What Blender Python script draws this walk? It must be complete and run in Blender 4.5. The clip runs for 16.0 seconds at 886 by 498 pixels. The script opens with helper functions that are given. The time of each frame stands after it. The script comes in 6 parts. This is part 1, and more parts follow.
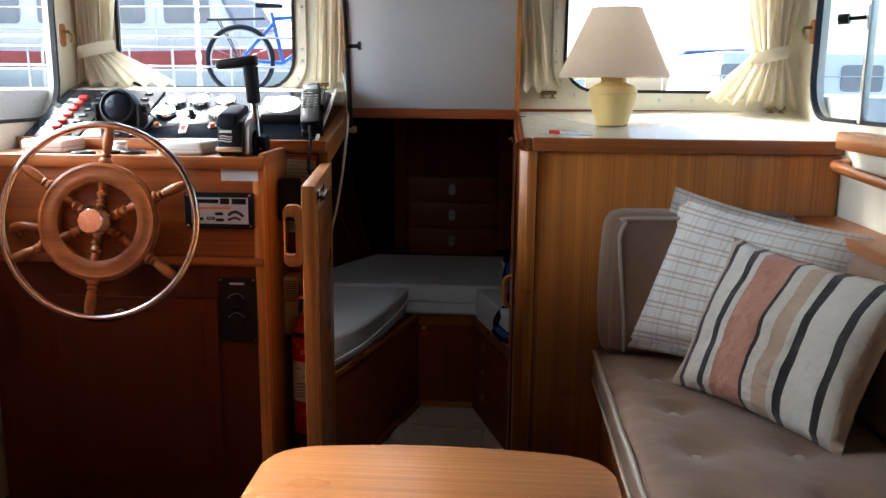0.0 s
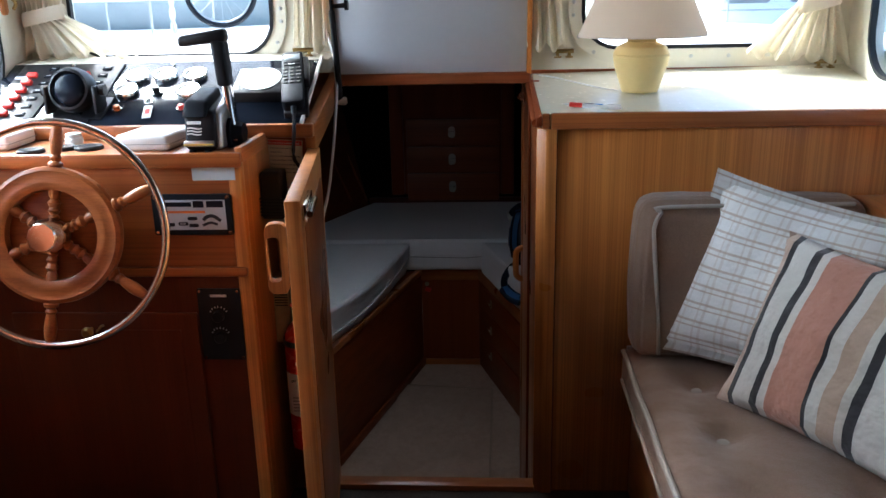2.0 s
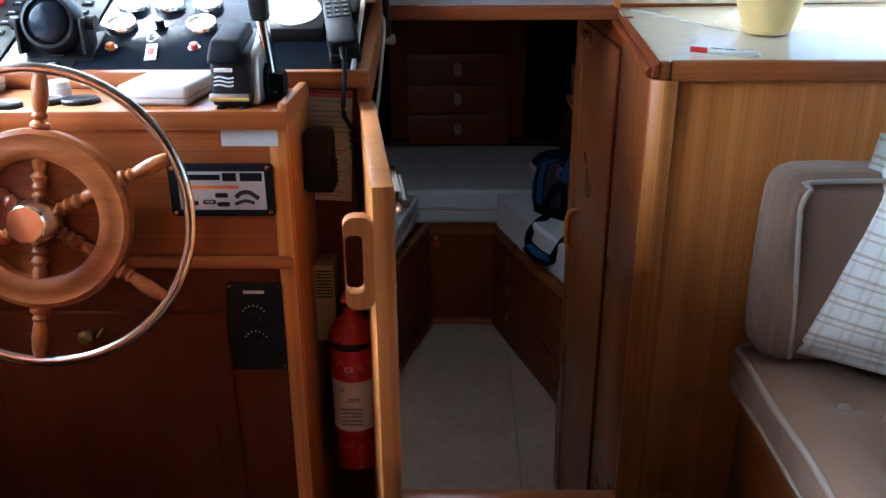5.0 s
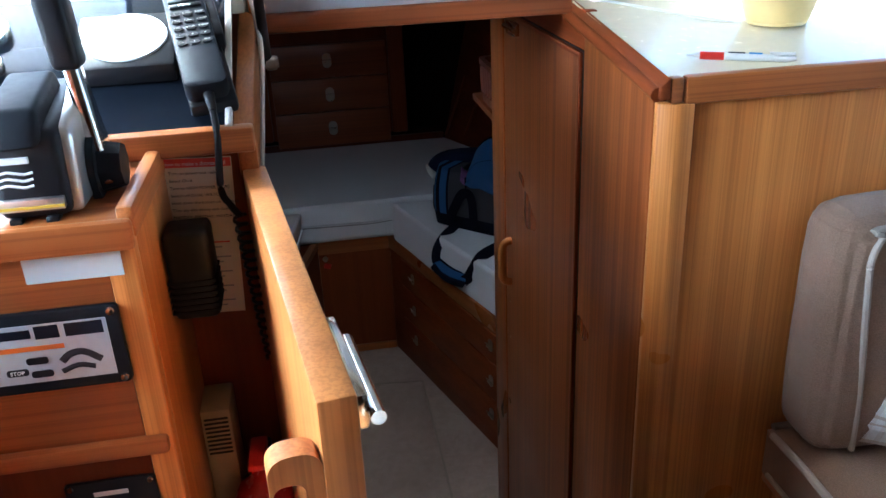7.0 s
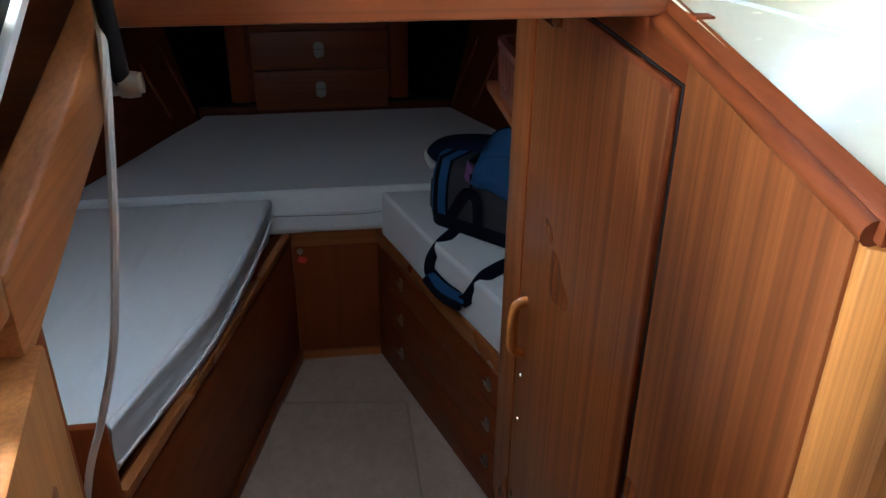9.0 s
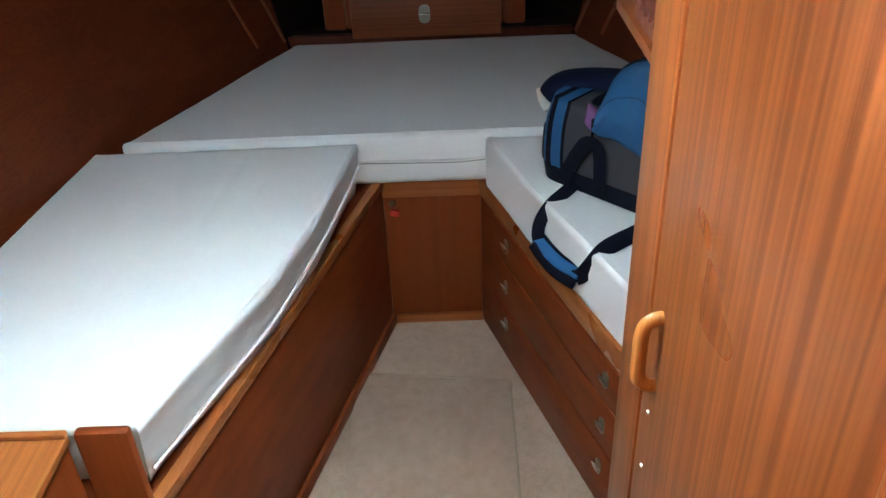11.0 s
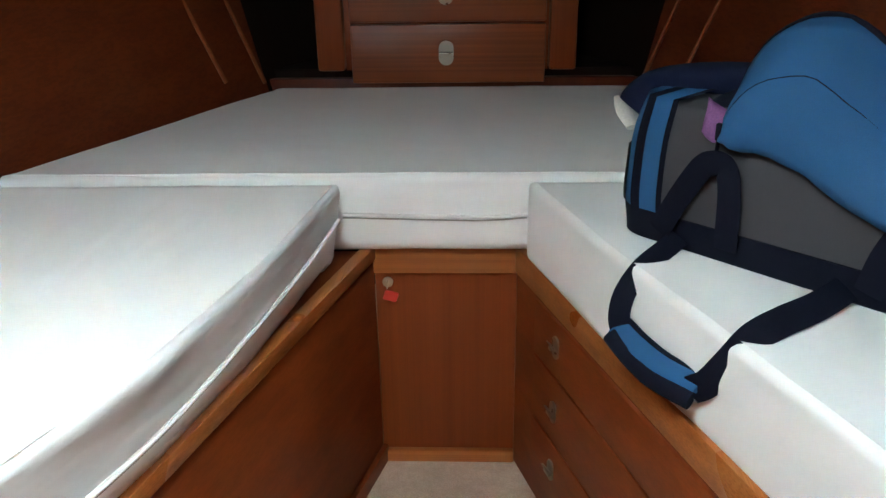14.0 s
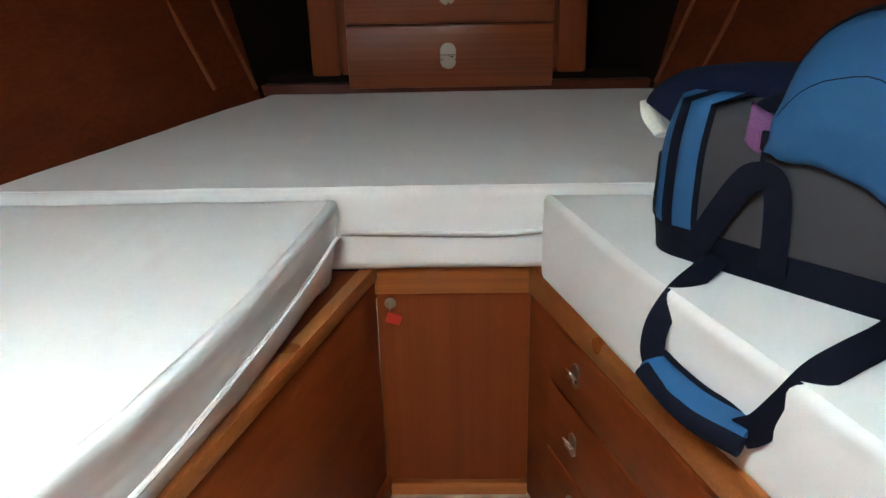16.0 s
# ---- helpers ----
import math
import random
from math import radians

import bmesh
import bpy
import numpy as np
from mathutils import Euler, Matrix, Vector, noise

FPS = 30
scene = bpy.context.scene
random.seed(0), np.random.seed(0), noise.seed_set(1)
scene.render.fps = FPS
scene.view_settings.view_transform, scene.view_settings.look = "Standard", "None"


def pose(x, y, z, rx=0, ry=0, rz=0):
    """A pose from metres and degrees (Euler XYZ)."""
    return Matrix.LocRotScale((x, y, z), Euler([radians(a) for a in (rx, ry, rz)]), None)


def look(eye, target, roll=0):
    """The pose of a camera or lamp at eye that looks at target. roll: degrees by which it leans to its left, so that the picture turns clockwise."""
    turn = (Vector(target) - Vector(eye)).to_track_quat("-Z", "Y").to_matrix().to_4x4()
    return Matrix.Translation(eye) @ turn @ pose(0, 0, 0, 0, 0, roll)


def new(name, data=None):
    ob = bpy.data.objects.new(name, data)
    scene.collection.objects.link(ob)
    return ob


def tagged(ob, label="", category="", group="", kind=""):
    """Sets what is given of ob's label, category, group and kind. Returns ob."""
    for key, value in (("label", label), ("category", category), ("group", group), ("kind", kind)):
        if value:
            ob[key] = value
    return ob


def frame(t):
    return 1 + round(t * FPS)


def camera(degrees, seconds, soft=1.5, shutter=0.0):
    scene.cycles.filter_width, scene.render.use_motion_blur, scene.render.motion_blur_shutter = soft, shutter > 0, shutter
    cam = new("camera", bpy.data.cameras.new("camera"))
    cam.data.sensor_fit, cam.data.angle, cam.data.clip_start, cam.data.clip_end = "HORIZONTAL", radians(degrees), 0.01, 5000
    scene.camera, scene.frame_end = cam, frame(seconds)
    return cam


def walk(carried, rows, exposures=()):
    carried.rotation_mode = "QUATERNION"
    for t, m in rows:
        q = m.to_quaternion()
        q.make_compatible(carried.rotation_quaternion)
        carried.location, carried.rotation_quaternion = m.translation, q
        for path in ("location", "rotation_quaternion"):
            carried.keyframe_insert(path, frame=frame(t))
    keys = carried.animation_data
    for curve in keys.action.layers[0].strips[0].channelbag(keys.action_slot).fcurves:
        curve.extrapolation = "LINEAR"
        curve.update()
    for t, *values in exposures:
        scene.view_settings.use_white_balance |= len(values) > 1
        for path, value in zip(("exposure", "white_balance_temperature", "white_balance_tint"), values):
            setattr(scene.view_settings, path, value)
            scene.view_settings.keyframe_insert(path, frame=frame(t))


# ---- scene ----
cam = camera(56.4, 16.0)
SKY, FORWARD, HELM, STARBOARD, HATCH_SKY = 0.15, 8.5, 5.8, 0.05, 0.6
PATH = [
    (0, (0.158, 0.034, 1.156), (0.027, 1.992, 0.768), 0.5),
    (0.5, (0.156, 0.145, 1.134), (0.031, 2.096, 0.711), -0.2),
    (1, (0.135, 0.302, 1.149), (0.005, 2.249, 0.709), -0.6),
    (1.5, (0.106, 0.373, 1.235), (-0.026, 2.3, 0.717), -1.1),
    (2, (0.112, 0.348, 1.288), (-0.011, 2.256, 0.704), -1.3),
    (2.5, (0.144, 0.322, 1.308), (0.029, 2.225, 0.706), -1.2),
    (3, (0.153, 0.325, 1.299), (0.04, 2.224, 0.681), -0.9),
    (3.5, (0.081, 0.387, 1.28), (-0.018, 2.282, 0.648), -0.3),
    (3.7, (0.026, 0.432, 1.275), (-0.063, 2.324, 0.633), -0.1),
    (5.8, (-0.227, 0.966, 1.265), (-0.118, 2.804, 0.484), -1.3),
    (6, (-0.255, 1.025, 1.267), (-0.079, 2.856, 0.482), -1.9),
    (6.5, (-0.293, 1.14, 1.271), (-0.056, 2.959, 0.476), -2.7),
    (7, (-0.246, 1.282, 1.269), (0.031, 3.089, 0.457), -2.6),
    (7.5, (-0.19, 1.458, 1.255), (0.092, 3.228, 0.366), -2.5),
    (8, (-0.168, 1.635, 1.256), (0.123, 3.393, 0.348), -2.6),
    (8.5, (-0.172, 1.752, 1.268), (0.111, 3.501, 0.34), -2.6),
    (9, (-0.133, 1.884, 1.236), (0.129, 3.628, 0.293), 0.7),
    (9.5, (-0.054, 2.026, 1.196), (-0.001, 3.744, 0.174), -0.7),
    (9.7, (-0.045, 2.058, 1.181), (-0.051, 3.778, 0.161), -1.6),
    (11.8, (-0.041, 2.552, 0.877), (-0.111, 4.212, -0.237), -3.8),
    (12, (-0.037, 2.631, 0.786), (-0.13, 4.297, -0.318), -3.8),
    (12.5, (-0.047, 2.8, 0.649), (-0.156, 4.496, -0.406), -2.8),
    (13, (-0.051, 2.855, 0.632), (-0.164, 4.587, -0.363), -2.6),
    (13.5, (-0.072, 2.897, 0.619), (-0.167, 4.688, -0.265), -1.4),
    (14, (-0.067, 2.967, 0.565), (-0.14, 4.806, -0.219), -0.9),
    (14.5, (-0.023, 3.011, 0.567), (-0.086, 4.861, -0.191), -0.6),
    (15, (-0.012, 3.037, 0.559), (-0.071, 4.885, -0.205), -1.9),
    (15.5, (-0.008, 3.083, 0.558), (-0.071, 4.924, -0.22), -2.1),
    (16, (-0.093, 3.105, 0.539), (-0.157, 4.947, -0.237), -1.4),
]

# exposure follows the bright saloon first, then the dim forward cabin
EXPOSURES = [(0, 2.05, 6100, 8), (1.5, 2.1, 5700, 7), (4, 2.3, 5400, 5), (6, 2.7, 5100, 4), (8.0, 3.25, 5150, 1), (9.0, 3.25, 5200, -1), (9.5, 4.1, 5250, -3), (12.0, 5.42, 5700, -8), (14.0, 5.72, 5900, -8), (16, 5.78, 6050, -7)]
walk(cam, [(t, look(eye, target, roll)) for t, eye, target, roll in PATH], EXPOSURES)

# ---- light: an overcast sky over a marina ----
world = bpy.data.worlds.new("overcast_sky")
scene.world = world
world.use_nodes = True
wn = world.node_tree
sky = wn.nodes.new("ShaderNodeTexSky")
sky.sky_type, sky.sun_disc = "NISHITA", False
sky.sun_elevation, sky.sun_rotation = radians(45), radians(309)
sky.air_density, sky.dust_density, sky.ozone_density = 1.0, 3.0, 1.0
wn.links.new(sky.outputs[0], wn.nodes["Background"].inputs[0])
wn.nodes["Background"].inputs[1].default_value = SKY
sun = new("sun", bpy.data.lights.new("sun", "SUN"))
sun.data.energy, sun.data.angle, sun.data.color = 2.8, radians(30), (1.0, 0.96, 0.9)
sun.matrix_world = look((-5, 4, 6.5), (0, 0, 0))


def fill_lamp(name, m, w, h, power):
    lamp = new(name, bpy.data.lights.new(name, "AREA"))
    lamp.data.shape, lamp.data.size, lamp.data.size_y = "RECTANGLE", w, h
    lamp.data.energy, lamp.data.color = power, (0.93, 0.97, 1.0)
    lamp.matrix_world = m
    return lamp


# area lamps add to the skylight through the windscreen and the helm side window
fill_lamp("sky_forward", look((-0.08, 3.6, 2.65), (-0.08, 2.35, 1.0)), 3.4, 1.3, FORWARD)
fill_lamp("sky_helm", look((-1.75, 1.95, 1.6), (0.6, 1.9, 0.6)), 1.2, 0.8, HELM)
# weak fill lamp added by the starboard wall, where no window stands
fill_lamp("fill_starboard", look((1.04, 0.05, 1.35), (-0.5, 0.9, 0.8)), 1.6, 0.5, STARBOARD)
# lamp for skylight through the inferred, unseen deck hatch over the forward cabin
fill_lamp("sky_hatch", look((-0.335, 3.175, 1.12), (-0.335, 3.176, 0)), 0.42, 0.42, HATCH_SKY)

# ---- materials ----


def nodes_of(name):
    m = bpy.data.materials.new(name)
    m.use_nodes = True
    t = m.node_tree
    return m, t, t.nodes["Principled BSDF"]


def link(t, a, b):
    t.links.new(a, b)


def noise_node(t, vec, scale, detail=4.0, rough=0.55):
    n = t.nodes.new("ShaderNodeTexNoise")
    n.inputs["Scale"].default_value, n.inputs["Detail"].default_value, n.inputs["Roughness"].default_value = scale, detail, rough
    if vec is not None:
        link(t, vec, n.inputs["Vector"])
    return n.outputs["Fac"]


def ramp_node(t, fac, stops, mode="LINEAR"):
    r = t.nodes.new("ShaderNodeValToRGB")
    r.color_ramp.interpolation = mode
    e = r.color_ramp.elements
    while len(e) < len(stops):
        e.new(0.5)
    for el, (p, c) in zip(e, stops):
        el.position, el.color = p, (*c, 1)
    link(t, fac, r.inputs[0])
    return r.outputs[0]


def mix_node(t, fac, a, b, mode="MIX"):
    m = t.nodes.new("ShaderNodeMix")
    m.data_type, m.blend_type = "RGBA", mode
    if isinstance(fac, float):
        m.inputs[0].default_value = fac
    else:
        link(t, fac, m.inputs[0])
    for s, v in ((6, a), (7, b)):
        if isinstance(v, tuple):
            m.inputs[s].default_value = (*v, 1)
        else:
            link(t, v, m.inputs[s])
    return m.outputs[2]


def coords(t, scale=(1, 1, 1), kind="Object", shift=(0, 0, 0)):
    c = t.nodes.new("ShaderNodeTexCoord")
    m = t.nodes.new("ShaderNodeMapping")
    m.inputs["Scale"].default_value, m.inputs["Location"].default_value = scale, shift
    link(t, c.outputs[kind], m.inputs["Vector"])
    return m.outputs[0]


def bump_node(t, p, height, strength, distance=0.002):
    b = t.nodes.new("ShaderNodeBump")
    b.inputs["Strength"].default_value, b.inputs["Distance"].default_value = strength, distance
    link(t, height, b.inputs["Height"])
    link(t, b.outputs[0], p.inputs["Normal"])


def plain(name, color, rough=0.5, metal=0.0, vary=0.12, grain=60.0, bump=0.15, blotch=3.0, coat=0.0):
    """Paint, plastic, cloth or metal with fine grain and broad soft variation."""
    m, t, p = nodes_of(name)
    v = coords(t)
    fine, broad = noise_node(t, v, grain, 5), noise_node(t, v, blotch, 3)
    lo, hi = tuple(c * (1 - vary) for c in color), tuple(min(1, c * (1 + vary)) for c in color)
    col = ramp_node(t, broad, [(0.3, lo), (0.7, hi)])
    col = mix_node(t, 0.35, col, ramp_node(t, fine, [(0.35, lo), (0.65, hi)]))
    link(t, col, p.inputs["Base Color"])
    p.inputs["Metallic"].default_value = metal
    rr = ramp_node(t, fine, [(0.3, (max(0.02, rough - 0.06),) * 3), (0.7, (min(1, rough + 0.06),) * 3)])
    link(t, rr, p.inputs["Roughness"])
    p.inputs["Coat Weight"].default_value = coat
    if bump:
        bump_node(t, p, fine, bump)
    return m


def wood(name, light, dark, axis="z", ribbon=26.0, rough=0.3, streak=0.5, spec=0.5, pore=0.7):
    """Varnished veneer: fine pores and ribbon figure drawn out along the grain."""
    m, t, p = nodes_of(name)
    k = {"x": (0.004, 1, 1), "y": (1, 0.004, 1), "z": (1, 1, 0.004)}[axis]
    v = coords(t, k, shift=(0.3713, 0.2291, 0.7717))
    rib, fine = noise_node(t, v, ribbon, 1.5, 0.6), noise_node(t, v, ribbon * 9, 2, 0.6)
    broad = noise_node(t, coords(t), 2.2, 3)
    mid = tuple((a + b) / 2 for a, b in zip(light, dark))
    col = ramp_node(t, rib, [(0.36, dark), (0.5, mid), (0.66, light)])
    col = mix_node(t, 1.0 - streak, col, mid)
    pores = ramp_node(t, fine, [(0.4, (0.72, 0.68, 0.64)), (0.56, (1.0, 1.0, 1.0))])
    col = mix_node(t, pore, col, pores, "MULTIPLY")
    col = mix_node(t, 0.5, col, ramp_node(t, broad, [(0.3, (0.78, 0.74, 0.7)), (0.7, (1.0, 1.0, 1.0))]), "MULTIPLY")
    link(t, col, p.inputs["Base Color"])
    rr = ramp_node(t, broad, [(0.3, (rough - 0.05,) * 3), (0.7, (rough + 0.1,) * 3)])
    link(t, rr, p.inputs["Roughness"])
    p.inputs["Specular IOR Level"].default_value = spec
    bump_node(t, p, fine, 0.12, 0.001)
    return m


def cloth(name, color, weave=900.0, rough=0.9, crease=0.25, vary=0.08, sheen=0.0):
    m, t, p = nodes_of(name)
    v = coords(t)
    fine, folds, broad = noise_node(t, v, weave, 2), noise_node(t, v, 9, 3), noise_node(t, v, 2.5, 3)
    lo, hi = tuple(c * (1 - vary) for c in color), tuple(min(1, c * (1 + vary)) for c in color)
    col = mix_node(t, 0.5, ramp_node(t, broad, [(0.3, lo), (0.7, hi)]), ramp_node(t, fine, [(0.35, lo), (0.65, hi)]))
    link(t, col, p.inputs["Base Color"])
    p.inputs["Roughness"].default_value, p.inputs["Sheen Weight"].default_value, p.inputs["Specular IOR Level"].default_value = rough, sheen, 0.12
    add = t.nodes.new("ShaderNodeMath")
    add.operation = "MULTIPLY_ADD"
    link(t, fine, add.inputs[0])
    add.inputs[1].default_value = 0.12
    link(t, folds, add.inputs[2])
    bump_node(t, p, add.outputs[0], crease, 0.012)
    return m


def sheer(m, share):
    """Lets part of the light through a thin cloth."""
    t = m.node_tree
    p, out = t.nodes["Principled BSDF"], t.nodes["Material Output"]
    tr, mx = t.nodes.new("ShaderNodeBsdfTranslucent"), t.nodes.new("ShaderNodeMixShader")
    t.links.new(p.inputs["Base Color"].links[0].from_socket, tr.inputs[0])
    mx.inputs[0].default_value = share
    t.links.new(p.outputs[0], mx.inputs[1])
    t.links.new(tr.outputs[0], mx.inputs[2])
    t.links.new(mx.outputs[0], out.inputs["Surface"])
    return m


def banded(name, stops, along=0, cross=None, rough=0.9):
    """Woven bands across a cushion cover; cross adds thin lines both ways (a check)."""
    m, t, p = nodes_of(name)
    c = t.nodes.new("ShaderNodeTexCoord")
    sep = t.nodes.new("ShaderNodeSeparateXYZ")
    link(t, c.outputs["UV"], sep.inputs[0])
    col = ramp_node(t, sep.outputs[along], stops, "CONSTANT")
    if cross:
        line_color, count, width = cross
        for axis in (0, 1):
            for shift, w in ((0.0, width), (0.28, width * 0.7)):
                mul = t.nodes.new("ShaderNodeMath")
                mul.operation = "MULTIPLY_ADD"
                mul.inputs[1].default_value, mul.inputs[2].default_value = count, shift
                link(t, sep.outputs[axis], mul.inputs[0])
                fr = t.nodes.new("ShaderNodeMath")
                fr.operation = "FRACT"
                link(t, mul.outputs[0], fr.inputs[0])
                lt = t.nodes.new("ShaderNodeMath")
                lt.operation = "LESS_THAN"
                lt.inputs[1].default_value = w
                link(t, fr.outputs[0], lt.inputs[0])
                half = t.nodes.new("ShaderNodeMath")
                half.operation, half.inputs[1].default_value = "MULTIPLY", 0.65 if axis else 0.28
                link(t, lt.outputs[0], half.inputs[0])
                col = mix_node(t, half.outputs[0], col, line_color)
    v = coords(t)
    fine, folds = noise_node(t, v, 700, 2), noise_node(t, v, 16, 3)
    col = mix_node(t, 0.6, col, ramp_node(t, fine, [(0.3, (0.8, 0.8, 0.8)), (0.7, (1, 1, 1))]), "MULTIPLY")
    link(t, col, p.inputs["Base Color"])
    p.inputs["Roughness"].default_value, p.inputs["Sheen Weight"].default_value = rough, 0.15
    bump_node(t, p, folds, 0.6, 0.03)
    return m


def carpet(name, a, b, scale=350.0):
    m, t, p = nodes_of(name)
    v = coords(t)
    fine, broad, mid = noise_node(t, v, scale, 3), noise_node(t, v, 4, 3), noise_node(t, v, 40, 4)
    col = ramp_node(t, fine, [(0.36, b), (0.62, a)])
    col = mix_node(t, 0.6, col, ramp_node(t, broad, [(0.3, (0.75, 0.72, 0.7)), (0.7, (1, 1, 1))]), "MULTIPLY")
    col = mix_node(t, 0.5, col, ramp_node(t, mid, [(0.35, (0.8, 0.78, 0.75)), (0.6, (1, 1, 1))]), "MULTIPLY")
    link(t, col, p.inputs["Base Color"])
    p.inputs["Roughness"].default_value = 0.95
    bump_node(t, p, fine, 0.6, 0.004)
    return m


def glass(name):
    m, t, p = nodes_of(name)
    p.inputs["Base Color"].default_value = (0.95, 0.98, 0.98, 1)
    p.inputs["Transmission Weight"].default_value, p.inputs["Roughness"].default_value, p.inputs["IOR"].default_value = 1.0, 0.0, 1.02
    return m


TEAK_Z = wood("teak_veneer_upright", (0.71, 0.28, 0.062), (0.47, 0.158, 0.03), "z", 40, 0.3, 0.75)
TEAK_X = wood("teak_trim_lengthwise", (0.47, 0.155, 0.038), (0.28, 0.08, 0.02), "x", 34, 0.3, 0.7)
TEAK_Y = wood("teak_trim_fore_and_aft", (0.5, 0.18, 0.045), (0.33, 0.1, 0.024), "y", 34, 0.3, 0.7)
SAPELE_Z = wood("sapele_ribbon_veneer", (0.36, 0.105, 0.024), (0.15, 0.036, 0.009), "z", 84, 0.3, 0.65, 0.3, 0.3)
MAHOG_Z = wood("mahogany_panel_upright", (0.28, 0.063, 0.013), (0.165, 0.032, 0.007), "z", 22, 0.4, 0.4, 0.25, 0.3)
MAHOG_Y = wood("mahogany_panel_lengthwise", (0.28, 0.063, 0.013), (0.165, 0.032, 0.007), "y", 22, 0.42, 0.5, 0.22, 0.4)
# same grain as MAHOG_Z at about half its tone
MAHOG_DARK = wood("darker_mahogany_upright", (0.15, 0.03, 0.008), (0.085, 0.016, 0.004), "z", 22, 0.4, 0.4, 0.25, 0.3)
HULL_WOOD = wood("dark_mahogany_ceiling_boards", (0.18, 0.037, 0.009), (0.1, 0.019, 0.005), "y", 14, 0.42, 0.5, 0.3)
MAHOG_X = wood("mahogany_rail", (0.33, 0.09, 0.026), (0.21, 0.05, 0.014), "x", 16, 0.3, 0.7)
TABLE_WOOD = wood("table_veneer", (0.58, 0.245, 0.085), (0.47, 0.185, 0.06), "x", 14, 0.3, 0.5)
DOOR_WOOD = wood("door_edge_teak", (0.6, 0.235, 0.06), (0.44, 0.155, 0.036), "z", 30, 0.34, 0.6)
HEADLINING = plain("tan_headlining", (0.2, 0.16, 0.12), 0.7, vary=0.08)
LID_WHITE = plain("hatch_lid_paint", (0.5, 0.51, 0.54), 0.6, vary=0.04, bump=0.08)
CREAM_PAINT = plain("chipped_cream_paint", (0.74, 0.7, 0.58), 0.45, vary=0.08, grain=25, bump=0.3)
CREAM_TOP = plain("cream_laminate", (0.83, 0.77, 0.6), 0.22, vary=0.03, bump=0.03)
ALU = plain("window_aluminium", (0.6, 0.6, 0.58), 0.35, 0.9)
RUBBER = plain("black_rubber", (0.02, 0.02, 0.022), 0.6)
BLACK_GLOSS = plain("black_gloss_panel", (0.01, 0.013, 0.02), 0.13, vary=0.05, bump=0.0)
BLACK_GLOSS.node_tree.nodes["Principled BSDF"].inputs["Specular IOR Level"].default_value = 0.14
BLACK_PLASTIC = plain("black_plastic", (0.012, 0.012, 0.014), 0.42, bump=0.1)
GREY_PLASTIC = plain("dark_grey_plastic", (0.014, 0.016, 0.02), 0.5)
GREY_PLASTIC.node_tree.nodes["Principled BSDF"].inputs["Specular IOR Level"].default_value = 0.08
for dull in (BLACK_PLASTIC, RUBBER):
    dull.node_tree.nodes["Principled BSDF"].inputs["Specular IOR Level"].default_value = 0.25
CHROME = plain("polished_steel", (0.72, 0.72, 0.7), 0.14, 1.0, vary=0.03, bump=0.02)
NICKEL = plain("aged_nickel", (0.46, 0.43, 0.38), 0.32, 1.0, bump=0.1)
BRASS = plain("tarnished_brass", (0.35, 0.24, 0.09), 0.35, 1.0)
WHITE_PLASTIC = plain("white_plastic", (0.75, 0.74, 0.7), 0.4, vary=0.03)
DIAL_WHITE = plain("dial_face", (0.78, 0.8, 0.8), 0.3, vary=0.02, bump=0.0)
RED_PLASTIC = plain("red_plastic", (0.6, 0.03, 0.02), 0.35)
ORANGE_PLASTIC = plain("orange_plastic", (0.7, 0.16, 0.02), 0.35)
EXT_RED = plain("extinguisher_red_paint", (0.5, 0.015, 0.012), 0.25, coat=0.3)
PAPER = plain("paper", (0.74, 0.74, 0.72), 0.7, vary=0.03)
OLD_PAPER = plain("yellowed_paper", (0.66, 0.6, 0.48), 0.7, vary=0.06)
PALE_LABEL = plain("pale_blue_label", (0.55, 0.63, 0.64), 0.5, vary=0.05)
INK = plain("black_ink", (0.02, 0.02, 0.025), 0.6)
RED_INK = plain("red_ink", (0.6, 0.05, 0.04), 0.6)
GREY_INK = plain("grey_print", (0.3, 0.29, 0.27), 0.6)
BLUE_INK = plain("blue_print", (0.08, 0.3, 0.6), 0.6)
LIGHT_PRINT = plain("white_print", (0.7, 0.7, 0.7), 0.5)
VELOUR = cloth("taupe_velour", (0.24, 0.152, 0.104), 500, 0.75, 0.8, 0.28, 0.25)
VELOUR_PIPE = cloth("grey_piping", (0.4, 0.35, 0.3), 500, 0.8, 0.1)


def creased(m, strength, scale):
    """Pulled creases: long along the cover, closer together down its sides."""
    t = m.node_tree
    weave_bump = [n for n in t.nodes if n.type == "BUMP"][0]
    pull = t.nodes.new("ShaderNodeBump")
    pull.inputs["Strength"].default_value, pull.inputs["Distance"].default_value = strength, 0.012
    link(t, ramp_node(t, noise_node(t, coords(t, scale), 1.6, 2, 0.5), [(0.4, (0, 0, 0)), (0.6, (1, 1, 1))]), pull.inputs["Height"])
    link(t, pull.outputs[0], weave_bump.inputs["Normal"])
    return m


SHEET = creased(cloth("white_fitted_sheet", (0.78, 0.78, 0.78), 1200, 0.85, 0.15, 0.03, 0.1), 0.08, (2.0, 3.5, 6))
SHEET_LOOSE = creased(cloth("loose_white_cover", (0.78, 0.78, 0.78), 1200, 0.85, 0.18, 0.03, 0.1), 0.12, (4.5, 1.2, 12))
# near-black base colour carries the shade of the unlit bow lockers
LOCKER_SHADE = plain("locker_shade_colour", (0.012, 0.006, 0.004), 0.8)
LOCKER_SHADE.node_tree.nodes["Principled BSDF"].inputs["Specular IOR Level"].default_value = 0.1
HATCH_ACRYLIC = sheer(plain("frosted_acrylic", (0.58, 0.59, 0.6), 0.5, vary=0.02), 0.5)
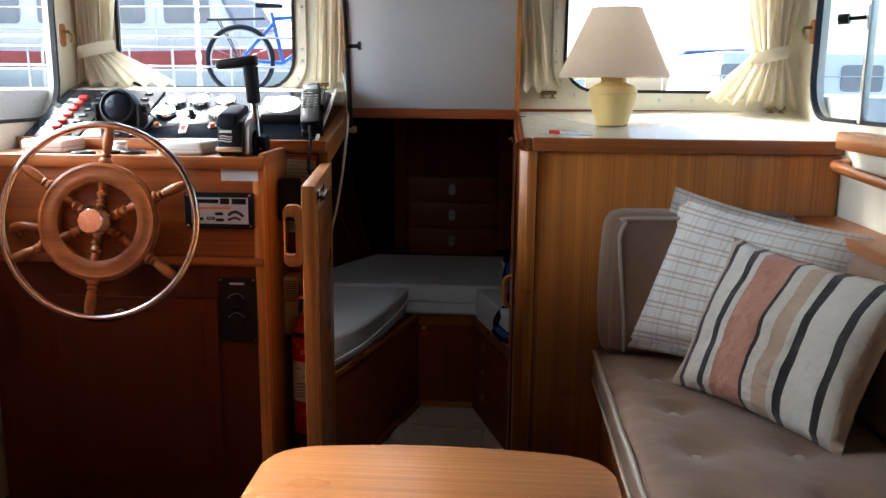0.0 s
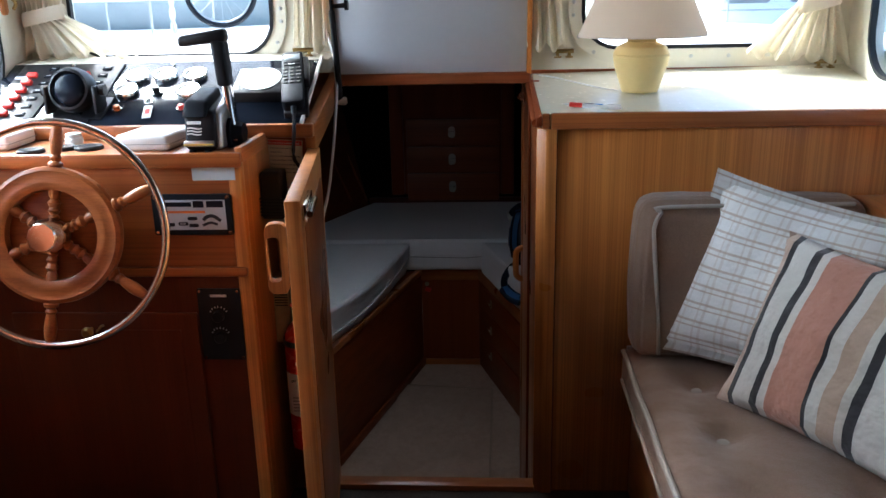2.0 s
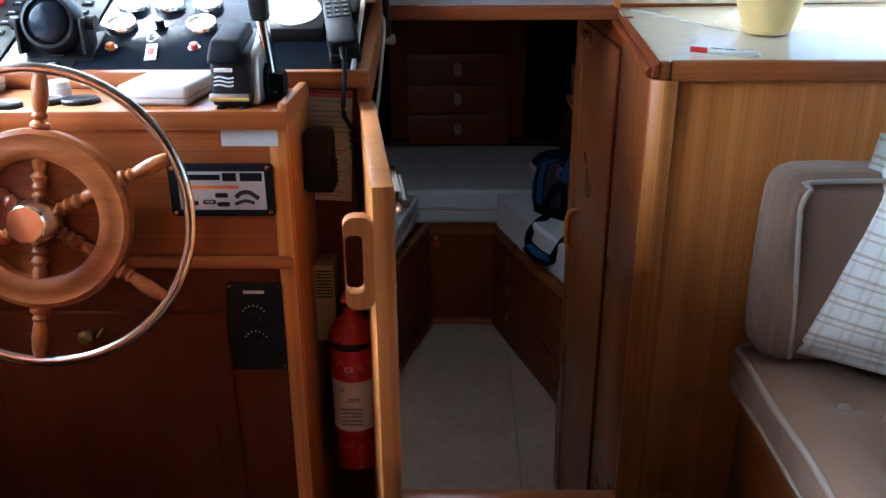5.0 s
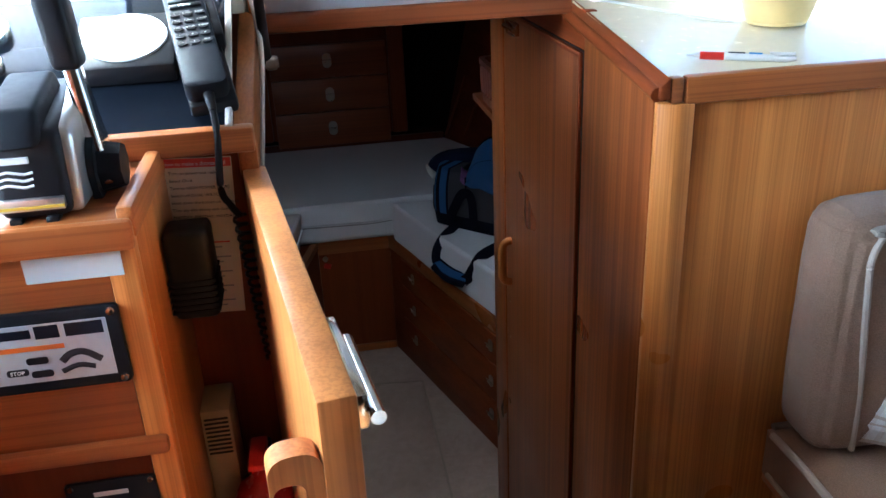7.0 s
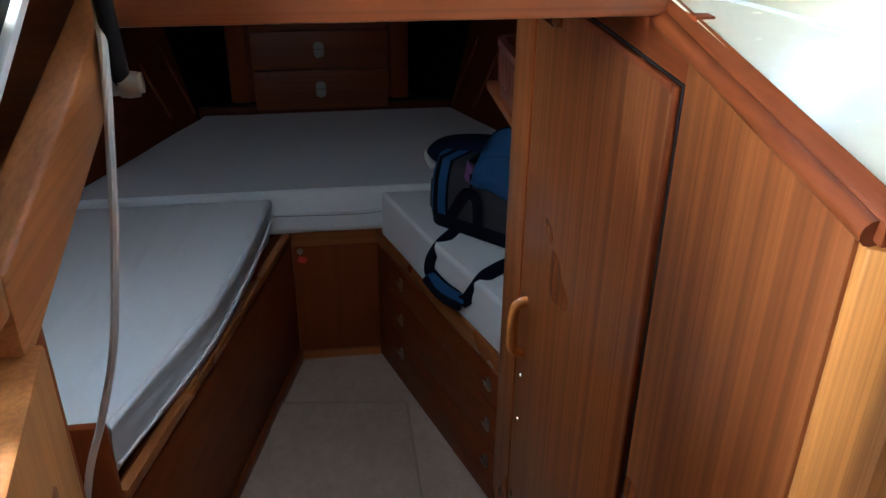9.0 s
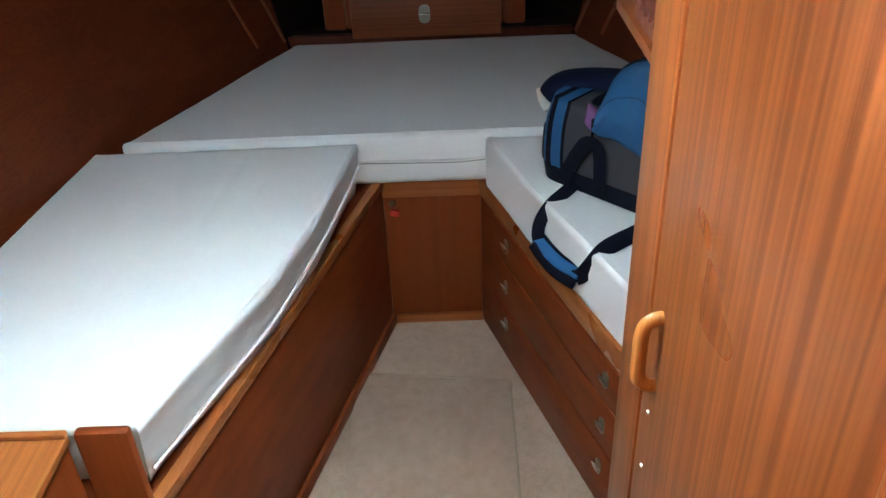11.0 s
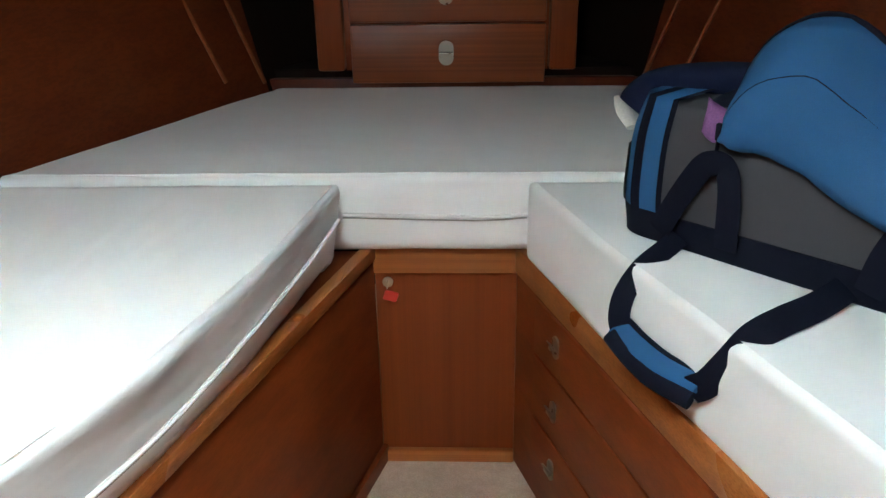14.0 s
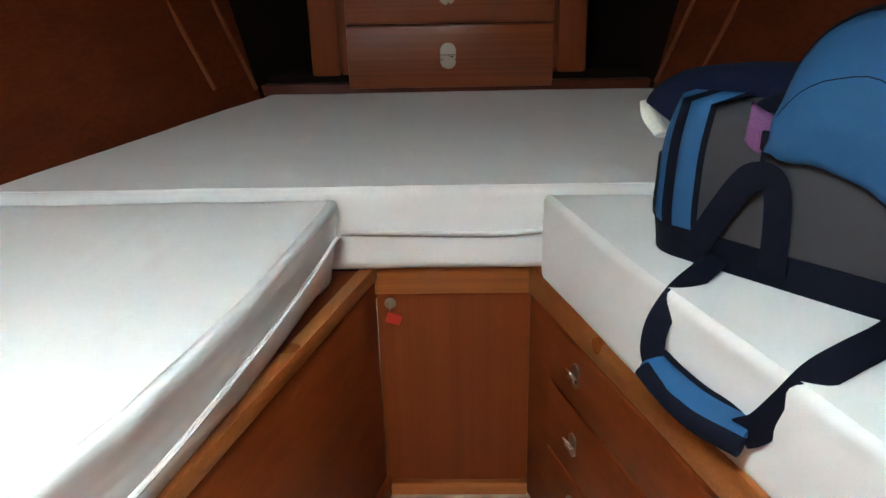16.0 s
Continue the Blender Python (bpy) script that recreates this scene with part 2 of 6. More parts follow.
CURTAIN = sheer(cloth("cream_curtain", (0.92, 0.87, 0.76), 900, 0.9, 0.3, 0.04, 0.1), 0.6)
SHADE_CLOTH = sheer(cloth("lamp_shade_fabric", (0.9, 0.82, 0.72), 900, 0.85, 0.05, 0.03), 0.65)
CERAMIC = plain("yellow_ceramic", (0.78, 0.58, 0.24), 0.35, vary=0.05)
BAG_BLUE = cloth("blue_nylon", (0.034, 0.1, 0.225), 900, 0.65, 0.55, 0.12)
BAG_GREY = cloth("grey_nylon", (0.055, 0.052, 0.058), 900, 0.75, 0.2, 0.1)
BAG_NAVY = cloth("navy_webbing", (0.005, 0.006, 0.014), 700, 0.8, 0.15, 0.15)
NAVY_KNIT = cloth("navy_knit", (0.008, 0.011, 0.03), 350, 0.95, 0.3, 0.15)
PURPLE_KNIT = cloth("purple_fleece", (0.17, 0.075, 0.19), 300, 0.95, 0.6, 0.2)
PINK_TERRY = cloth("pink_towelling", (0.6, 0.16, 0.26), 220, 0.95, 0.9, 0.25)
CARPET_DARK = carpet("speckled_brown_carpet", (0.13, 0.1, 0.085), (0.035, 0.027, 0.024), 240)
CARPET_BEIGE = carpet("beige_carpet", (0.6, 0.45, 0.34), (0.42, 0.3, 0.22), 420)
GLASS = glass("window_glass")
GEL_WHITE = plain("white_gelcoat", (0.78, 0.78, 0.77), 0.3, vary=0.03)
HULL_RED = plain("faded_red_hull", (0.25, 0.03, 0.03), 0.5)
HULL_GREY = plain("pale_grey_green_hull", (0.4, 0.44, 0.42), 0.45)
HULL_GREEN = plain("dark_green_hull", (0.01, 0.09, 0.05), 0.4)
CANVAS_BLUE = plain("blue_canvas", (0.03, 0.07, 0.2), 0.8)
DARK_GLASS = plain("tinted_cabin_glass", (0.28, 0.28, 0.28), 0.5, bump=0.0)
ROPE = cloth("white_rope", (0.7, 0.68, 0.62), 200, 0.9, 0.5)
HARBOUR = plain("harbour_water", (0.05, 0.08, 0.07), 0.12, vary=0.2, grain=1.2, bump=0.35, blotch=0.3)
PLANK_GREY = plain("weathered_pontoon", (0.35, 0.33, 0.3), 0.8)
STRIPES = banded("striped_cushion_cover", [
    (0.0, (0.55, 0.4, 0.31)), (0.07, (0.045, 0.04, 0.042)), (0.1, (0.62, 0.58, 0.52)), (0.2, (0.045, 0.04, 0.042)), (0.24, (0.62, 0.58, 0.52)),
    (0.28, (0.46, 0.22, 0.15)), (0.47, (0.045, 0.04, 0.042)), (0.49, (0.62, 0.58, 0.52)), (0.545, (0.5, 0.36, 0.26)), (0.625, (0.62, 0.58, 0.52)),
    (0.66, (0.045, 0.04, 0.042)), (0.7, (0.62, 0.58, 0.52)), (0.85, (0.045, 0.04, 0.042)), (0.89, (0.62, 0.58, 0.52)), (0.95, (0.55, 0.4, 0.31))])
CHECKS = banded("checked_cushion_cover", [(0.0, (0.78, 0.77, 0.74)), (0.5, (0.77, 0.76, 0.73))], 0, ((0.46, 0.33, 0.23), 10.0, 0.13))

# ---- mesh helpers ----
BASE = {}


def thing(name, base, label, category, group="", kind=""):
    ob = new(name)
    ob.location = base
    ob.empty_display_size = 0.05
    BASE[ob] = Vector(base)
    return tagged(ob, label, category, group, kind)


def mesh_of(name, bm, mat, angle=38):
    me = bpy.data.meshes.new(name)
    bmesh.ops.recalc_face_normals(bm, faces=bm.faces)
    bm.to_mesh(me)
    bm.free()
    me.materials.append(mat)
    me.polygons.foreach_set("use_smooth", [True] * len(me.polygons))
    me.set_sharp_from_angle(angle=radians(angle))
    return me


def part(name, bm, mat, parent, label="", angle=38):
    base = BASE[parent]
    bmesh.ops.translate(bm, verts=bm.verts, vec=-base)
    ob = new(name, mesh_of(name, bm, mat, angle))
    ob.parent = parent
    BASE[ob] = base
    return tagged(ob, label)


def solo(name, bm, mat, label, category, group="", kind="", angle=38):
    """A thing of one mesh, with its origin at its base."""
    lo = Vector([min(v.co[i] for v in bm.verts) for i in range(3)])
    hi = Vector([max(v.co[i] for v in bm.verts) for i in range(3)])
    base = Vector(((lo.x + hi.x) / 2, (lo.y + hi.y) / 2, lo.z))
    bmesh.ops.translate(bm, verts=bm.verts, vec=-base)
    ob = new(name, mesh_of(name, bm, mat, angle))
    ob.location = base
    BASE[ob] = base
    return tagged(ob, label, category, group, kind)


def setting(name, bm, mat, label, category="", angle=38):
    ob = solo(name, bm, mat, label, category or name.split("_")[0], "", "structure", angle)
    return ob


def bevel(bm, width, seg=2, edges=None):
    if width > 0:
        bmesh.ops.bevel(bm, geom=list(edges or bm.edges), offset=width, segments=seg, affect="EDGES", profile=0.5, clamp_overlap=True)
    return bm


def box(x0, x1, y0, y1, z0, z1, b=0.003, seg=2):
    bm = bmesh.new()
    bmesh.ops.create_cube(bm, size=1.0)
    for v in bm.verts:
        v.co = Vector(((x0 + x1) / 2 + v.co.x * (x1 - x0), (y0 + y1) / 2 + v.co.y * (y1 - y0), (z0 + z1) / 2 + v.co.z * (z1 - z0)))
    return bevel(bm, b, seg)


def hexa(low, top, b=0.003, seg=2):
    """A block from four corners below and four above, in the same order."""
    bm = bmesh.new()
    vs = [bm.verts.new(p) for p in (*low, *top)]
    n = len(low)
    bm.faces.new(vs[:n][::-1])
    bm.faces.new(vs[n:])
    for i in range(n):
        j = (i + 1) % n
        bm.faces.new((vs[i], vs[j], vs[n + j], vs[n + i]))
    return bevel(bm, b, seg)


def slab(pts, z0, z1, b=0.003, seg=2):
    return hexa([(x, y, z0) for x, y in pts], [(x, y, z1) for x, y in pts], b, seg)


def move(bm, m):
    bmesh.ops.transform(bm, matrix=m, verts=bm.verts)
    return bm


def join(*bms):
    out = bmesh.new()
    for b in bms:
        me = bpy.data.meshes.new("tmp")
        b.to_mesh(me)
        b.free()
        out.from_mesh(me)
        bpy.data.meshes.remove(me)
    return out


def rod(p0, p1, r0, r1=None, seg=16):
    p0, p1 = Vector(p0), Vector(p1)
    d = p1 - p0
    bm = bmesh.new()
    bmesh.ops.create_cone(bm, cap_ends=True, segments=seg, radius1=r0, radius2=r0 if r1 is None else r1, depth=d.length)
    return move(bm, Matrix.Translation((p0 + p1) / 2) @ d.to_track_quat("Z", "Y").to_matrix().to_4x4())


def lathe(profile, m=Matrix(), seg=28):
    """A turned shape: (radius, height) pairs about local z."""
    bm = bmesh.new()
    rings = [[bm.verts.new((r * math.cos(2 * math.pi * i / seg), r * math.sin(2 * math.pi * i / seg), h)) for i in range(seg)] for r, h in profile]
    for a, b in zip(rings, rings[1:]):
        for i in range(seg):
            j = (i + 1) % seg
            bm.faces.new((a[i], a[j], b[j], b[i]))
    bm.faces.new(rings[0][::-1])
    bm.faces.new(rings[-1])
    return move(bm, m)


def smooth_path(pts, n=8):
    pts = [Vector(p) for p in pts]
    out = []
    ext = [2 * pts[0] - pts[1], *pts, 2 * pts[-1] - pts[-2]]
    for i in range(1, len(ext) - 2):
        a, b, c, d = ext[i - 1 : i + 3]
        for k in range(n):
            s = k / n
            out.append(0.5 * (2 * b + (c - a) * s + (2 * a - 5 * b + 4 * c - d) * s * s + (3 * b - a - 3 * c + d) * s**3))
    return out + [pts[-1]]


def tube(pts, r, seg=10, n=8, flat=None, up=(0, 0, 1), closed=False):
    """A round or flat band swept along a smooth path; flat gives (half width, half thickness)."""
    path = smooth_path(pts, n) if n else [Vector(p) for p in pts]
    bm = bmesh.new()
    rings = []
    for i, p in enumerate(path):
        if closed:
            d = (path[(i + 1) % len(path)] - path[i - 1]).normalized()
        else:
            d = (path[min(i + 1, len(path) - 1)] - path[max(i - 1, 0)]).normalized()
        side = d.cross(Vector(up))
        side = side.normalized() if side.length > 1e-4 else Vector((1, 0, 0))
        nor = side.cross(d).normalized()
        a, b = flat or (r, r)
        rings.append([bm.verts.new(p + side * (a * math.cos(2 * math.pi * k / seg)) + nor * (b * math.sin(2 * math.pi * k / seg))) for k in range(seg)])
    pairs = list(zip(rings, rings[1:])) + ([(rings[-1], rings[0])] if closed else [])
    for a, b in pairs:
        for k in range(seg):
            j = (k + 1) % seg
            bm.faces.new((a[k], a[j], b[j], b[k]))
    if not closed:
        bm.faces.new(rings[0][::-1])
        bm.faces.new(rings[-1])
    return bm


def circle_pts(r, n=40, m=Matrix()):
    return [m @ Vector((r * math.cos(2 * math.pi * i / n), r * math.sin(2 * math.pi * i / n), 0)) for i in range(n)]


def rr(x0, x1, y0, y1, r, seg=6):
    out = []
    for cx, cy, a in ((x1 - r, y1 - r, 0), (x0 + r, y1 - r, 90), (x0 + r, y0 + r, 180), (x1 - r, y0 + r, 270)):
        out += [(cx + r * math.cos(radians(a + 90 * k / seg)), cy + r * math.sin(radians(a + 90 * k / seg))) for k in range(seg + 1)]
    return out


def sheet_with_holes(outer, holes, thick, m=Matrix()):
    """A plate in local xy with openings through it, thick along +z."""
    bm = bmesh.new()
    for loop in (outer, *holes):
        vs = [bm.verts.new((x, y, 0)) for x, y in loop]
        for a, b in zip(vs, vs[1:] + vs[:1]):
            bm.edges.new((a, b))
    bmesh.ops.triangle_fill(bm, use_beauty=True, use_dissolve=False, edges=bm.edges[:])
    ex = bmesh.ops.extrude_face_region(bm, geom=bm.faces[:])
    bmesh.ops.translate(bm, verts=[g for g in ex["geom"] if isinstance(g, bmesh.types.BMVert)], vec=(0, 0, thick))
    return move(bm, m)


def rounded(x0, x1, y0, y1, r, thick, m=Matrix(), b=0.0):
    bm = sheet_with_holes(rr(x0, x1, y0, y1, r), [], thick, m)
    if b:
        bmesh.ops.dissolve_limit(bm, angle_limit=0.02, verts=bm.verts, edges=bm.edges)
        bevel(bm, b, 2, [e for e in bm.edges if e.calc_face_angle(0) > 0.8])
    return bm


def cushion(bl, br, tr, tl, thick, n=18, pinch=0.5, seed=0, flange=0.0):
    """A stuffed cover between four corners, with cover coordinates."""
    bl, br, tr, tl = map(Vector, (bl, br, tr, tl))
    nor = (br - bl).cross(tl - bl).normalized()
    bm = bmesh.new()
    uv = bm.loops.layers.uv.new("UVMap")
    where = {}
    for side in (1, -1):
        for i in range(n + 1):
            for j in range(n + 1):
                u, v = i / n, j / n
                edge = i in (0, n) or j in (0, n)
                if edge and side < 0:
                    where[side, i, j] = where[1, i, j]
                    continue
                a, b = 2 * u - 1, 2 * v - 1
                if flange:
                    a, b = max(-1, min(1, a * (1 + flange))), max(-1, min(1, b * (1 + flange)))
                puff = max(0, (1 - a * a) * (1 - b * b)) ** pinch
                waist = 0.035 * ((1 - (2 * v - 1) ** 2) * (2 * u - 1), (1 - (2 * u - 1) ** 2) * (2 * v - 1))[0]
                waist2 = 0.035 * (1 - (2 * u - 1) ** 2) * (2 * v - 1)
                p = bl.lerp(br, u - waist).lerp(tl.lerp(tr, u - waist), v - waist2)
                wob = noise.noise(Vector((u * 3.2 + seed, v * 3.2, side))) * 0.35 + noise.noise(Vector((u * 8 + seed, v * 8, side))) * 0.12
                p = p + nor * side * thick / 2 * puff * (1 + wob)
                if edge:
                    p = p + nor * 0.006 * noise.noise(Vector((u * 9, v * 9, seed)))
                where[side, i, j] = bm.verts.new(p)
    for side in (1, -1):
        for i in range(n):
            for j in range(n):
                ids = [(i, j), (i + 1, j), (i + 1, j + 1), (i, j + 1)]
                f = bm.faces.new([where[side, a, b] for a, b in ids])
                for lp, (a, b) in zip(f.loops, ids):
                    lp[uv].uv = (a / n, b / n)
    return bm


def text_part(body, size, m, mat, parent, depth=0.0004):
    cu = bpy.data.curves.new("lettering", "FONT")
    cu.body, cu.size, cu.extrude, cu.resolution_u = body, size, depth, 2
    tmp = bpy.data.objects.new("lettering", cu)
    me = bpy.data.meshes.new_from_object(tmp)
    bpy.data.objects.remove(tmp)
    bpy.data.curves.remove(cu)
    bm = bmesh.new()
    bm.from_mesh(me)
    bpy.data.meshes.remove(me)
    return part("lettering", move(bm, m), mat, parent)


FACE = pose(0, 0, 0, 90)  # local xy stands upright, facing the helm

# ================= setting: saloon =================
setting("floor_saloon", box(-1.24, 1.1, -1.63, 2.31, -0.05, 0.0, 0), CARPET_DARK, "dark brown speckled carpet on the saloon floor", "floor")
setting("threshold", box(-0.318, 0.218, 2.305, 2.35, -0.06, 0.016, 0.004), TEAK_X, "varnished teak threshold strip at the cabin entrance", "threshold")
setting("wall_under_threshold", box(-1.5, 1.3, 2.312, 2.345, -0.74, -0.06, 0), MAHOG_Z, "mahogany riser below the cabin entrance", "wall")
# ceiling out of view; the dull tan is chosen to cut bounced light
setting("ceiling_saloon", box(-1.24, 1.1, -1.64, 2.9, 1.92, 1.96, 0), HEADLINING, "unseen saloon ceiling, tan to cut bounced light", "ceiling")

# forward windscreen wall with two rounded windows
FW = pose(0, 2.72, 0, 90)
WIN_L, WIN_R = (-1.09, -0.497, 1.135, 1.66, 0.1), (0.35, 0.96, 1.135, 1.66, 0.1)
setting("wall_windscreen", sheet_with_holes([(-1.24, 1.086), (1.1, 1.086), (1.1, 1.92), (-1.24, 1.92)], [rr(*WIN_L), rr(*WIN_R)], -0.035, FW), CREAM_PAINT, "cream painted windscreen wall with chipped paint", "wall")


def round_window(name, spec, m, label, rivets=True, bar=None):
    x0, x1, z0, z1, r = spec
    w = thing(name, m @ Vector(((x0 + x1) / 2, z0, 0)), label, "window", kind="structure")
    part("window_frame", sheet_with_holes(rr(x0 - 0.032, x1 + 0.032, z0 - 0.032, z1 + 0.032, r + 0.03), [rr(x0 + 0.004, x1 - 0.004, z0 + 0.004, z1 - 0.004, r)], 0.006, m @ pose(0, 0, 0.002)), CREAM_PAINT, w, "cream flange with screw heads")
    part("window_seal", sheet_with_holes(rr(x0 + 0.003, x1 - 0.003, z0 + 0.003, z1 - 0.003, r), [rr(x0 + 0.013, x1 - 0.013, z0 + 0.013, z1 - 0.013, r - 0.01)], 0.016, m @ pose(0, 0, -0.004)), RUBBER, w, "black rubber seal")
    pane = part("pane", sheet_with_holes(rr(x0 + 0.006, x1 - 0.006, z0 + 0.006, z1 - 0.006, r - 0.004), [], 0.004, m @ pose(0, 0, -0.016)), GLASS, w)
    pane.visible_shadow = False
    if rivets:
        pts = rr(x0 - 0.018, x1 + 0.018, z0 - 0.018, z1 + 0.018, r + 0.015, 3)
        pts += [(x0 + (x1 - x0) * k / 6, z) for k in range(1, 6) for z in (z0 - 0.018, z1 + 0.018)] + [(x, z0 + (z1 - z0) * k / 4) for k in (1, 2, 3) for x in (x0 - 0.018, x1 + 0.018)]
        for x, z in pts:
            part("screw", lathe([(0.0055, 0.0), (0.005, 0.002), (0.0015, 0.003)], m @ pose(x, z, 0.008), 8), ALU, w)
    if bar:
        part("sash_bar", move(box(bar - 0.009, bar + 0.009, z0 + 0.006, z1 - 0.006, 0.0, 0.02, 0.003), m), ALU, w, "aluminium sliding sash bar")
    return w


round_window("window_1", WIN_L, FW, "rounded windscreen pane in a riveted cream frame beside the helm")
round_window("window_2", WIN_R, FW, "rounded windscreen pane in a riveted cream frame behind the lamp")

# added out of view to keep port light off the console front
setting("bulkhead_galley", box(-1.23, -0.7, 1.27, 1.3, 0.0, 1.92, 0), MAHOG_Z, "unseen mahogany screen added to shade the helm console", "bulkhead")

# side walls lean in a little towards the roof
RW = Matrix(((0, 0, -1, 1.075), (-1, 0, 0, 0), (0, 1, 0, 0), (0, 0, 0, 1))) @ pose(0, 0, 0, 0)
LW = Matrix(((0, 0, 1, -1.215), (1, 0, 0, 0), (0, 1, 0, 0), (0, 0, 0, 1)))
SIDE_R, SIDE_L = (-2.58, -1.8, 1.065, 1.62, 0.12), (1.25, 2.56, 1.04, 1.62, 0.12)
setting("wall_starboard", sheet_with_holes([(-2.72, 0.0), (1.6, 0.0), (1.6, 1.92), (-2.72, 1.92)], [rr(*SIDE_R)], -0.03, RW), CREAM_PAINT, "cream painted saloon side wall", "wall")
setting("wall_port", sheet_with_holes([(-1.6, 0.0), (2.72, 0.0), (2.72, 1.92), (-1.6, 1.92)], [rr(*SIDE_L)], -0.03, LW), CREAM_PAINT, "cream painted saloon side wall beside the helm", "wall")
round_window("window_3", SIDE_R, RW, "rounded sliding side window above the settee", False, -2.2)
round_window("window_4", SIDE_L, LW, "rounded side window beside the helm", False)
# wall behind the view, left without openings to stop light from aft
setting("wall_aft", box(-1.24, 1.1, -1.63, -1.6, 0.0, 1.92, 0), MAHOG_Z, "unseen solid mahogany aft wall closing out light", "wall")
setting("sill_starboard", box(1.02, 1.075, -1.5, 2.24, 1.005, 1.05, 0.006), TEAK_Y, "varnished teak sill under the side window", "sill")
setting("shelf_starboard", box(0.955, 1.075, -1.5, 2.305, 0.795, 0.82, 0.005), TEAK_Y, "varnished teak ledge along the settee wall", "ledge")

# ================= setting: forward cabin =================
setting("floor_cabin", slab([(-1.8, 2.3), (1.6, 2.3), (1.6, 6.2), (-1.8, 6.2)], -0.74, -0.70, 0), CARPET_BEIGE, "beige carpet on the forward cabin floor", "floor")
# deck hatch over the cabin, unseen overhead, inferred from how light falls
HATCH = rr(-0.56, -0.11, 2.95, 3.4, 0.06)
HULL_P = [(-1.4, 2.35), (-1.34, 3.3), (-1.24, 4.08), (-1.1, 4.6), (-0.685, 5.46), (-0.3, 6.1)]
HULL_S = [(-0.26 - x, y) for x, y in HULL_P]


def hull_side(pts, out):
    """Ceiled hull side that flares outwards as it rises."""
    bm = bmesh.new()
    cols = []
    for x, y in pts:
        cols.append([bm.verts.new((x + out * (0.22 * max(0, z) - 0.25 * max(0, -z)) , y, z)) for z in (-0.74, 0.0, 0.45, 1.1)])
    for a, b in zip(cols, cols[1:]):
        for k in range(3):
            bm.faces.new((a[k], b[k], b[k + 1], a[k + 1]))
    ex = bmesh.ops.extrude_face_region(bm, geom=bm.faces[:])
    bmesh.ops.translate(bm, verts=[g for g in ex["geom"] if isinstance(g, bmesh.types.BMVert)], vec=(out * 0.03, 0.01, 0))
    return bm


setting("wall_hull_port", hull_side(HULL_P[:5], -1), HULL_WOOD, "mahogany ceiled hull side of the forward cabin", "wall", 20)
setting("wall_hull_starboard", hull_side(HULL_S[:5], 1), HULL_WOOD, "mahogany ceiled hull side of the forward cabin", "wall", 20)
# hull inside the lockers, with their shade put into its colour
setting("wall_locker_port", hull_side(HULL_P[4:], -1), LOCKER_SHADE, "bow locker hull side coloured near-black for shade", "wall", 20)
setting("wall_locker_starboard", hull_side(HULL_S[4:], 1), LOCKER_SHADE, "bow locker hull side coloured near-black for shade", "wall", 20)
# unseen pane added to diffuse the sun and dim light into the cabin
setting("deck_hatch", sheet_with_holes(rr(-0.58, -0.09, 2.93, 3.42, 0.07), [], 0.008, pose(0, 0, 1.137)), HATCH_ACRYLIC, "frosted acrylic deck hatch over the cabin", "hatch")
# unseen overhead; dark wood here lowers the bounce onto the hull sides
setting("ceiling_cabin", sheet_with_holes([(-1.7, 2.77), (1.44, 2.77), (1.3, 4.2), (0.4, 6.1), (-0.66, 6.1), (-1.56, 4.2)], [HATCH], 0.03, pose(0, 0, 1.07)), MAHOG_X, "unseen forward cabin ceiling, mahogany to cut bounced light", "ceiling")
setting("wall_cabin_port_aft", box(-1.45, -0.44, 2.345, 2.375, -0.74, 0.93, 0), MAHOG_Z, "dark mahogany cabin bulkhead behind the helm", "wall")

setting("wall_cabin_starboard_aft", box(0.27, 1.3, 2.345, 2.36, -0.74, 0.97, 0), MAHOG_Z, "dark mahogany cabin bulkhead behind the counter", "wall")

# bow bulkhead: posts, lower rail and two open lockers round the drawers
setting("bow_rail", box(-0.7, 0.44, 5.474, 5.5, -0.14, 0.06, 0.004), MAHOG_DARK, "mahogany rail behind the berth", "trim")
for x0, x1 in ((-0.535, -0.452), (0.158, 0.24)):
    setting("bow_post", box(x0, x1, 5.455, 5.5, 0.085, 1.0, 0.01), MAHOG_Z, "mahogany post beside the bow drawers", "post")
setting("bow_panel", box(-0.452, 0.158, 5.47, 5.5, 0.57, 1.0, 0.004), MAHOG_Z, "mahogany panel above the bow drawers", "panel")
setting("wall_bow", box(-0.98, 0.72, 6.06, 6.1, -0.14, 1.08, 0), LOCKER_SHADE, "back of the bow lockers coloured near-black for shade", "wall")
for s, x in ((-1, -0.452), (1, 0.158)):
    setting("locker_side", box(min(x, x + s * 0.012), max(x, x + s * 0.012), 5.5, 6.06, 0.085, 1.07, 0), LOCKER_SHADE, "side of the open bow locker coloured near-black for shade", "panel")
setting("locker_floor", box(-0.98, 0.72, 5.5, 6.06, 0.04, 0.085, 0), LOCKER_SHADE, "floor of the bow lockers coloured near-black for shade", "shelf")
for out in (-1, 1):
    for k in (0, 1):
        x, y = -0.13 + out * (0.56 + 0.075 * k), 5.42 - 0.14 * k
        setting("hull_batten", tube([(x, y, 0.06 + 0.03 * k), (x + out * 0.16, y - 0.03, 0.5)], 0.006, 8, 0), MAHOG_X, "slim varnished batten on the hull side", "trim")

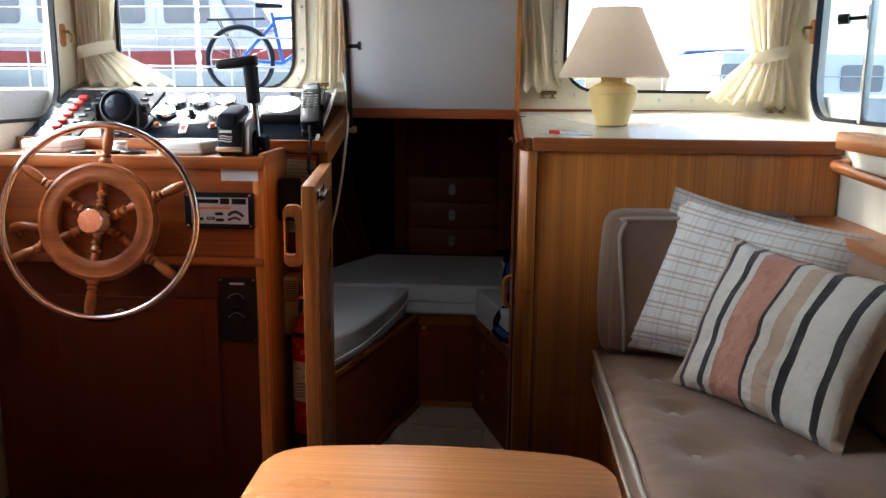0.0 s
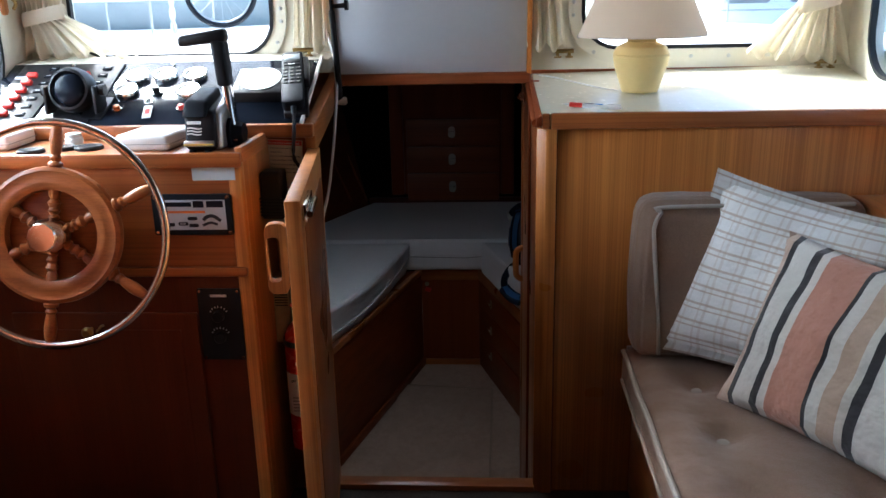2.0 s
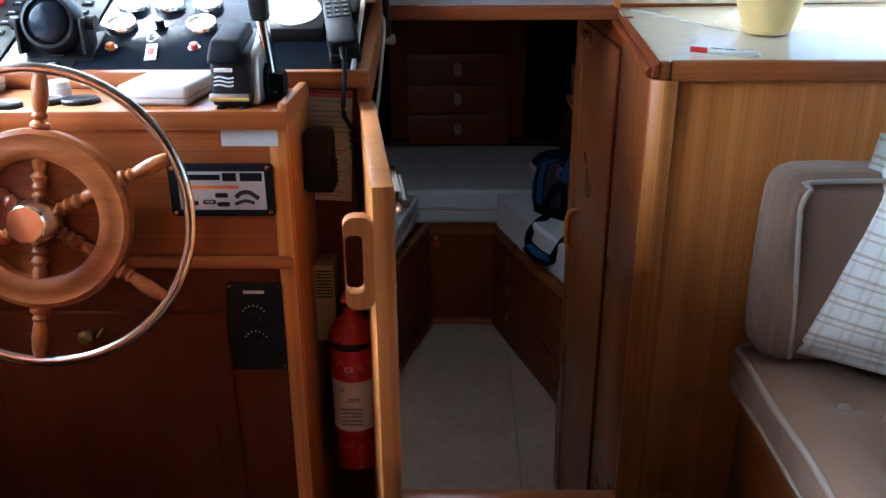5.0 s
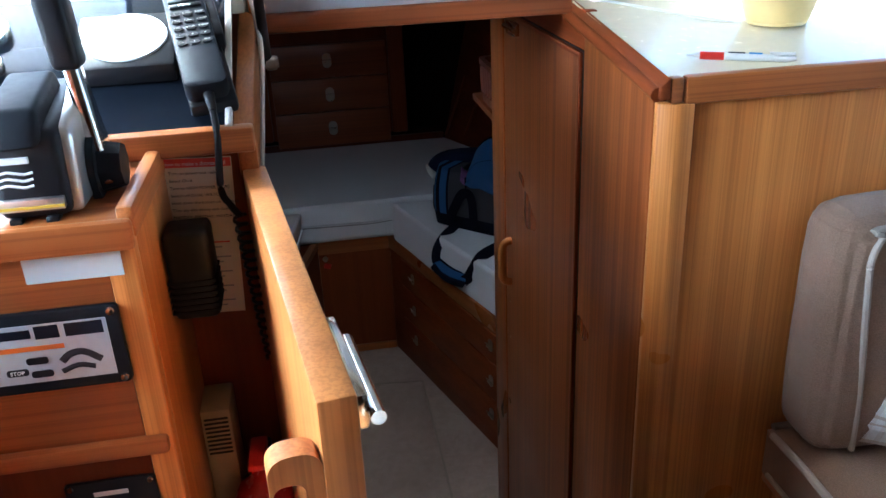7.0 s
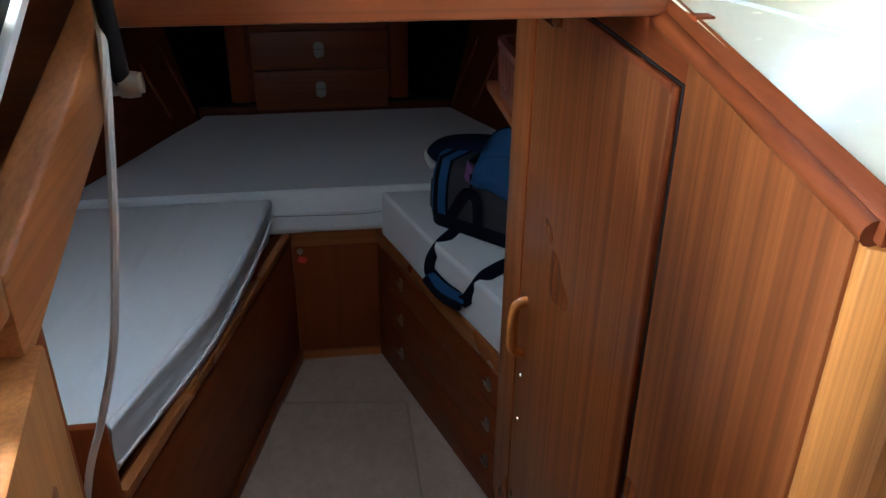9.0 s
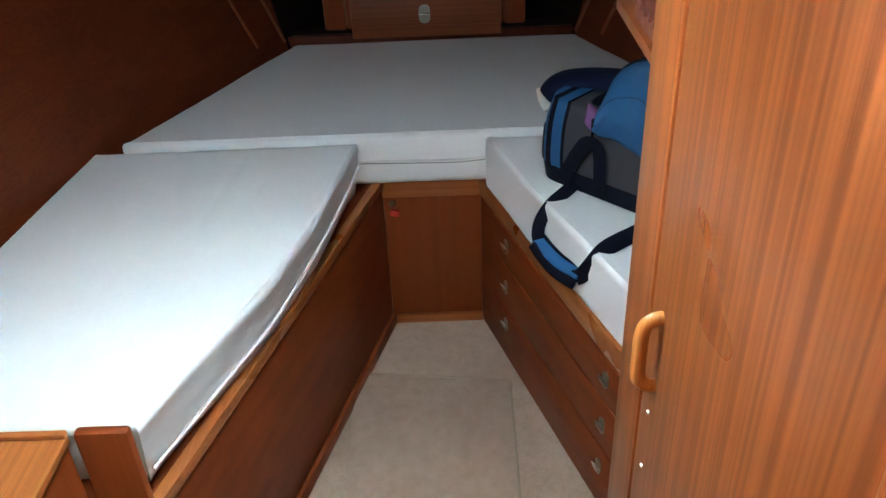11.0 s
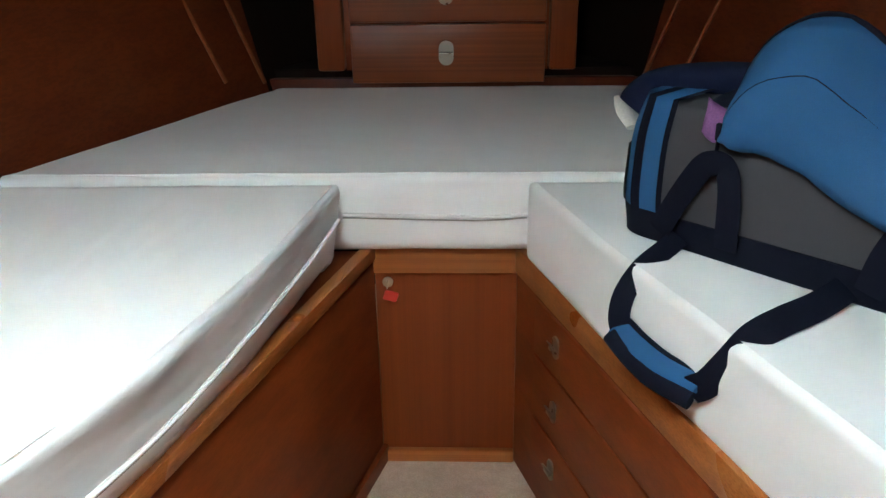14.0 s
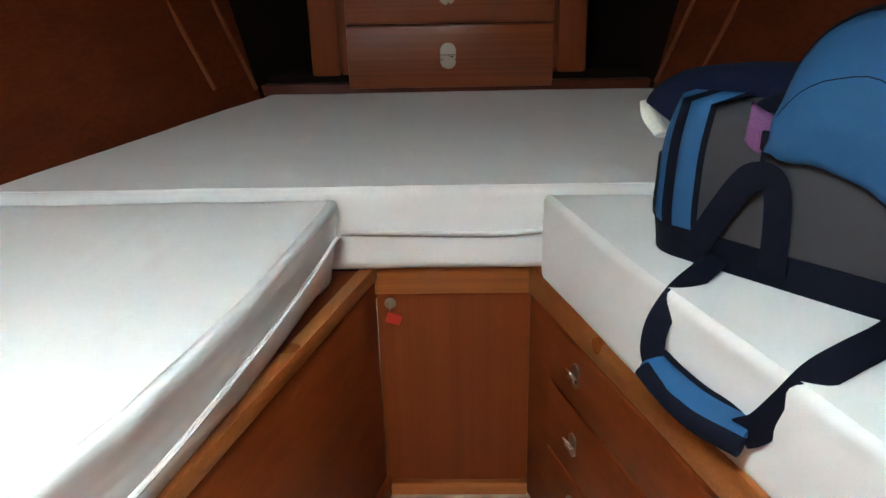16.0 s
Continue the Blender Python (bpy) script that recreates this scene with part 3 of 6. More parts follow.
# ================= passage =================
setting("bulkhead_recess", box(-0.46, -0.322, 2.335, 2.365, -0.74, 0.985, 0.003), MAHOG_Z, "mahogany bulkhead beside the cabin entrance", "bulkhead")
setting("header", hexa([(-0.33, 2.685, 1.052), (0.215, 2.685, 1.052), (0.215, 2.75, 1.056), (-0.33, 2.75, 1.056)], [(-0.33, 2.695, 1.082), (0.215, 2.695, 1.082), (0.215, 2.75, 1.09), (-0.33, 2.75, 1.09)], 0.006), MAHOG_X, "varnished header beam under the open hatch lid", "beam")
setting("rim_port", hexa([(-0.345, 2.323, 0.93), (-0.32, 2.323, 0.93), (-0.32, 2.7, 1.02), (-0.345, 2.7, 1.02)], [(-0.345, 2.323, 1.004), (-0.32, 2.323, 0.998), (-0.32, 2.7, 1.085), (-0.345, 2.7, 1.095)], 0.004), TEAK_Y, "varnished rim of the entrance beside the dashboard", "trim")
setting("rim_starboard", join(hexa([(0.212, 2.304, 0.99), (0.228, 2.304, 0.99), (0.228, 2.7, 1.035), (0.212, 2.7, 1.035)], [(0.212, 2.304, 1.009), (0.2255, 2.304, 1.0195), (0.2195, 2.7, 1.075), (0.212, 2.7, 1.062)], 0.002), tube([(0.212, 2.312, 0.997), (0.2115, 2.5, 1.022), (0.2115, 2.7, 1.048)], 0.0105, 12, 0)), MAHOG_Y, "thick rounded varnished rim beside the counter", "trim")
setting("passage_panel", hexa([(0.2155, 2.334, -0.7), (0.235, 2.334, -0.7), (0.235, 2.628, -0.7), (0.2155, 2.628, -0.7)], [(0.2155, 2.334, 0.99), (0.235, 2.334, 0.99), (0.235, 2.628, 1.035), (0.2155, 2.628, 1.035)], 0.001), SAPELE_Z, "ribbon-striped sapele panel beside the wardrobe", "panel")
setting("passage_post", slab([(0.2145, 2.328), (0.2145, 2.317), (0.237, 2.3025), (0.262, 2.3025), (0.262, 2.34), (0.23, 2.34)], -0.05, 0.9835, 0.002), TEAK_Z, "varnished chamfered corner post of the counter", "post")
setting("passage_gap", box(0.222, 0.236, 2.326, 2.335, -0.7, 0.985, 0), MAHOG_DARK, "dark rebate beside the corner post", "trim")

# lid of the hatch, propped up by a strut
lid = thing("hatch_lid", (-0.06, 2.72, 1.085), "white hatch lid edged in teak, propped open over the entrance", "hatch lid")
LM = Matrix.Translation((0, 2.715, 1.086)) @ pose(0, 0, 0, 90 + 14)
part("panel", move(box(-0.318, 0.204, 0.0, 0.5, 0.0, 0.012, 0.002), LM), LID_WHITE, lid, "white painted underside")
for x0, x1, n in ((-0.33, -0.318, "edge"), (0.204, 0.218, "edge")):
    part(n, move(box(x0, x1, -0.006, 0.5, -0.012, 0.02, 0.003), LM), TEAK_Z, lid, "teak edging")
part("edge", move(box(-0.318, 0.204, -0.012, 0.0, -0.012, 0.018, 0.003), LM), TEAK_X, lid, "teak edging")
part("edge", move(box(-0.33, 0.218, 0.5, 0.512, -0.012, 0.018, 0.003), LM), TEAK_X, lid, "teak edging")
strut = thing("lid_strut", (-0.29, 2.65, 1.0), "dark metal stay holding the hatch lid open", "stay")
STR0, STR1 = Vector((-0.307, 2.62, 1.02)), Vector((-0.312, 2.52, 1.55))
part("sleeve", rod(STR0.lerp(STR1, 0.0), STR0.lerp(STR1, 0.45), 0.008), BLACK_PLASTIC, strut)
part("piston", rod(STR0.lerp(STR1, 0.45), STR1, 0.005), GREY_PLASTIC, strut)
part("clip", join(rod((-0.322, 2.62, 1.018), (-0.29, 2.623, 1.02), 0.009), lathe([(0.011, -0.008), (0.012, 0.0), (0.011, 0.008)], pose(-0.301, 2.621, 1.019, 0, 90, 0), 14)), NICKEL, strut)
part("screw_knob", join(rod((-0.305, 2.585, 1.27), (-0.268, 2.58, 1.272), 0.006), rod((-0.275, 2.58, 1.272), (-0.266, 2.58, 1.272), 0.013)), BLACK_PLASTIC, strut)
cord = solo("white_cord", tube([(-0.345, 2.69, 1.2), (-0.322, 2.64, 1.12), (-0.313, 2.6, 1.05), (-0.322, 2.595, 0.96), (-0.334, 2.595, 0.87), (-0.355, 2.6, 0.76), (-0.382, 2.6, 0.67), (-0.412, 2.6, 0.58), (-0.435, 2.57, 0.42), (-0.45, 2.5, 0.2), (-0.455, 2.42, 0.0), (-0.46, 2.385, -0.1)], 0.0042, 8), WHITE_PLASTIC, "thin white electric cord hanging down the entrance", "cord")


def grip_handle(name, m, length, mat, label, top=True, parent=None):
    """A bowed wooden pull: two feet and a rounded grip. Local y along, z out."""
    h = length / 2
    bm = tube([(0, -h, 0), (0, -h + 0.002, 0.012), (0, -h + 0.016, 0.024), (0, 0, 0.026), (0, h - 0.016, 0.024), (0, h - 0.002, 0.012), (0, h, 0)], 0.01, 10, 6, (0.0105, 0.008), (1, 0, 0))
    bm = move(bm, m)
    return part(name, bm, mat, parent, label) if parent else solo(name, bm, mat, label, "handle")


# wardrobe along the passage
ward = thing("wardrobe", (0.4, 2.93, -0.7), "sapele wardrobe with a ribbon-striped door and wooden pull", "wardrobe")
part("side_panel", box(0.23, 0.95, 3.318, 3.334, -0.7, 1.06, 0.002), MAHOG_Z, ward)
part("stile", box(0.2125, 0.24, 3.206, 3.336, -0.7, 1.0, 0.004), SAPELE_Z, ward, "varnished outer stile")
part("gap", box(0.219, 0.226, 3.199, 3.207, -0.68, 0.985, 0), INK, ward, "dark gap beside the door")
part("frieze", box(0.2165, 0.236, 2.628, 3.206, 0.999, 1.065, 0.001), MAHOG_Y, ward)
wdoor = part("door", box(0.2145, 0.23, 2.643, 3.199, -0.68, 0.984, 0.003), SAPELE_Z, ward)
part("bead", join(box(0.2085, 0.2165, 2.633, 2.643, -0.67, 0.996, 0.003), box(0.2085, 0.2165, 2.643, 3.199, 0.986, 0.996, 0.003)), MAHOG_Z, wdoor, "raised dark bead")
part("bead_groove", join(box(0.215, 0.222, 2.6285, 2.6325, -0.67, 0.999, 0), box(0.215, 0.222, 2.633, 3.199, 0.9965, 0.9985, 0)), INK, wdoor, "dark groove round the door")
part("edge_strip", box(0.2115, 0.2165, 2.6445, 2.652, -0.67, 0.983, 0.002), SAPELE_Z, wdoor, "lighter lipping")
grip_handle("pull", pose(0.215, 3.143, 0.378, 90, 0, -90), 0.115, TEAK_Z, "rounded wooden pull", True, wdoor)
part("latch", join(box(0.2, 0.2145, 3.055, 3.12, 0.955, 0.982, 0.002), rod((0.201, 3.045, 0.968), (0.201, 3.14, 0.968), 0.006), rod((0.201, 3.075, 0.968), (0.19, 3.075, 0.968), 0.004)), CHROME, wdoor, "chrome barrel latch")
for z in (0.258, 0.15):
    part("screw", lathe([(0.004, 0), (0.003, 0.002)], pose(0.2145, 3.156, z, 0, -90, 0), 8), NICKEL, wdoor)

# ================= saloon furniture =================
# counter
ctr = thing("counter", (0.64, 2.5, 0.0), "teak veneered counter with a cream laminate sloping top", "counter")
part("front_panel", box(0.265, 1.07, 2.317, 2.342, 0.0, 0.99, 0.001), TEAK_Z, ctr)
part("side_panel", box(0.234, 0.25, 2.35, 2.7, -0.7, 0.98, 0), MAHOG_Z, ctr)
part("worktop", hexa([(0.222, 2.322, 0.988), (1.072, 2.32, 0.985), (1.072, 2.72, 1.06), (0.216, 2.72, 1.04)], [(0.222, 2.322, 1.017), (1.072, 2.32, 1.013), (1.072, 2.72, 1.088), (0.216, 2.72, 1.076)], 0), CREAM_TOP, ctr, "glossy cream laminate top")
part("front_lip", box(0.2475, 1.073, 2.302, 2.322, 0.982, 1.0205, 0.005), TEAK_X, ctr, "worn teak lipping")
part("corner_cap", box(0.2265, 0.2455, 2.304, 2.322, 0.984, 1.0195, 0.004), TEAK_X, ctr, "worn end block of the lipping")
part("corner_groove", box(0.2622, 0.2648, 2.313, 2.32, 0.0, 0.982, 0), MAHOG_DARK, ctr, "dark joint beside the post")

# settee
SX0, SX1, SY0, SY1 = 0.438, 0.95, 0.35, 2.305
settee = thing("settee", (0.75, 1.4, 0.0), "built-in settee with buttoned taupe velour cushions and teak base", "settee")
part("base", box(0.47, 1.07, SY0, 2.315, 0.0, 0.31, 0.003), TEAK_Y, settee)
part("seat_board", box(0.445, 1.07, SY0, 2.3155, 0.31, 0.335, 0.004), TEAK_Y, settee, "teak seat board edge")


def seat_cushion():
    bm = bmesh.new()
    nx, ny = 30, 90
    buttons = [(x, y) for i, x in enumerate((0.57, 0.78)) for y in [0.5 + 0.225 * k + 0.02 * i for k in range(8)]]
    grid = []
    for i in range(nx + 1):
        row = []
        for j in range(ny + 1):
            x, y = SX0 + (SX1 - SX0) * i / nx, SY0 + (SY1 - SY0) * j / ny
            d = min(x - SX0, y - SY0, SY1 - y, 0.06)
            z = 0.45 - 0.028 * (1 - d / 0.06) ** 2.2
            for bx, by in buttons:
                q = math.hypot(x - bx, (y - by))
                z -= 0.026 * math.exp(-((q / 0.045) ** 2)) + 0.006 * math.exp(-((q / 0.12) ** 2))
            z += 0.004 * noise.noise(Vector((x * 9, y * 9, 0))) + 0.004 * noise.noise(Vector((x * 14, y * 34, 3))) * math.exp(-((x - SX0) / 0.22) ** 2) + 0.0025 * noise.noise(Vector((x * 30, y * 14, 3)))
            row.append(bm.verts.new((x, y, z)))
        grid.append(row)
    for i in range(nx):
        for j in range(ny):
            bm.faces.new((grid[i][j], grid[i + 1][j], grid[i + 1][j + 1], grid[i][j + 1]))
    rim = [e for e in bm.edges if e.is_boundary]
    ex = bmesh.ops.extrude_edge_only(bm, edges=rim)
    low = [g for g in ex["geom"] if isinstance(g, bmesh.types.BMVert)]
    for v in low:
        v.co.z = 0.336
    bmesh.ops.contextual_create(bm, geom=[e for e in bm.edges if e.is_boundary])
    return bm, buttons


bm, buttons = seat_cushion()
seat = part("seat_cushion", bm, VELOUR, settee, "buttoned taupe velour", 60)
part("piping", tube([(SX0 - 0.002, SY0 + 0.02 + (SY1 - SY0 - 0.04) * k / 24, 0.424 + 0.003 * math.sin(k * 1.7)) for k in range(25)], 0.0065, 8, 3), VELOUR_PIPE, seat, "pale grey piping")
part("piping", tube([(SX0 + 0.01, SY1 + 0.001, 0.425), (0.7, SY1 + 0.001, 0.425)], 0.006, 8, 2), VELOUR_PIPE, seat)
part("piping", tube([(SX0 - 0.002, SY0 + 0.02 + (SY1 - SY0 - 0.04) * k / 24, 0.345) for k in range(25)], 0.005, 8, 2), VELOUR_PIPE, seat)
for bx, by in buttons:
    part("button", lathe([(0.014, 0), (0.0135, 0.004), (0.009, 0.007), (0.002, 0.008)], pose(bx, by, 0.416), 14), VELOUR_PIPE, seat)


def back_cushion(x0, x1, y0, y1, z0, z1, name, label):
    bm = box(x0, x1, y0, y1, z0, z1, 0.04, 4)
    bmesh.ops.subdivide_edges(bm, edges=bm.edges[:], cuts=6, use_grid_fill=True)
    mid, half = Vector(((x0 + x1) / 2, (y0 + y1) / 2, (z0 + z1) / 2)), Vector(((x1 - x0) / 2, (y1 - y0) / 2, (z1 - z0) / 2))
    for v in bm.verts:
        d = [max(0.0, 1 - ((v.co[k] - mid[k]) / half[k]) ** 2) for k in range(3)]
        for k, swell in ((0, 0.012), (1, 0.022), (2, 0.008)):
            others = [d[j] for j in range(3) if j != k]
            v.co[k] += swell * math.copysign(min(others) ** 0.6, v.co[k] - mid[k]) * (abs(v.co[k] - mid[k]) > half[k] * 0.9)
        v.co.z += 0.003 * noise.noise(Vector((v.co.x * 5, v.co.y * 5, v.co.z * 24)))
        v.co += Vector([0.004 * noise.noise(v.co * 7 + Vector((k * 9, 0, 0))) for k in range(3)])
    return part(name, bm, VELOUR, settee, label, 60)


bk = back_cushion(0.448, 0.955, 2.195, 2.314, 0.44, 0.83, "back_cushion", "taupe velour end cushion")
part("piping", tube([(0.502, 2.186, 0.46), (0.496, 2.184, 0.56), (0.478, 2.184, 0.74), (0.478, 2.186, 0.78), (0.492, 2.19, 0.808), (0.515, 2.195, 0.82), (0.92, 2.197, 0.824)], 0.005, 8, 5), VELOUR_PIPE, bk)
back_cushion(0.952, 1.07, SY0, 2.19, 0.44, 0.79, "back_cushion", "taupe velour back cushion")

solo("checked_cushion", cushion((0.477, 2.215, 0.47), (0.93, 1.80, 0.48), (1.01, 1.93, 0.83), (0.625, 2.245, 0.9), 0.15, 20, 0.42, 3, 0.16), CHECKS, "white cushion with thin brown checks leaning on the settee", "cushion", angle=80)
solo("striped_cushion", cushion((0.588, 1.985, 0.45), (0.845, 1.61, 0.44), (1.0, 1.68, 0.77), (0.735, 2.07, 0.8), 0.15, 20, 0.42, 7), STRIPES, "striped cushion in cream, terracotta and charcoal on the settee", "cushion", angle=80)

rail = thing("grab_rail", (1.06, 2.0, 0.95), "varnished teak grab rail on the settee wall", "grab rail")
part("rail", tube([(1.073, 2.27, 0.965), (1.045, 2.265, 0.962), (1.03, 2.24, 0.958), (1.028, 2.1, 0.952), (1.028, 1.9, 0.945), (1.03, 1.72, 0.94), (1.045, 1.695, 0.94), (1.073, 1.69, 0.94)], 0.014, 12), TEAK_Y, rail)

# saloon table
table = thing("table", (0.03, 1.0, 0.0), "low saloon table with a rounded honey-coloured veneer top", "table")
TZ = 0.45


def table_top():
    x0, x1, y1, r = -0.279, 0.386, 1.552, 0.085
    front = [(x0 + r + (x1 - x0 - 2 * r) * k / 8, y1 + 0.02 * (1 - ((k - 4) / 4) ** 2)) for k in range(9)]
    right = [(x1 - r + r * math.sin(radians(15 * k)), y1 - r + r * math.cos(radians(15 * k))) for k in range(1, 7)]
    left = [(x0 + r - r * math.cos(radians(15 * k)), y1 - r + r * math.sin(radians(15 * k))) for k in range(6)]
    return slab(front + right + [(x1, 0.67), (x1 - 0.03, 0.64), (x0 + 0.03, 0.64), (x0, 0.67)] + left, TZ - 0.028, TZ, 0.006, 3)


part("tabletop", table_top(), TABLE_WOOD, table, "glossy honey-coloured veneer")
part("column", rod((0.03, 0.95, 0.02), (0.03, 0.95, TZ - 0.028), 0.03), ALU, table)
part("foot", lathe([(0.13, 0.0), (0.13, 0.008), (0.05, 0.02), (0.035, 0.04)], pose(0.03, 0.95, 0.0)), ALU, table)
solo("paper_sheet", move(box(-0.105, 0.105, -0.148, 0.148, 0.0, 0.0015, 0), pose(0.03, 1.105, TZ, 0, 0, 38)), PAPER, "white sheet of paper lying on the table", "paper")

# table lamp
lamp = thing("table_lamp", (0.483, 2.5, 1.046), "yellow ceramic table lamp with a pleated cream shade", "lamp")
lm = pose(0.483, 2.5, 1.046)
prof = [(0.043, 0.0), (0.046, 0.006), (0.054, 0.03), (0.064, 0.06), (0.0695, 0.085), (0.069, 0.098), (0.06, 0.113), (0.045, 0.12), (0.036, 0.124), (0.035, 0.136), (0.03, 0.138)]
ribbed = [(r + (0.0008 if k % 2 else -0.0004), h) for k, (r, h) in enumerate([(prof[i][0] + (prof[i + 1][0] - prof[i][0]) * s / 4, prof[i][1] + (prof[i + 1][1] - prof[i][1]) * s / 4) for i in range(len(prof) - 1) for s in range(4)])]
part("base", lathe(ribbed, lm, 40), CERAMIC, lamp, "ribbed yellow ceramic")
part("shade", lathe([(0.157, 0.137), (0.158, 0.14), (0.157, 0.143), (0.073, 0.325), (0.074, 0.328), (0.072, 0.33), (0.069, 0.328), (0.152, 0.142), (0.152, 0.138)], lm, 48), SHADE_CLOTH, lamp, "cream fabric shade")
part("holder", rod((0.483, 2.5, 1.18), (0.483, 2.5, 1.26), 0.014), WHITE_PLASTIC, lamp)
part("cord", tube([(0.43, 2.51, 1.048), (0.38, 2.54, 1.055), (0.32, 2.6, 1.065), (0.27, 2.65, 1.073), (0.237, 2.67, 1.076)], 0.0022, 6), WHITE_PLASTIC, lamp)

# ================= helm =================
con = thing("helm_console", (-0.83, 2.2, 0.0), "teak helm console with a ledge and a panelled lower front", "console")
CX0, CX1 = -1.205, -0.44
part("upper_front", box(CX0, CX1 - 0.03, 2.1, 2.12, 0.71, 0.955, 0.001), TEAK_X, con, "teak veneer with horizontal grain")
part("front_stile", box(CX1 - 0.03, CX1, 2.098, 2.122, 0.0, 0.955, 0.003), TEAK_Z, con)
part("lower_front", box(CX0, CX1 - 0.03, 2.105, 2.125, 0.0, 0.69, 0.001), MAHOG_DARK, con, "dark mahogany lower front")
part("moulding", box(CX0, CX1 - 0.005, 2.088, 2.104, 0.69, 0.712, 0.005), TEAK_X, con, "teak half-round moulding")
part("side_panel", box(CX1 - 0.018, CX1, 2.122, 2.335, 0.0, 0.955, 0.001), TEAK_Z, con)
part("ledge", box(CX0, CX1 + 0.002, 2.1, 2.33, 0.955, 0.972, 0.002), TEAK_X, con, "varnished ledge")
part("lip", box(CX0, CX1 + 0.004, 2.086, 2.1, 0.942, 0.975, 0.005), TEAK_X, con)
part("lip", box(CX1 - 0.012, CX1 + 0.006, 2.1, 2.315, 0.95, 0.985, 0.005), TEAK_Y, con)
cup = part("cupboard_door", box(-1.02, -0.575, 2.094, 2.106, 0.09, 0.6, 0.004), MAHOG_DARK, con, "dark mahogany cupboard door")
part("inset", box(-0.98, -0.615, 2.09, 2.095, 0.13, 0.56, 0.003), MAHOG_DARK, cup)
part("knob", lathe([(0.006, 0), (0.006, 0.01), (0.013, 0.018), (0.014, 0.024), (0.008, 0.03)], pose(-0.83, 2.094, 0.56, 90), 16), BRASS, cup, "small brass knob")
part("hook", tube([(-0.8, 2.092, 0.57), (-0.8, 2.08, 0.572), (-0.81, 2.076, 0.56)], 0.003, 6, 4), BRASS, cup)
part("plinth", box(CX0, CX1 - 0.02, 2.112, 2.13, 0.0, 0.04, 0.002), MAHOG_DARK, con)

# sloping dashboard; its frame has x across, y up the slope
D = pose(0, 2.31, 1.0, 24.9)
dsh = thing("dashboard", (-0.75, 2.45, 0.98), "sloping glossy black instrument panel framed in teak", "dashboard")
part("panel", move(box(-1.2, -0.353, 0.0, 0.318, -0.012, 0.0, 0.001), D), BLACK_GLOSS, dsh, "glossy black laminate")
part("front_trim", box(-1.2, -0.32, 2.296, 2.322, 0.972, 1.004, 0.004), TEAK_X, dsh, "teak front trim")
part("underside", hexa([(-1.2, 2.325, 0.966), (-0.347, 2.325, 0.966), (-0.347, 2.7, 0.98), (-1.2, 2.7, 0.98)], [(-1.2, 2.325, 0.97), (-0.347, 2.325, 0.97), (-0.347, 2.7, 1.09), (-1.2, 2.7, 1.09)], 0), MAHOG_X, dsh)
part("rear_shelf", hexa([(-1.2, 2.6, 1.1), (-0.33, 2.6, 1.1), (-0.33, 2.72, 1.12), (-1.2, 2.72, 1.12)], [(-1.2, 2.6, 1.134), (-0.33, 2.6, 1.134), (-0.33, 2.72, 1.145), (-1.2, 2.72, 1.145)], 0.001), CREAM_PAINT, dsh, "cream painted shelf behind the panel")
part("side_seal", move(box(-0.354, -0.345, 0.0, 0.33, -0.004, 0.006, 0.002), D), WHITE_PLASTIC, dsh, "bead of white sealant")
for x in (-0.362, -0.75, -1.03):
    part("screw", lathe([(0.006, 0), (0.005, 0.003), (0.002, 0.004)], D @ pose(x, 0.305, 0.0), 10), CHROME, dsh)


def gauge(x, v):
    g = part("gauge", lathe([(0.031, 0.0), (0.031, 0.01), (0.029, 0.013), (0.026, 0.013), (0.0255, 0.009)], D @ pose(x, v, 0.0), 28), CHROME, dsh, "round gauge with a chrome bezel")
    part("dial", lathe([(0.0256, 0.009), (0.0255, 0.0095)], D @ pose(x, v, 0.0), 24), DIAL_WHITE, g)
    part("needle", move(box(-0.0008, 0.0008, -0.002, 0.019, 0.0098, 0.0105, 0), D @ pose(x, v, 0.0, 0, 0, 40)), RED_PLASTIC, g)
    for k in range(9):
        a = radians(-40 + 32.5 * k)
        part("tick", move(box(-0.0006, 0.0006, 0.019, 0.0235, 0.0097, 0.0101, 0), D @ pose(x, v, 0.0, 0, 0, math.degrees(a) - 90)), INK, g)


for gx, gv in ((-0.826, 0.235), (-0.752, 0.238), (-0.671, 0.237), (-0.832, 0.16), (-0.668, 0.158)):
    gauge(gx, gv)
for bx, mat in ((-0.83, ORANGE_PLASTIC), (-0.666, RED_PLASTIC)):
    b = part("push_button", lathe([(0.012, 0), (0.012, 0.003), (0.009, 0.004)], D @ pose(bx, 0.08, 0), 16), CHROME, dsh, "push button")
    part("cap", lathe([(0.0085, 0.003), (0.0085, 0.011), (0.006, 0.013)], D @ pose(bx, 0.08, 0), 16), mat, b)
k = part("ignition", lathe([(0.014, 0), (0.014, 0.003), (0.01, 0.004), (0.009, 0.016), (0.007, 0.018)], D @ pose(-0.752, 0.158, 0), 16), BLACK_PLASTIC, dsh, "black rotary switch")
part("collar", lathe([(0.0145, 0.002), (0.0145, 0.005)], D @ pose(-0.752, 0.158, 0), 16), CHROME, k)


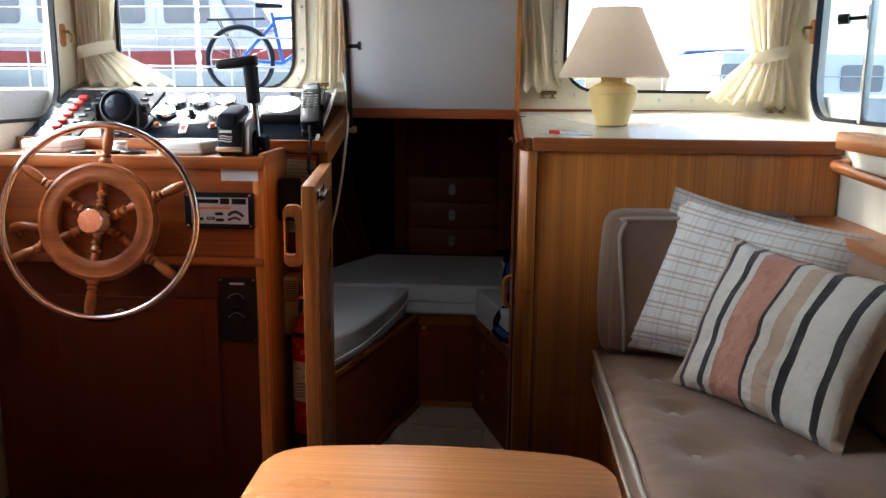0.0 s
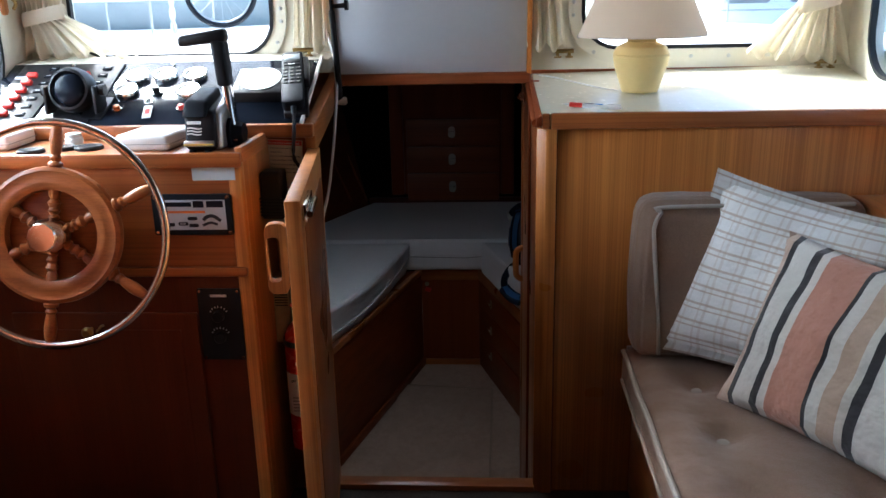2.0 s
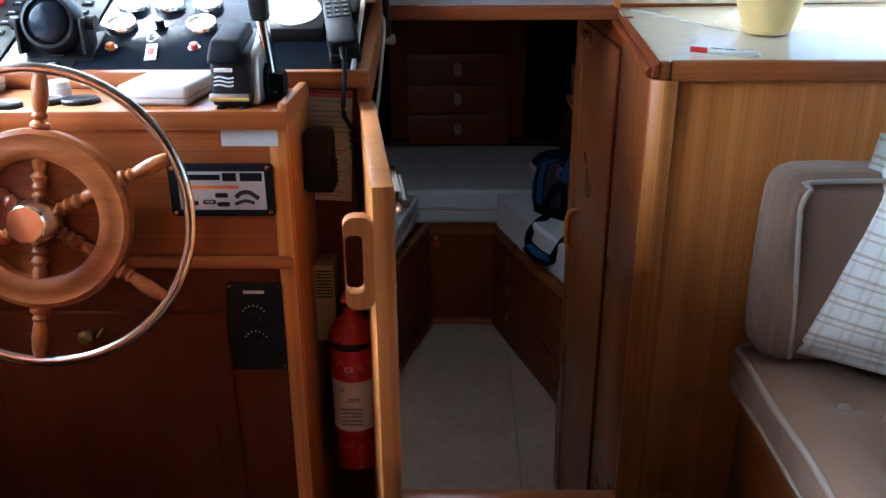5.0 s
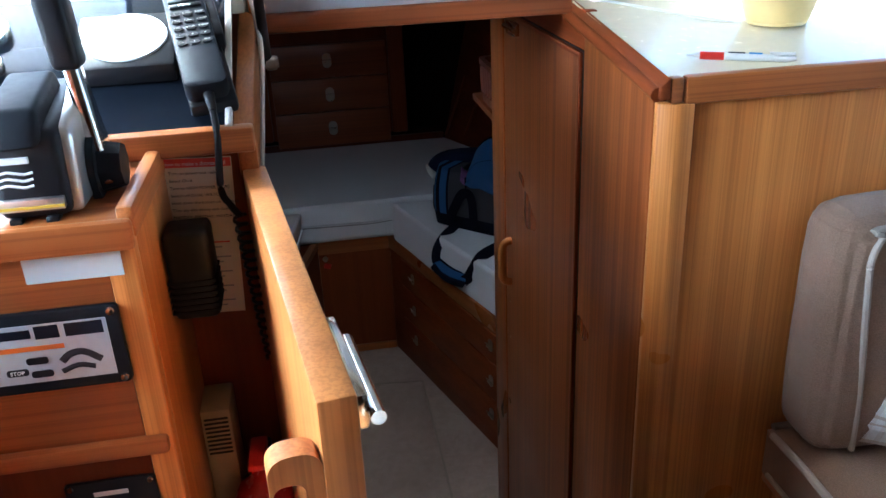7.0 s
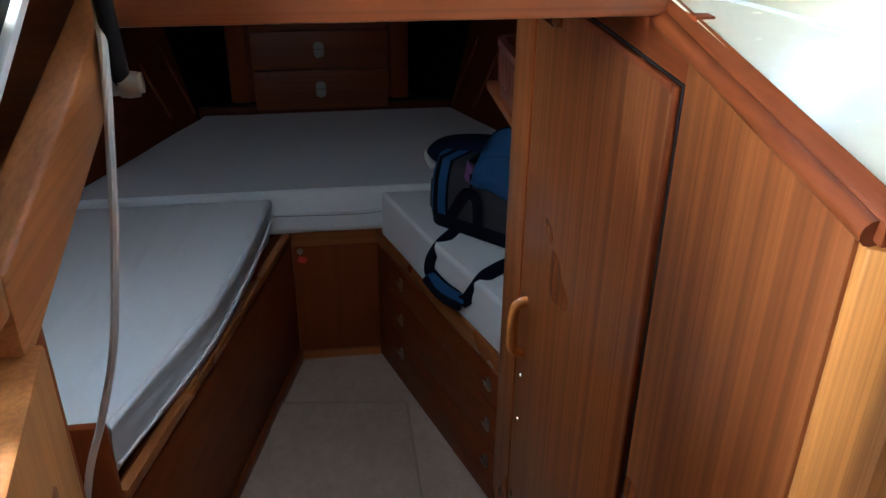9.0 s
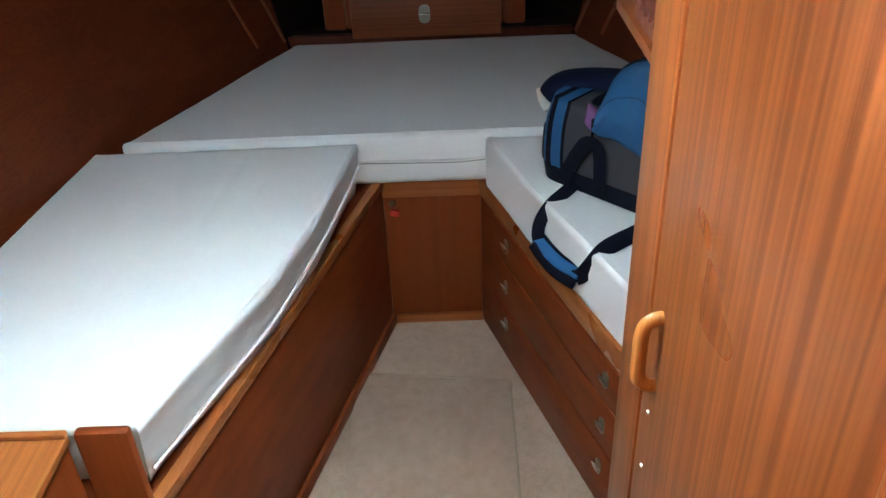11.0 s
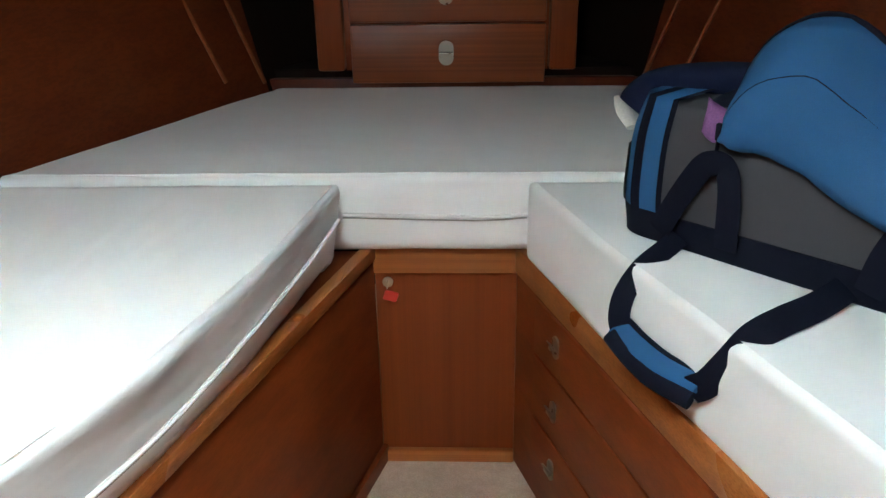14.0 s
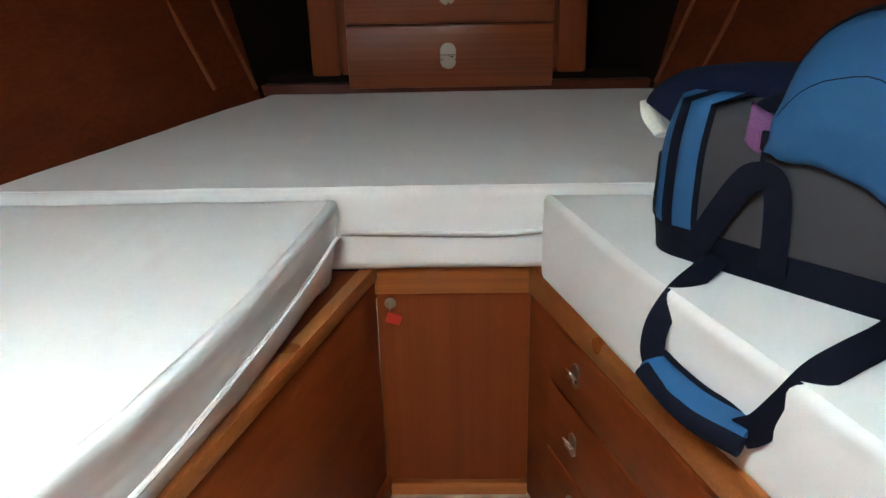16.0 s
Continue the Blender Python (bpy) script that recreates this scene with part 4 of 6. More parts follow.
def switch_panel(x0, x1, rows, reds):
    sp = part("switch_panel", move(box(x0, x1, 0.006, 0.31, 0.0, 0.004, 0.001), D), BLACK_PLASTIC, dsh, "fuse switch panel with red rockers")
    w = x1 - x0
    for r in range(rows):
        v = 0.28 - r * 0.26 / (rows - 1)
        if r in reds:
            part("rocker", move(box(-0.014, 0.014, -0.008, 0.008, 0.0, 0.012, 0.003), D @ pose(x0 + w * 0.38, v, 0.004, 12)), RED_PLASTIC, sp, "red rocker switch")
            part("label_strip", move(box(-0.02, 0.018, -0.006, 0.006, 0, 0.0008, 0), D @ pose(x0 + w * 0.16, v - 0.004, 0.004)), LIGHT_PRINT, sp)
        part("fuse", move(box(-0.012, 0.012, -0.007, 0.007, 0, 0.004, 0.001), D @ pose(x0 + w * 0.72, v, 0.004)), GREY_PLASTIC, sp)
        part("print", move(box(-0.006, 0.006, -0.001, 0.001, 0, 0.0006, 0), D @ pose(x0 + w * 0.72, v, 0.0081)), LIGHT_PRINT, sp)


switch_panel(-1.165, -1.035, 8, {1, 2, 3, 4, 5, 6})
switch_panel(-1.025, -0.885, 8, {1, 2, 3})

key = thing("ignition_key", D @ Vector((-0.75, 0.08, 0.0)), "small key with a red and white tag on the dashboard", "key")
part("ring", tube([D @ Vector((-0.752 + 0.009 * math.cos(a), 0.1 + 0.012 * math.sin(a), 0.012)) for a in [k * math.pi / 5 for k in range(10)]], 0.0012, 6, 2, closed=True), CHROME, key)
tag = part("tag", move(box(-0.011, 0.011, -0.05, 0.0, 0, 0.003, 0.001), D @ pose(-0.75, 0.088, 0.004, 4, 0, 8)), PAPER, key, "white key tag")
part("print", move(box(-0.006, 0.006, -0.035, -0.015, 0.003, 0.0036, 0), D @ pose(-0.75, 0.088, 0.004, 4, 0, 8)), RED_INK, tag)

# compass in a hooded bracket
cps = thing("compass", D @ Vector((-0.925, 0.09, 0.0)), "black hooded steering compass on a bracket", "compass")
CM = Matrix.Translation(D @ Vector((-0.925, 0.085, 0.055)))
part("hood", lathe([(0.03, -0.045), (0.045, -0.035), (0.055, -0.012), (0.056, 0.015), (0.05, 0.03), (0.044, 0.032), (0.043, 0.02)], CM @ pose(0, 0, 0, 78), 30), BLACK_PLASTIC, cps)
part("globe", lathe([(0.0435, 0.012), (0.04, 0.026), (0.03, 0.036), (0.015, 0.041), (0.002, 0.042)], CM @ pose(0, 0, 0, 78), 26), BLACK_GLOSS, cps, "glossy dark globe")
for kx in range(5):
    part("mark", move(box(-0.0015, 0.0015, -0.004, 0.004, 0, 0.0008, 0), CM @ pose(-0.018 + 0.009 * kx, -0.0405 + 0.0012 * (kx - 2) ** 2, -0.006, 90)), LIGHT_PRINT, cps)
part("bracket", join(move(box(-0.066, -0.058, -0.03, 0.03, -0.055, 0.012, 0.003), CM), move(box(0.058, 0.066, -0.03, 0.03, -0.055, 0.012, 0.003), CM), move(box(-0.07, 0.07, -0.05, 0.05, -0.06, -0.05, 0.003), CM @ pose(0, 0, 0, 24.9))), BLACK_PLASTIC, cps)
for sx in (-1, 1):
    part("pivot_knob", rod(CM @ Vector((sx * 0.064, 0, 0)), CM @ Vector((sx * 0.08, 0, 0)), 0.014), BLACK_PLASTIC, cps)

# instrument with a round white dial, and telephone handset
dep = thing("depth_sounder", D @ Vector((-0.478, 0.16, 0.0)), "square black instrument with a round white dial", "instrument")
part("case", move(box(-0.065, 0.065, -0.062, 0.062, 0.0, 0.03, 0.006), D @ pose(-0.478, 0.165, 0.0)), BLACK_PLASTIC, dep)
part("dial", lathe([(0.054, 0.03), (0.053, 0.0325), (0.001, 0.0325)], D @ pose(-0.478, 0.168, 0.0), 40), DIAL_WHITE, dep, "plain white dial")
for k in range(12):
    a = 30 * k
    part("mark", move(box(-0.001, 0.001, 0.042, 0.049, 0.0325, 0.0329, 0), D @ pose(-0.478, 0.168, 0, 0, 0, a)), LIGHT_PRINT, dep)

ph = thing("telephone_handset", D @ Vector((-0.385, 0.15, 0.0)), "dark grey radio telephone handset in its cradle", "telephone")
PM = D @ pose(-0.388, 0.14, 0.022, 3, 0, 10)
cr = part("cradle", move(box(-0.026, 0.034, -0.11, 0.14, -0.022, 0.0, 0.006), PM), BLACK_PLASTIC, ph)
part("cradle_hook", move(box(0.02, 0.04, 0.0, 0.11, -0.01, 0.02, 0.006), PM), BLACK_PLASTIC, cr)
hb = part("handset", move(rounded(-0.027, 0.027, -0.105, 0.125, 0.012, 0.028, Matrix(), 0.005), PM), GREY_PLASTIC, ph)
part("display", move(box(-0.02, 0.02, 0.082, 0.108, 0.0, 0.0295, 0.001), PM), plain("grey_display", (0.3, 0.33, 0.34), 0.15), hb)
part("menu_bar", move(box(-0.021, 0.021, 0.056, 0.064, 0.0, 0.0305, 0.002), PM), BLACK_PLASTIC, hb)
text_part("MENU", 0.006, PM @ pose(-0.009, 0.0575, 0.0308), LIGHT_PRINT, hb)
part("menu_bar", move(box(-0.021, 0.021, 0.068, 0.076, 0.0, 0.0305, 0.002), PM), BLACK_PLASTIC, hb)
KEYCAPS = ("1", "2 ABC", "3 DEF", "4 GHI", "5 JKL", "6 MNO", "7 PRS", "8 TUV", "9 WXY", "*", "0", "#", "C", "+", "MIC")
for r in range(5):
    for c in range(3):
        x, v = -0.016 + 0.016 * c, 0.042 - 0.0155 * r
        kk = part("key", move(rounded(-0.0062, 0.0062, -0.0042, 0.0042, 0.004, 0.0018), PM @ pose(x, v, 0.028)), BLACK_PLASTIC, hb)
        body = KEYCAPS[r * 3 + c]
        text_part(body, 0.0042, PM @ pose(x - 0.0012 * len(body), v - 0.0015, 0.03), GREY_INK, kk)
part("cable_boot", rod(PM @ Vector((0, -0.105, 0.012)), PM @ Vector((0, -0.13, 0.006)), 0.007, 0.005), BLACK_PLASTIC, ph)
start = PM @ Vector((0, -0.13, 0.006))
part("cable", tube([start, start + Vector((0.002, -0.015, -0.03)), (-0.368, 2.29, 0.93), (-0.36, 2.298, 0.905), (-0.352, 2.3, 0.89)], 0.0045, 8), BLACK_PLASTIC, ph)
coil = [(-0.352 + 0.0075 * math.cos(a) + 0.012 * a / 80, 2.3 + 0.0075 * math.sin(a), 0.89 - 0.0042 * a / 2.05) for a in [k * 0.7 for k in range(150)]]
part("coiled_cable", tube(coil, 0.0026, 6, 0), BLACK_PLASTIC, ph, "coiled black cable")

# engine control
eng = thing("engine_control", (-0.51, 2.19, 0.972), "black and grey engine control box with an upright lever", "engine control")
part("body", hexa([(-0.565, 2.115, 0.975), (-0.495, 2.115, 0.975), (-0.495, 2.27, 0.975), (-0.565, 2.27, 0.975)], [(-0.567, 2.13, 1.06), (-0.497, 2.13, 1.06), (-0.497, 2.26, 1.09), (-0.567, 2.26, 1.09)], 0.01, 3), BLACK_PLASTIC, eng)
part("top_cover", hexa([(-0.57, 2.116, 1.045), (-0.512, 2.116, 1.045), (-0.512, 2.25, 1.07), (-0.57, 2.25, 1.07)], [(-0.564, 2.135, 1.082), (-0.514, 2.135, 1.082), (-0.514, 2.235, 1.103), (-0.564, 2.235, 1.103)], 0.008, 3), GREY_PLASTIC, eng)
part("grey_shoulder", hexa([(-0.512, 2.125, 0.975), (-0.485, 2.125, 0.975), (-0.485, 2.26, 0.975), (-0.512, 2.26, 0.975)], [(-0.51, 2.14, 1.06), (-0.487, 2.14, 1.055), (-0.487, 2.25, 1.085), (-0.51, 2.25, 1.09)], 0.008, 3), ALU, eng, "grey metal shoulder")
part("band", box(-0.5665, -0.5, 2.112, 2.12, 0.985, 0.997, 0.001), ALU, eng, "silver band")
part("band", box(-0.5667, -0.5, 2.111, 2.119, 0.9875, 0.9905, 0), plain("yellow_line", (0.6, 0.45, 0.05), 0.5), eng)
for k in range(3):
    part("emblem", tube([(-0.556 + 0.008 * j, 2.1115 + 0.0026 * k, 1.012 + 0.006 * k + 0.0016 * math.sin(j * 1.57)) for j in range(5)], 0.0014, 6, 4), LIGHT_PRINT, eng, "white wave emblem")
part("emblem", box(-0.556, -0.526, 2.117, 2.121, 1.033, 1.039, 0), LIGHT_PRINT, eng)
for sx in (-0.55, -0.515):
    part("foot", box(sx - 0.006, sx + 0.006, 2.112, 2.13, 0.971, 0.977, 0.001), BLACK_PLASTIC, eng)
part("pivot", join(rod((-0.487, 2.2, 1.0), (-0.455, 2.2, 1.0), 0.032, 0.024, 8), rod((-0.487, 2.2, 1.0), (-0.478, 2.2, 1.0), 0.04)), GREY_PLASTIC, eng)
lv = part("lever", hexa([(-0.482, 2.175, 0.985), (-0.464, 2.175, 0.985), (-0.464, 2.222, 0.985), (-0.482, 2.222, 0.985)], [(-0.5, 2.2, 1.115), (-0.484, 2.2, 1.115), (-0.484, 2.228, 1.115), (-0.5, 2.228, 1.115)], 0.005, 3), CHROME, eng, "polished steel lever")
part("grip", hexa([(-0.507, 2.193, 1.105), (-0.478, 2.193, 1.105), (-0.478, 2.236, 1.105), (-0.507, 2.236, 1.105)], [(-0.518, 2.2, 1.205), (-0.486, 2.2, 1.205), (-0.486, 2.246, 1.205), (-0.518, 2.246, 1.205)], 0.008, 3), BLACK_PLASTIC, lv, "black moulded grip")
part("handle_bar", join(hexa([(-0.592, 2.203, 1.192), (-0.482, 2.203, 1.202), (-0.482, 2.243, 1.202), (-0.592, 2.243, 1.192)], [(-0.592, 2.205, 1.216), (-0.484, 2.205, 1.232), (-0.484, 2.24, 1.232), (-0.592, 2.24, 1.216)], 0.009, 3)), BLACK_PLASTIC, lv, "black cross handle")

for name, x0, x1, y0, y1, a in (("junction_box", -0.73, -0.605, 2.135, 2.285, -3), ("junction_box", -1.11, -0.995, 2.15, 2.29, 4)):
    jb = thing(name, ((x0 + x1) / 2, (y0 + y1) / 2, 0.972), "flat white plastic box lying on the helm ledge", "plastic box", "white boxes on the ledge")
    jm = pose((x0 + x1) / 2, (y0 + y1) / 2, 0.972, 0, 0, a)
    part("case", move(box((x0 - x1) / 2, (x1 - x0) / 2, (y0 - y1) / 2, (y1 - y0) / 2, 0.0, 0.036, 0.009, 3), jm), WHITE_PLASTIC, jb)
    part("lid_seam", move(box((x0 - x1) / 2 - 0.0006, (x1 - x0) / 2 + 0.0006, (y0 - y1) / 2 - 0.0006, (y1 - y0) / 2 + 0.0006, 0.014, 0.0155, 0), jm), GREY_INK, jb)
for x, y, r in ((-0.925, 2.13, 0.03), (-0.865, 2.165, 0.027), (-0.81, 2.17, 0.032)):
    solo("lens_cap", lathe([(r, 0.0), (r, 0.006), (r - 0.003, 0.009), (r - 0.006, 0.0075), (0.002, 0.0075)], pose(x, y, 0.972), 26), BLACK_PLASTIC, "flat round black cap on the helm ledge", "cap", "round caps on the ledge")
solo("small_jar", lathe([(0.02, 0), (0.02, 0.018), (0.018, 0.019), (0.0185, 0.028), (0.016, 0.03)], pose(-0.868, 2.22, 0.972), 22), WHITE_PLASTIC, "small white lidded pot on the helm ledge", "pot")

# ship's wheel
WC = Vector((-0.83, 1.998, 0.817))
whl = thing("ships_wheel", WC, "turned wooden ship's wheel with a polished steel outer ring", "steering wheel")
WM = Matrix.Translation(WC) @ pose(0, 0, 0, 90 - 11, 0, 5)
part("outer_ring", tube(circle_pts(0.24, 64, WM), 0.0095, 12, 0, up=(0, 1, 0), closed=True), CHROME, whl, "polished steel ring")
part("felloe", lathe([(0.098, -0.012), (0.106, -0.017), (0.138, -0.017), (0.146, -0.012), (0.148, 0.0), (0.146, 0.012), (0.138, 0.016), (0.128, 0.013), (0.118, 0.016), (0.106, 0.016), (0.098, 0.012), (0.096, 0.0), (0.098, -0.012)], WM, 56), TEAK_X, whl, "wooden inner rim")
part("hub", lathe([(0.03, -0.02), (0.034, -0.01), (0.034, 0.014), (0.03, 0.02)], WM, 24), TEAK_X, whl)
part("hub_cap", lathe([(0.034, 0.012), (0.04, 0.016), (0.04, 0.03), (0.037, 0.034), (0.032, 0.056), (0.029, 0.06), (0.001, 0.061)], WM, 10), CHROME, whl, "chrome hub cap")
SPOKE = [(0.009, 0.03), (0.012, 0.04), (0.008, 0.045), (0.013, 0.053), (0.009, 0.06), (0.014, 0.07), (0.008, 0.078), (0.012, 0.086), (0.0125, 0.1), (0.0125, 0.146), (0.016, 0.149), (0.015, 0.155), (0.009, 0.159), (0.0125, 0.166), (0.009, 0.172), (0.011, 0.18), (0.0135, 0.2), (0.012, 0.222), (0.009, 0.232)]
for k in range(6):
    part("spoke", lathe(SPOKE, WM @ pose(0, 0, 0, 0, 0, 84 + 60 * k - 90) @ pose(0, 0, 0, -90), 14), TEAK_X, whl, "turned wooden spoke")
part("shaft", rod(WC + Vector((0, 0.0, 0)), WC + Vector((0.0, 0.1, 0)), 0.016), CHROME, whl)
part("flange", lathe([(0.072, 0.0), (0.072, 0.012), (0.069, 0.03), (0.058, 0.05), (0.04, 0.062), (0.026, 0.067), (0.024, 0.085)], Matrix.Translation((WC.x, 2.099, WC.z)) @ pose(0, 0, 0, 90), 34), CREAM_PAINT, whl, "cream metal flange on the console")
for a in (70, 190, 310):
    part("bolt", lathe([(0.008, 0), (0.008, 0.005)], Matrix.Translation((WC.x, 2.075, WC.z)) @ pose(0, 0, 0, 90) @ pose(0.05 * math.cos(radians(a)), 0.05 * math.sin(radians(a)), 0), 6), NICKEL, whl)
part("pull_handle", tube([(-1.1, 2.1, 0.76), (-1.09, 2.06, 0.785), (-1.05, 2.04, 0.795), (-1.0, 2.045, 0.785), (-0.985, 2.1, 0.76)], 0.012, 10), TEAK_X, con, "bowed wooden handle")

# plates on the console front
gen = thing("generator_panel", (-0.557, 2.096, 0.79), "dark generator control panel with a silver printed plate", "control panel")
GM = pose(-0.557, 2.099, 0.836, 90)
part("bezel", move(rounded(-0.09, 0.09, -0.047, 0.047, 0.006, 0.008, Matrix(), 0.002), GM), GREY_PLASTIC, gen)
pl8 = part("plate", move(box(-0.073, 0.076, -0.034, 0.034, 0.008, 0.0088, 0), GM), plain("silver_plate", (0.5, 0.54, 0.57), 0.35, 0.2), gen, "silver printed plate")
part("window", move(box(-0.07, 0.0, 0.019, 0.029, 0.0088, 0.0092, 0), GM), BLACK_GLOSS, pl8)
for x0, x1 in ((0.004, 0.028), (0.034, 0.072)):
    part("window", move(box(x0, x1, 0.017, 0.032, 0.0088, 0.0092, 0), GM), BLACK_GLOSS, pl8)
part("title_bar", move(box(-0.055, 0.03, 0.004, 0.0095, 0.0088, 0.0091, 0), GM), ORANGE_PLASTIC, pl8, "orange title bar")
for x, z in ((-0.052, -0.022), (-0.022, -0.02), (0.0, -0.008), (0.002, -0.024)):
    part("button", move(rounded(x - 0.011, x + 0.011, z - 0.004, z + 0.004, 0.003, 0.001), GM @ pose(0, 0, 0.0088)), BLACK_PLASTIC, pl8)
text_part("STOP", 0.006, GM @ pose(-0.0295, -0.022, 0.0101), LIGHT_PRINT, pl8)
part("emblem", move(tube([(0.024, -0.012, 0), (0.034, -0.004, 0), (0.048, -0.003, 0), (0.064, -0.014, 0)], 0.003, 6, 5, (0.004, 0.0005)), GM @ pose(0, 0, 0.0092)), INK, pl8)
part("emblem", move(tube([(0.022, -0.024, 0), (0.04, -0.018, 0), (0.056, -0.022, 0)], 0.002, 6, 5, (0.003, 0.0005)), GM @ pose(0, 0, 0.0092)), INK, pl8)
for x in (-0.082, 0.082):
    for z in (-0.04, 0.04):
        part("screw", lathe([(0.005, 0.008), (0.004, 0.0105), (0.001, 0.011)], GM @ pose(x, z, 0), 10), CHROME, gen)

htr = thing("heater_panel", (-0.519, 2.1, 0.49), "narrow black control panel with two dials", "control panel")
HM = pose(-0.519, 2.099, 0.572, 90)
part("plate", move(rounded(-0.05, 0.05, -0.088, 0.088, 0.004, 0.004), HM), BLACK_PLASTIC, htr)
part("title_bar", move(box(-0.02, 0.018, 0.068, 0.074, 0.004, 0.0045, 0), HM), LIGHT_PRINT, htr)
for v in (0.022, -0.03):
    part("dial_knob", lathe([(0.014, 0.004), (0.013, 0.016), (0.011, 0.018)], HM @ pose(-0.004, v, 0), 18), BLACK_PLASTIC, htr)
    for a in range(-60, 61, 20):
        part("mark", move(box(-0.001, 0.001, 0.02, 0.024, 0.004, 0.0046, 0), HM @ pose(-0.004, v, 0, 0, 0, a)), LIGHT_PRINT, htr)
for x in (-0.044, 0.044):
    for z in (-0.082, 0.082):
        part("screw", lathe([(0.004, 0.004), (0.003, 0.006)], HM @ pose(x, z, 0), 8), CHROME, htr)
solo("sticker", move(box(-0.048, 0.048, -0.022, 0.022, 0.0, 0.0012, 0), pose(-0.502, 2.0985, 0.9345, 90, 0, 0)), PALE_LABEL, "blank pale blue adhesive label on the console", "label")

# recess beside the entrance
sign = thing("distress_card", (-0.4, 2.33, 0.75), "printed distress call instruction card with a red heading", "instruction card")
SM = pose(-0.405, 2.3335, 0.85, 90, 3, 0) @ Matrix.Scale(1.06, 4)
crd = part("card", move(box(-0.042, 0.042, -0.105, 0.105, 0.0, 0.001, 0), SM), OLD_PAPER, sign)
part("heading", move(box(-0.041, 0.041, 0.093, 0.104, 0.001, 0.0014, 0), SM), RED_INK, crd)
text_part("How to make a distress call", 0.0066, SM @ pose(-0.039, 0.0955, 0.0015), LIGHT_PRINT, crd)
for k, body in enumerate(("1. Turn on power and radio.", "2. Select Ch16.", "3. Turn to HIGH POWER (25W)", "4. Switch off DUAL WATCH", "5. Hold down the button on the mike", "6. Then say this slowly and clearly", "7. MAYDAY, MAYDAY, MAYDAY", "8. This is...", "9. MAYDAY")):
    text_part(body, 0.0056, SM @ pose(-0.039, 0.084 - 0.0095 * k, 0.0012), INK, crd)
for k in range(14):
    wdt = 0.07 - 0.02 * ((k * 7) % 3) / 2
    part("text_line", move(box(-0.039, -0.039 + wdt, -0.001, 0.001, 0.001, 0.0013, 0), SM @ pose(0, -0.006 - 0.0068 * k, 0)), RED_INK if k == 0 else GREY_INK, crd)
adp = thing("power_adapter", (-0.41, 2.25, 0.78), "black plug-in power adapter on the console side", "power adapter")
part("case", box(-0.437, -0.383, 2.215, 2.27, 0.79, 0.905, 0.008, 3), BLACK_PLASTIC, adp)
part("ribs", join(*[box(-0.4385, -0.3815, 2.2135, 2.2715, 0.8 + 0.008 * k, 0.803 + 0.008 * k, 0) for k in range(6)]), GREY_PLASTIC, adp)
vnt = thing("vent_box", (-0.415, 2.3, 0.45), "slim beige plastic box with a slotted grille", "vent")
part("case", box(-0.44, -0.4, 2.262, 2.333, 0.455, 0.625, 0.003), plain("beige_plastic", (0.5, 0.4, 0.24), 0.5), vnt)
for k in range(9):
    part("slot", box(-0.436, -0.404, 2.2605, 2.2625, 0.555 + 0.007 * k, 0.5575 + 0.007 * k, 0), INK, vnt)

ext = thing("fire_extinguisher", (-0.365, 2.235, 0.18), "red fire extinguisher in a bracket with a white label", "fire extinguisher")
XM = pose(-0.365, 2.235, 0.18)
part("cylinder", lathe([(0.035, 0.0), (0.046, 0.008), (0.048, 0.02), (0.048, 0.29), (0.045, 0.315), (0.034, 0.337), (0.02, 0.348), (0.016, 0.355), (0.016, 0.37)], XM, 32), EXT_RED, ext)
part("valve", join(rod((-0.365, 2.235, 0.545), (-0.365, 2.235, 0.575), 0.013), box(-0.38, -0.35, 2.2, 2.26, 0.562, 0.574, 0.003)), BLACK_PLASTIC, ext)
part("lever", hexa([(-0.376, 2.17, 0.585), (-0.354, 2.17, 0.585), (-0.354, 2.25, 0.572), (-0.376, 2.25, 0.572)], [(-0.376, 2.17, 0.595), (-0.354, 2.17, 0.595), (-0.354, 2.25, 0.584), (-0.376, 2.25, 0.584)], 0.003), RED_PLASTIC, ext)
part("pin_ring", tube([Vector((-0.335 + 0.012 * math.cos(a), 2.2, 0.58 + 0.012 * math.sin(a))) for a in [k * math.pi / 5 for k in range(10)]], 0.0015, 6, 2, up=(0, 1, 0), closed=True), CHROME, ext)


def curved_label(r, a0, a1, z0, z1, n=14):
    bm = bmesh.new()
    prev = None
    for i in range(n + 1):
        a = radians(a0 + (a1 - a0) * i / n)
        p = Vector((-0.365 + r * math.cos(a), 2.235 + r * math.sin(a), 0))
        cur = [bm.verts.new((p.x, p.y, z)) for z in (z0, z1)]
        if prev:
            bm.faces.new((prev[0], cur[0], cur[1], prev[1]))
        prev = cur
    ex = bmesh.ops.extrude_face_region(bm, geom=bm.faces[:])
    for g in ex["geom"]:
        if isinstance(g, bmesh.types.BMVert):
            g.co += Vector((g.co.x + 0.365, g.co.y - 2.235, 0)).normalized() * 0.0006
    return bm


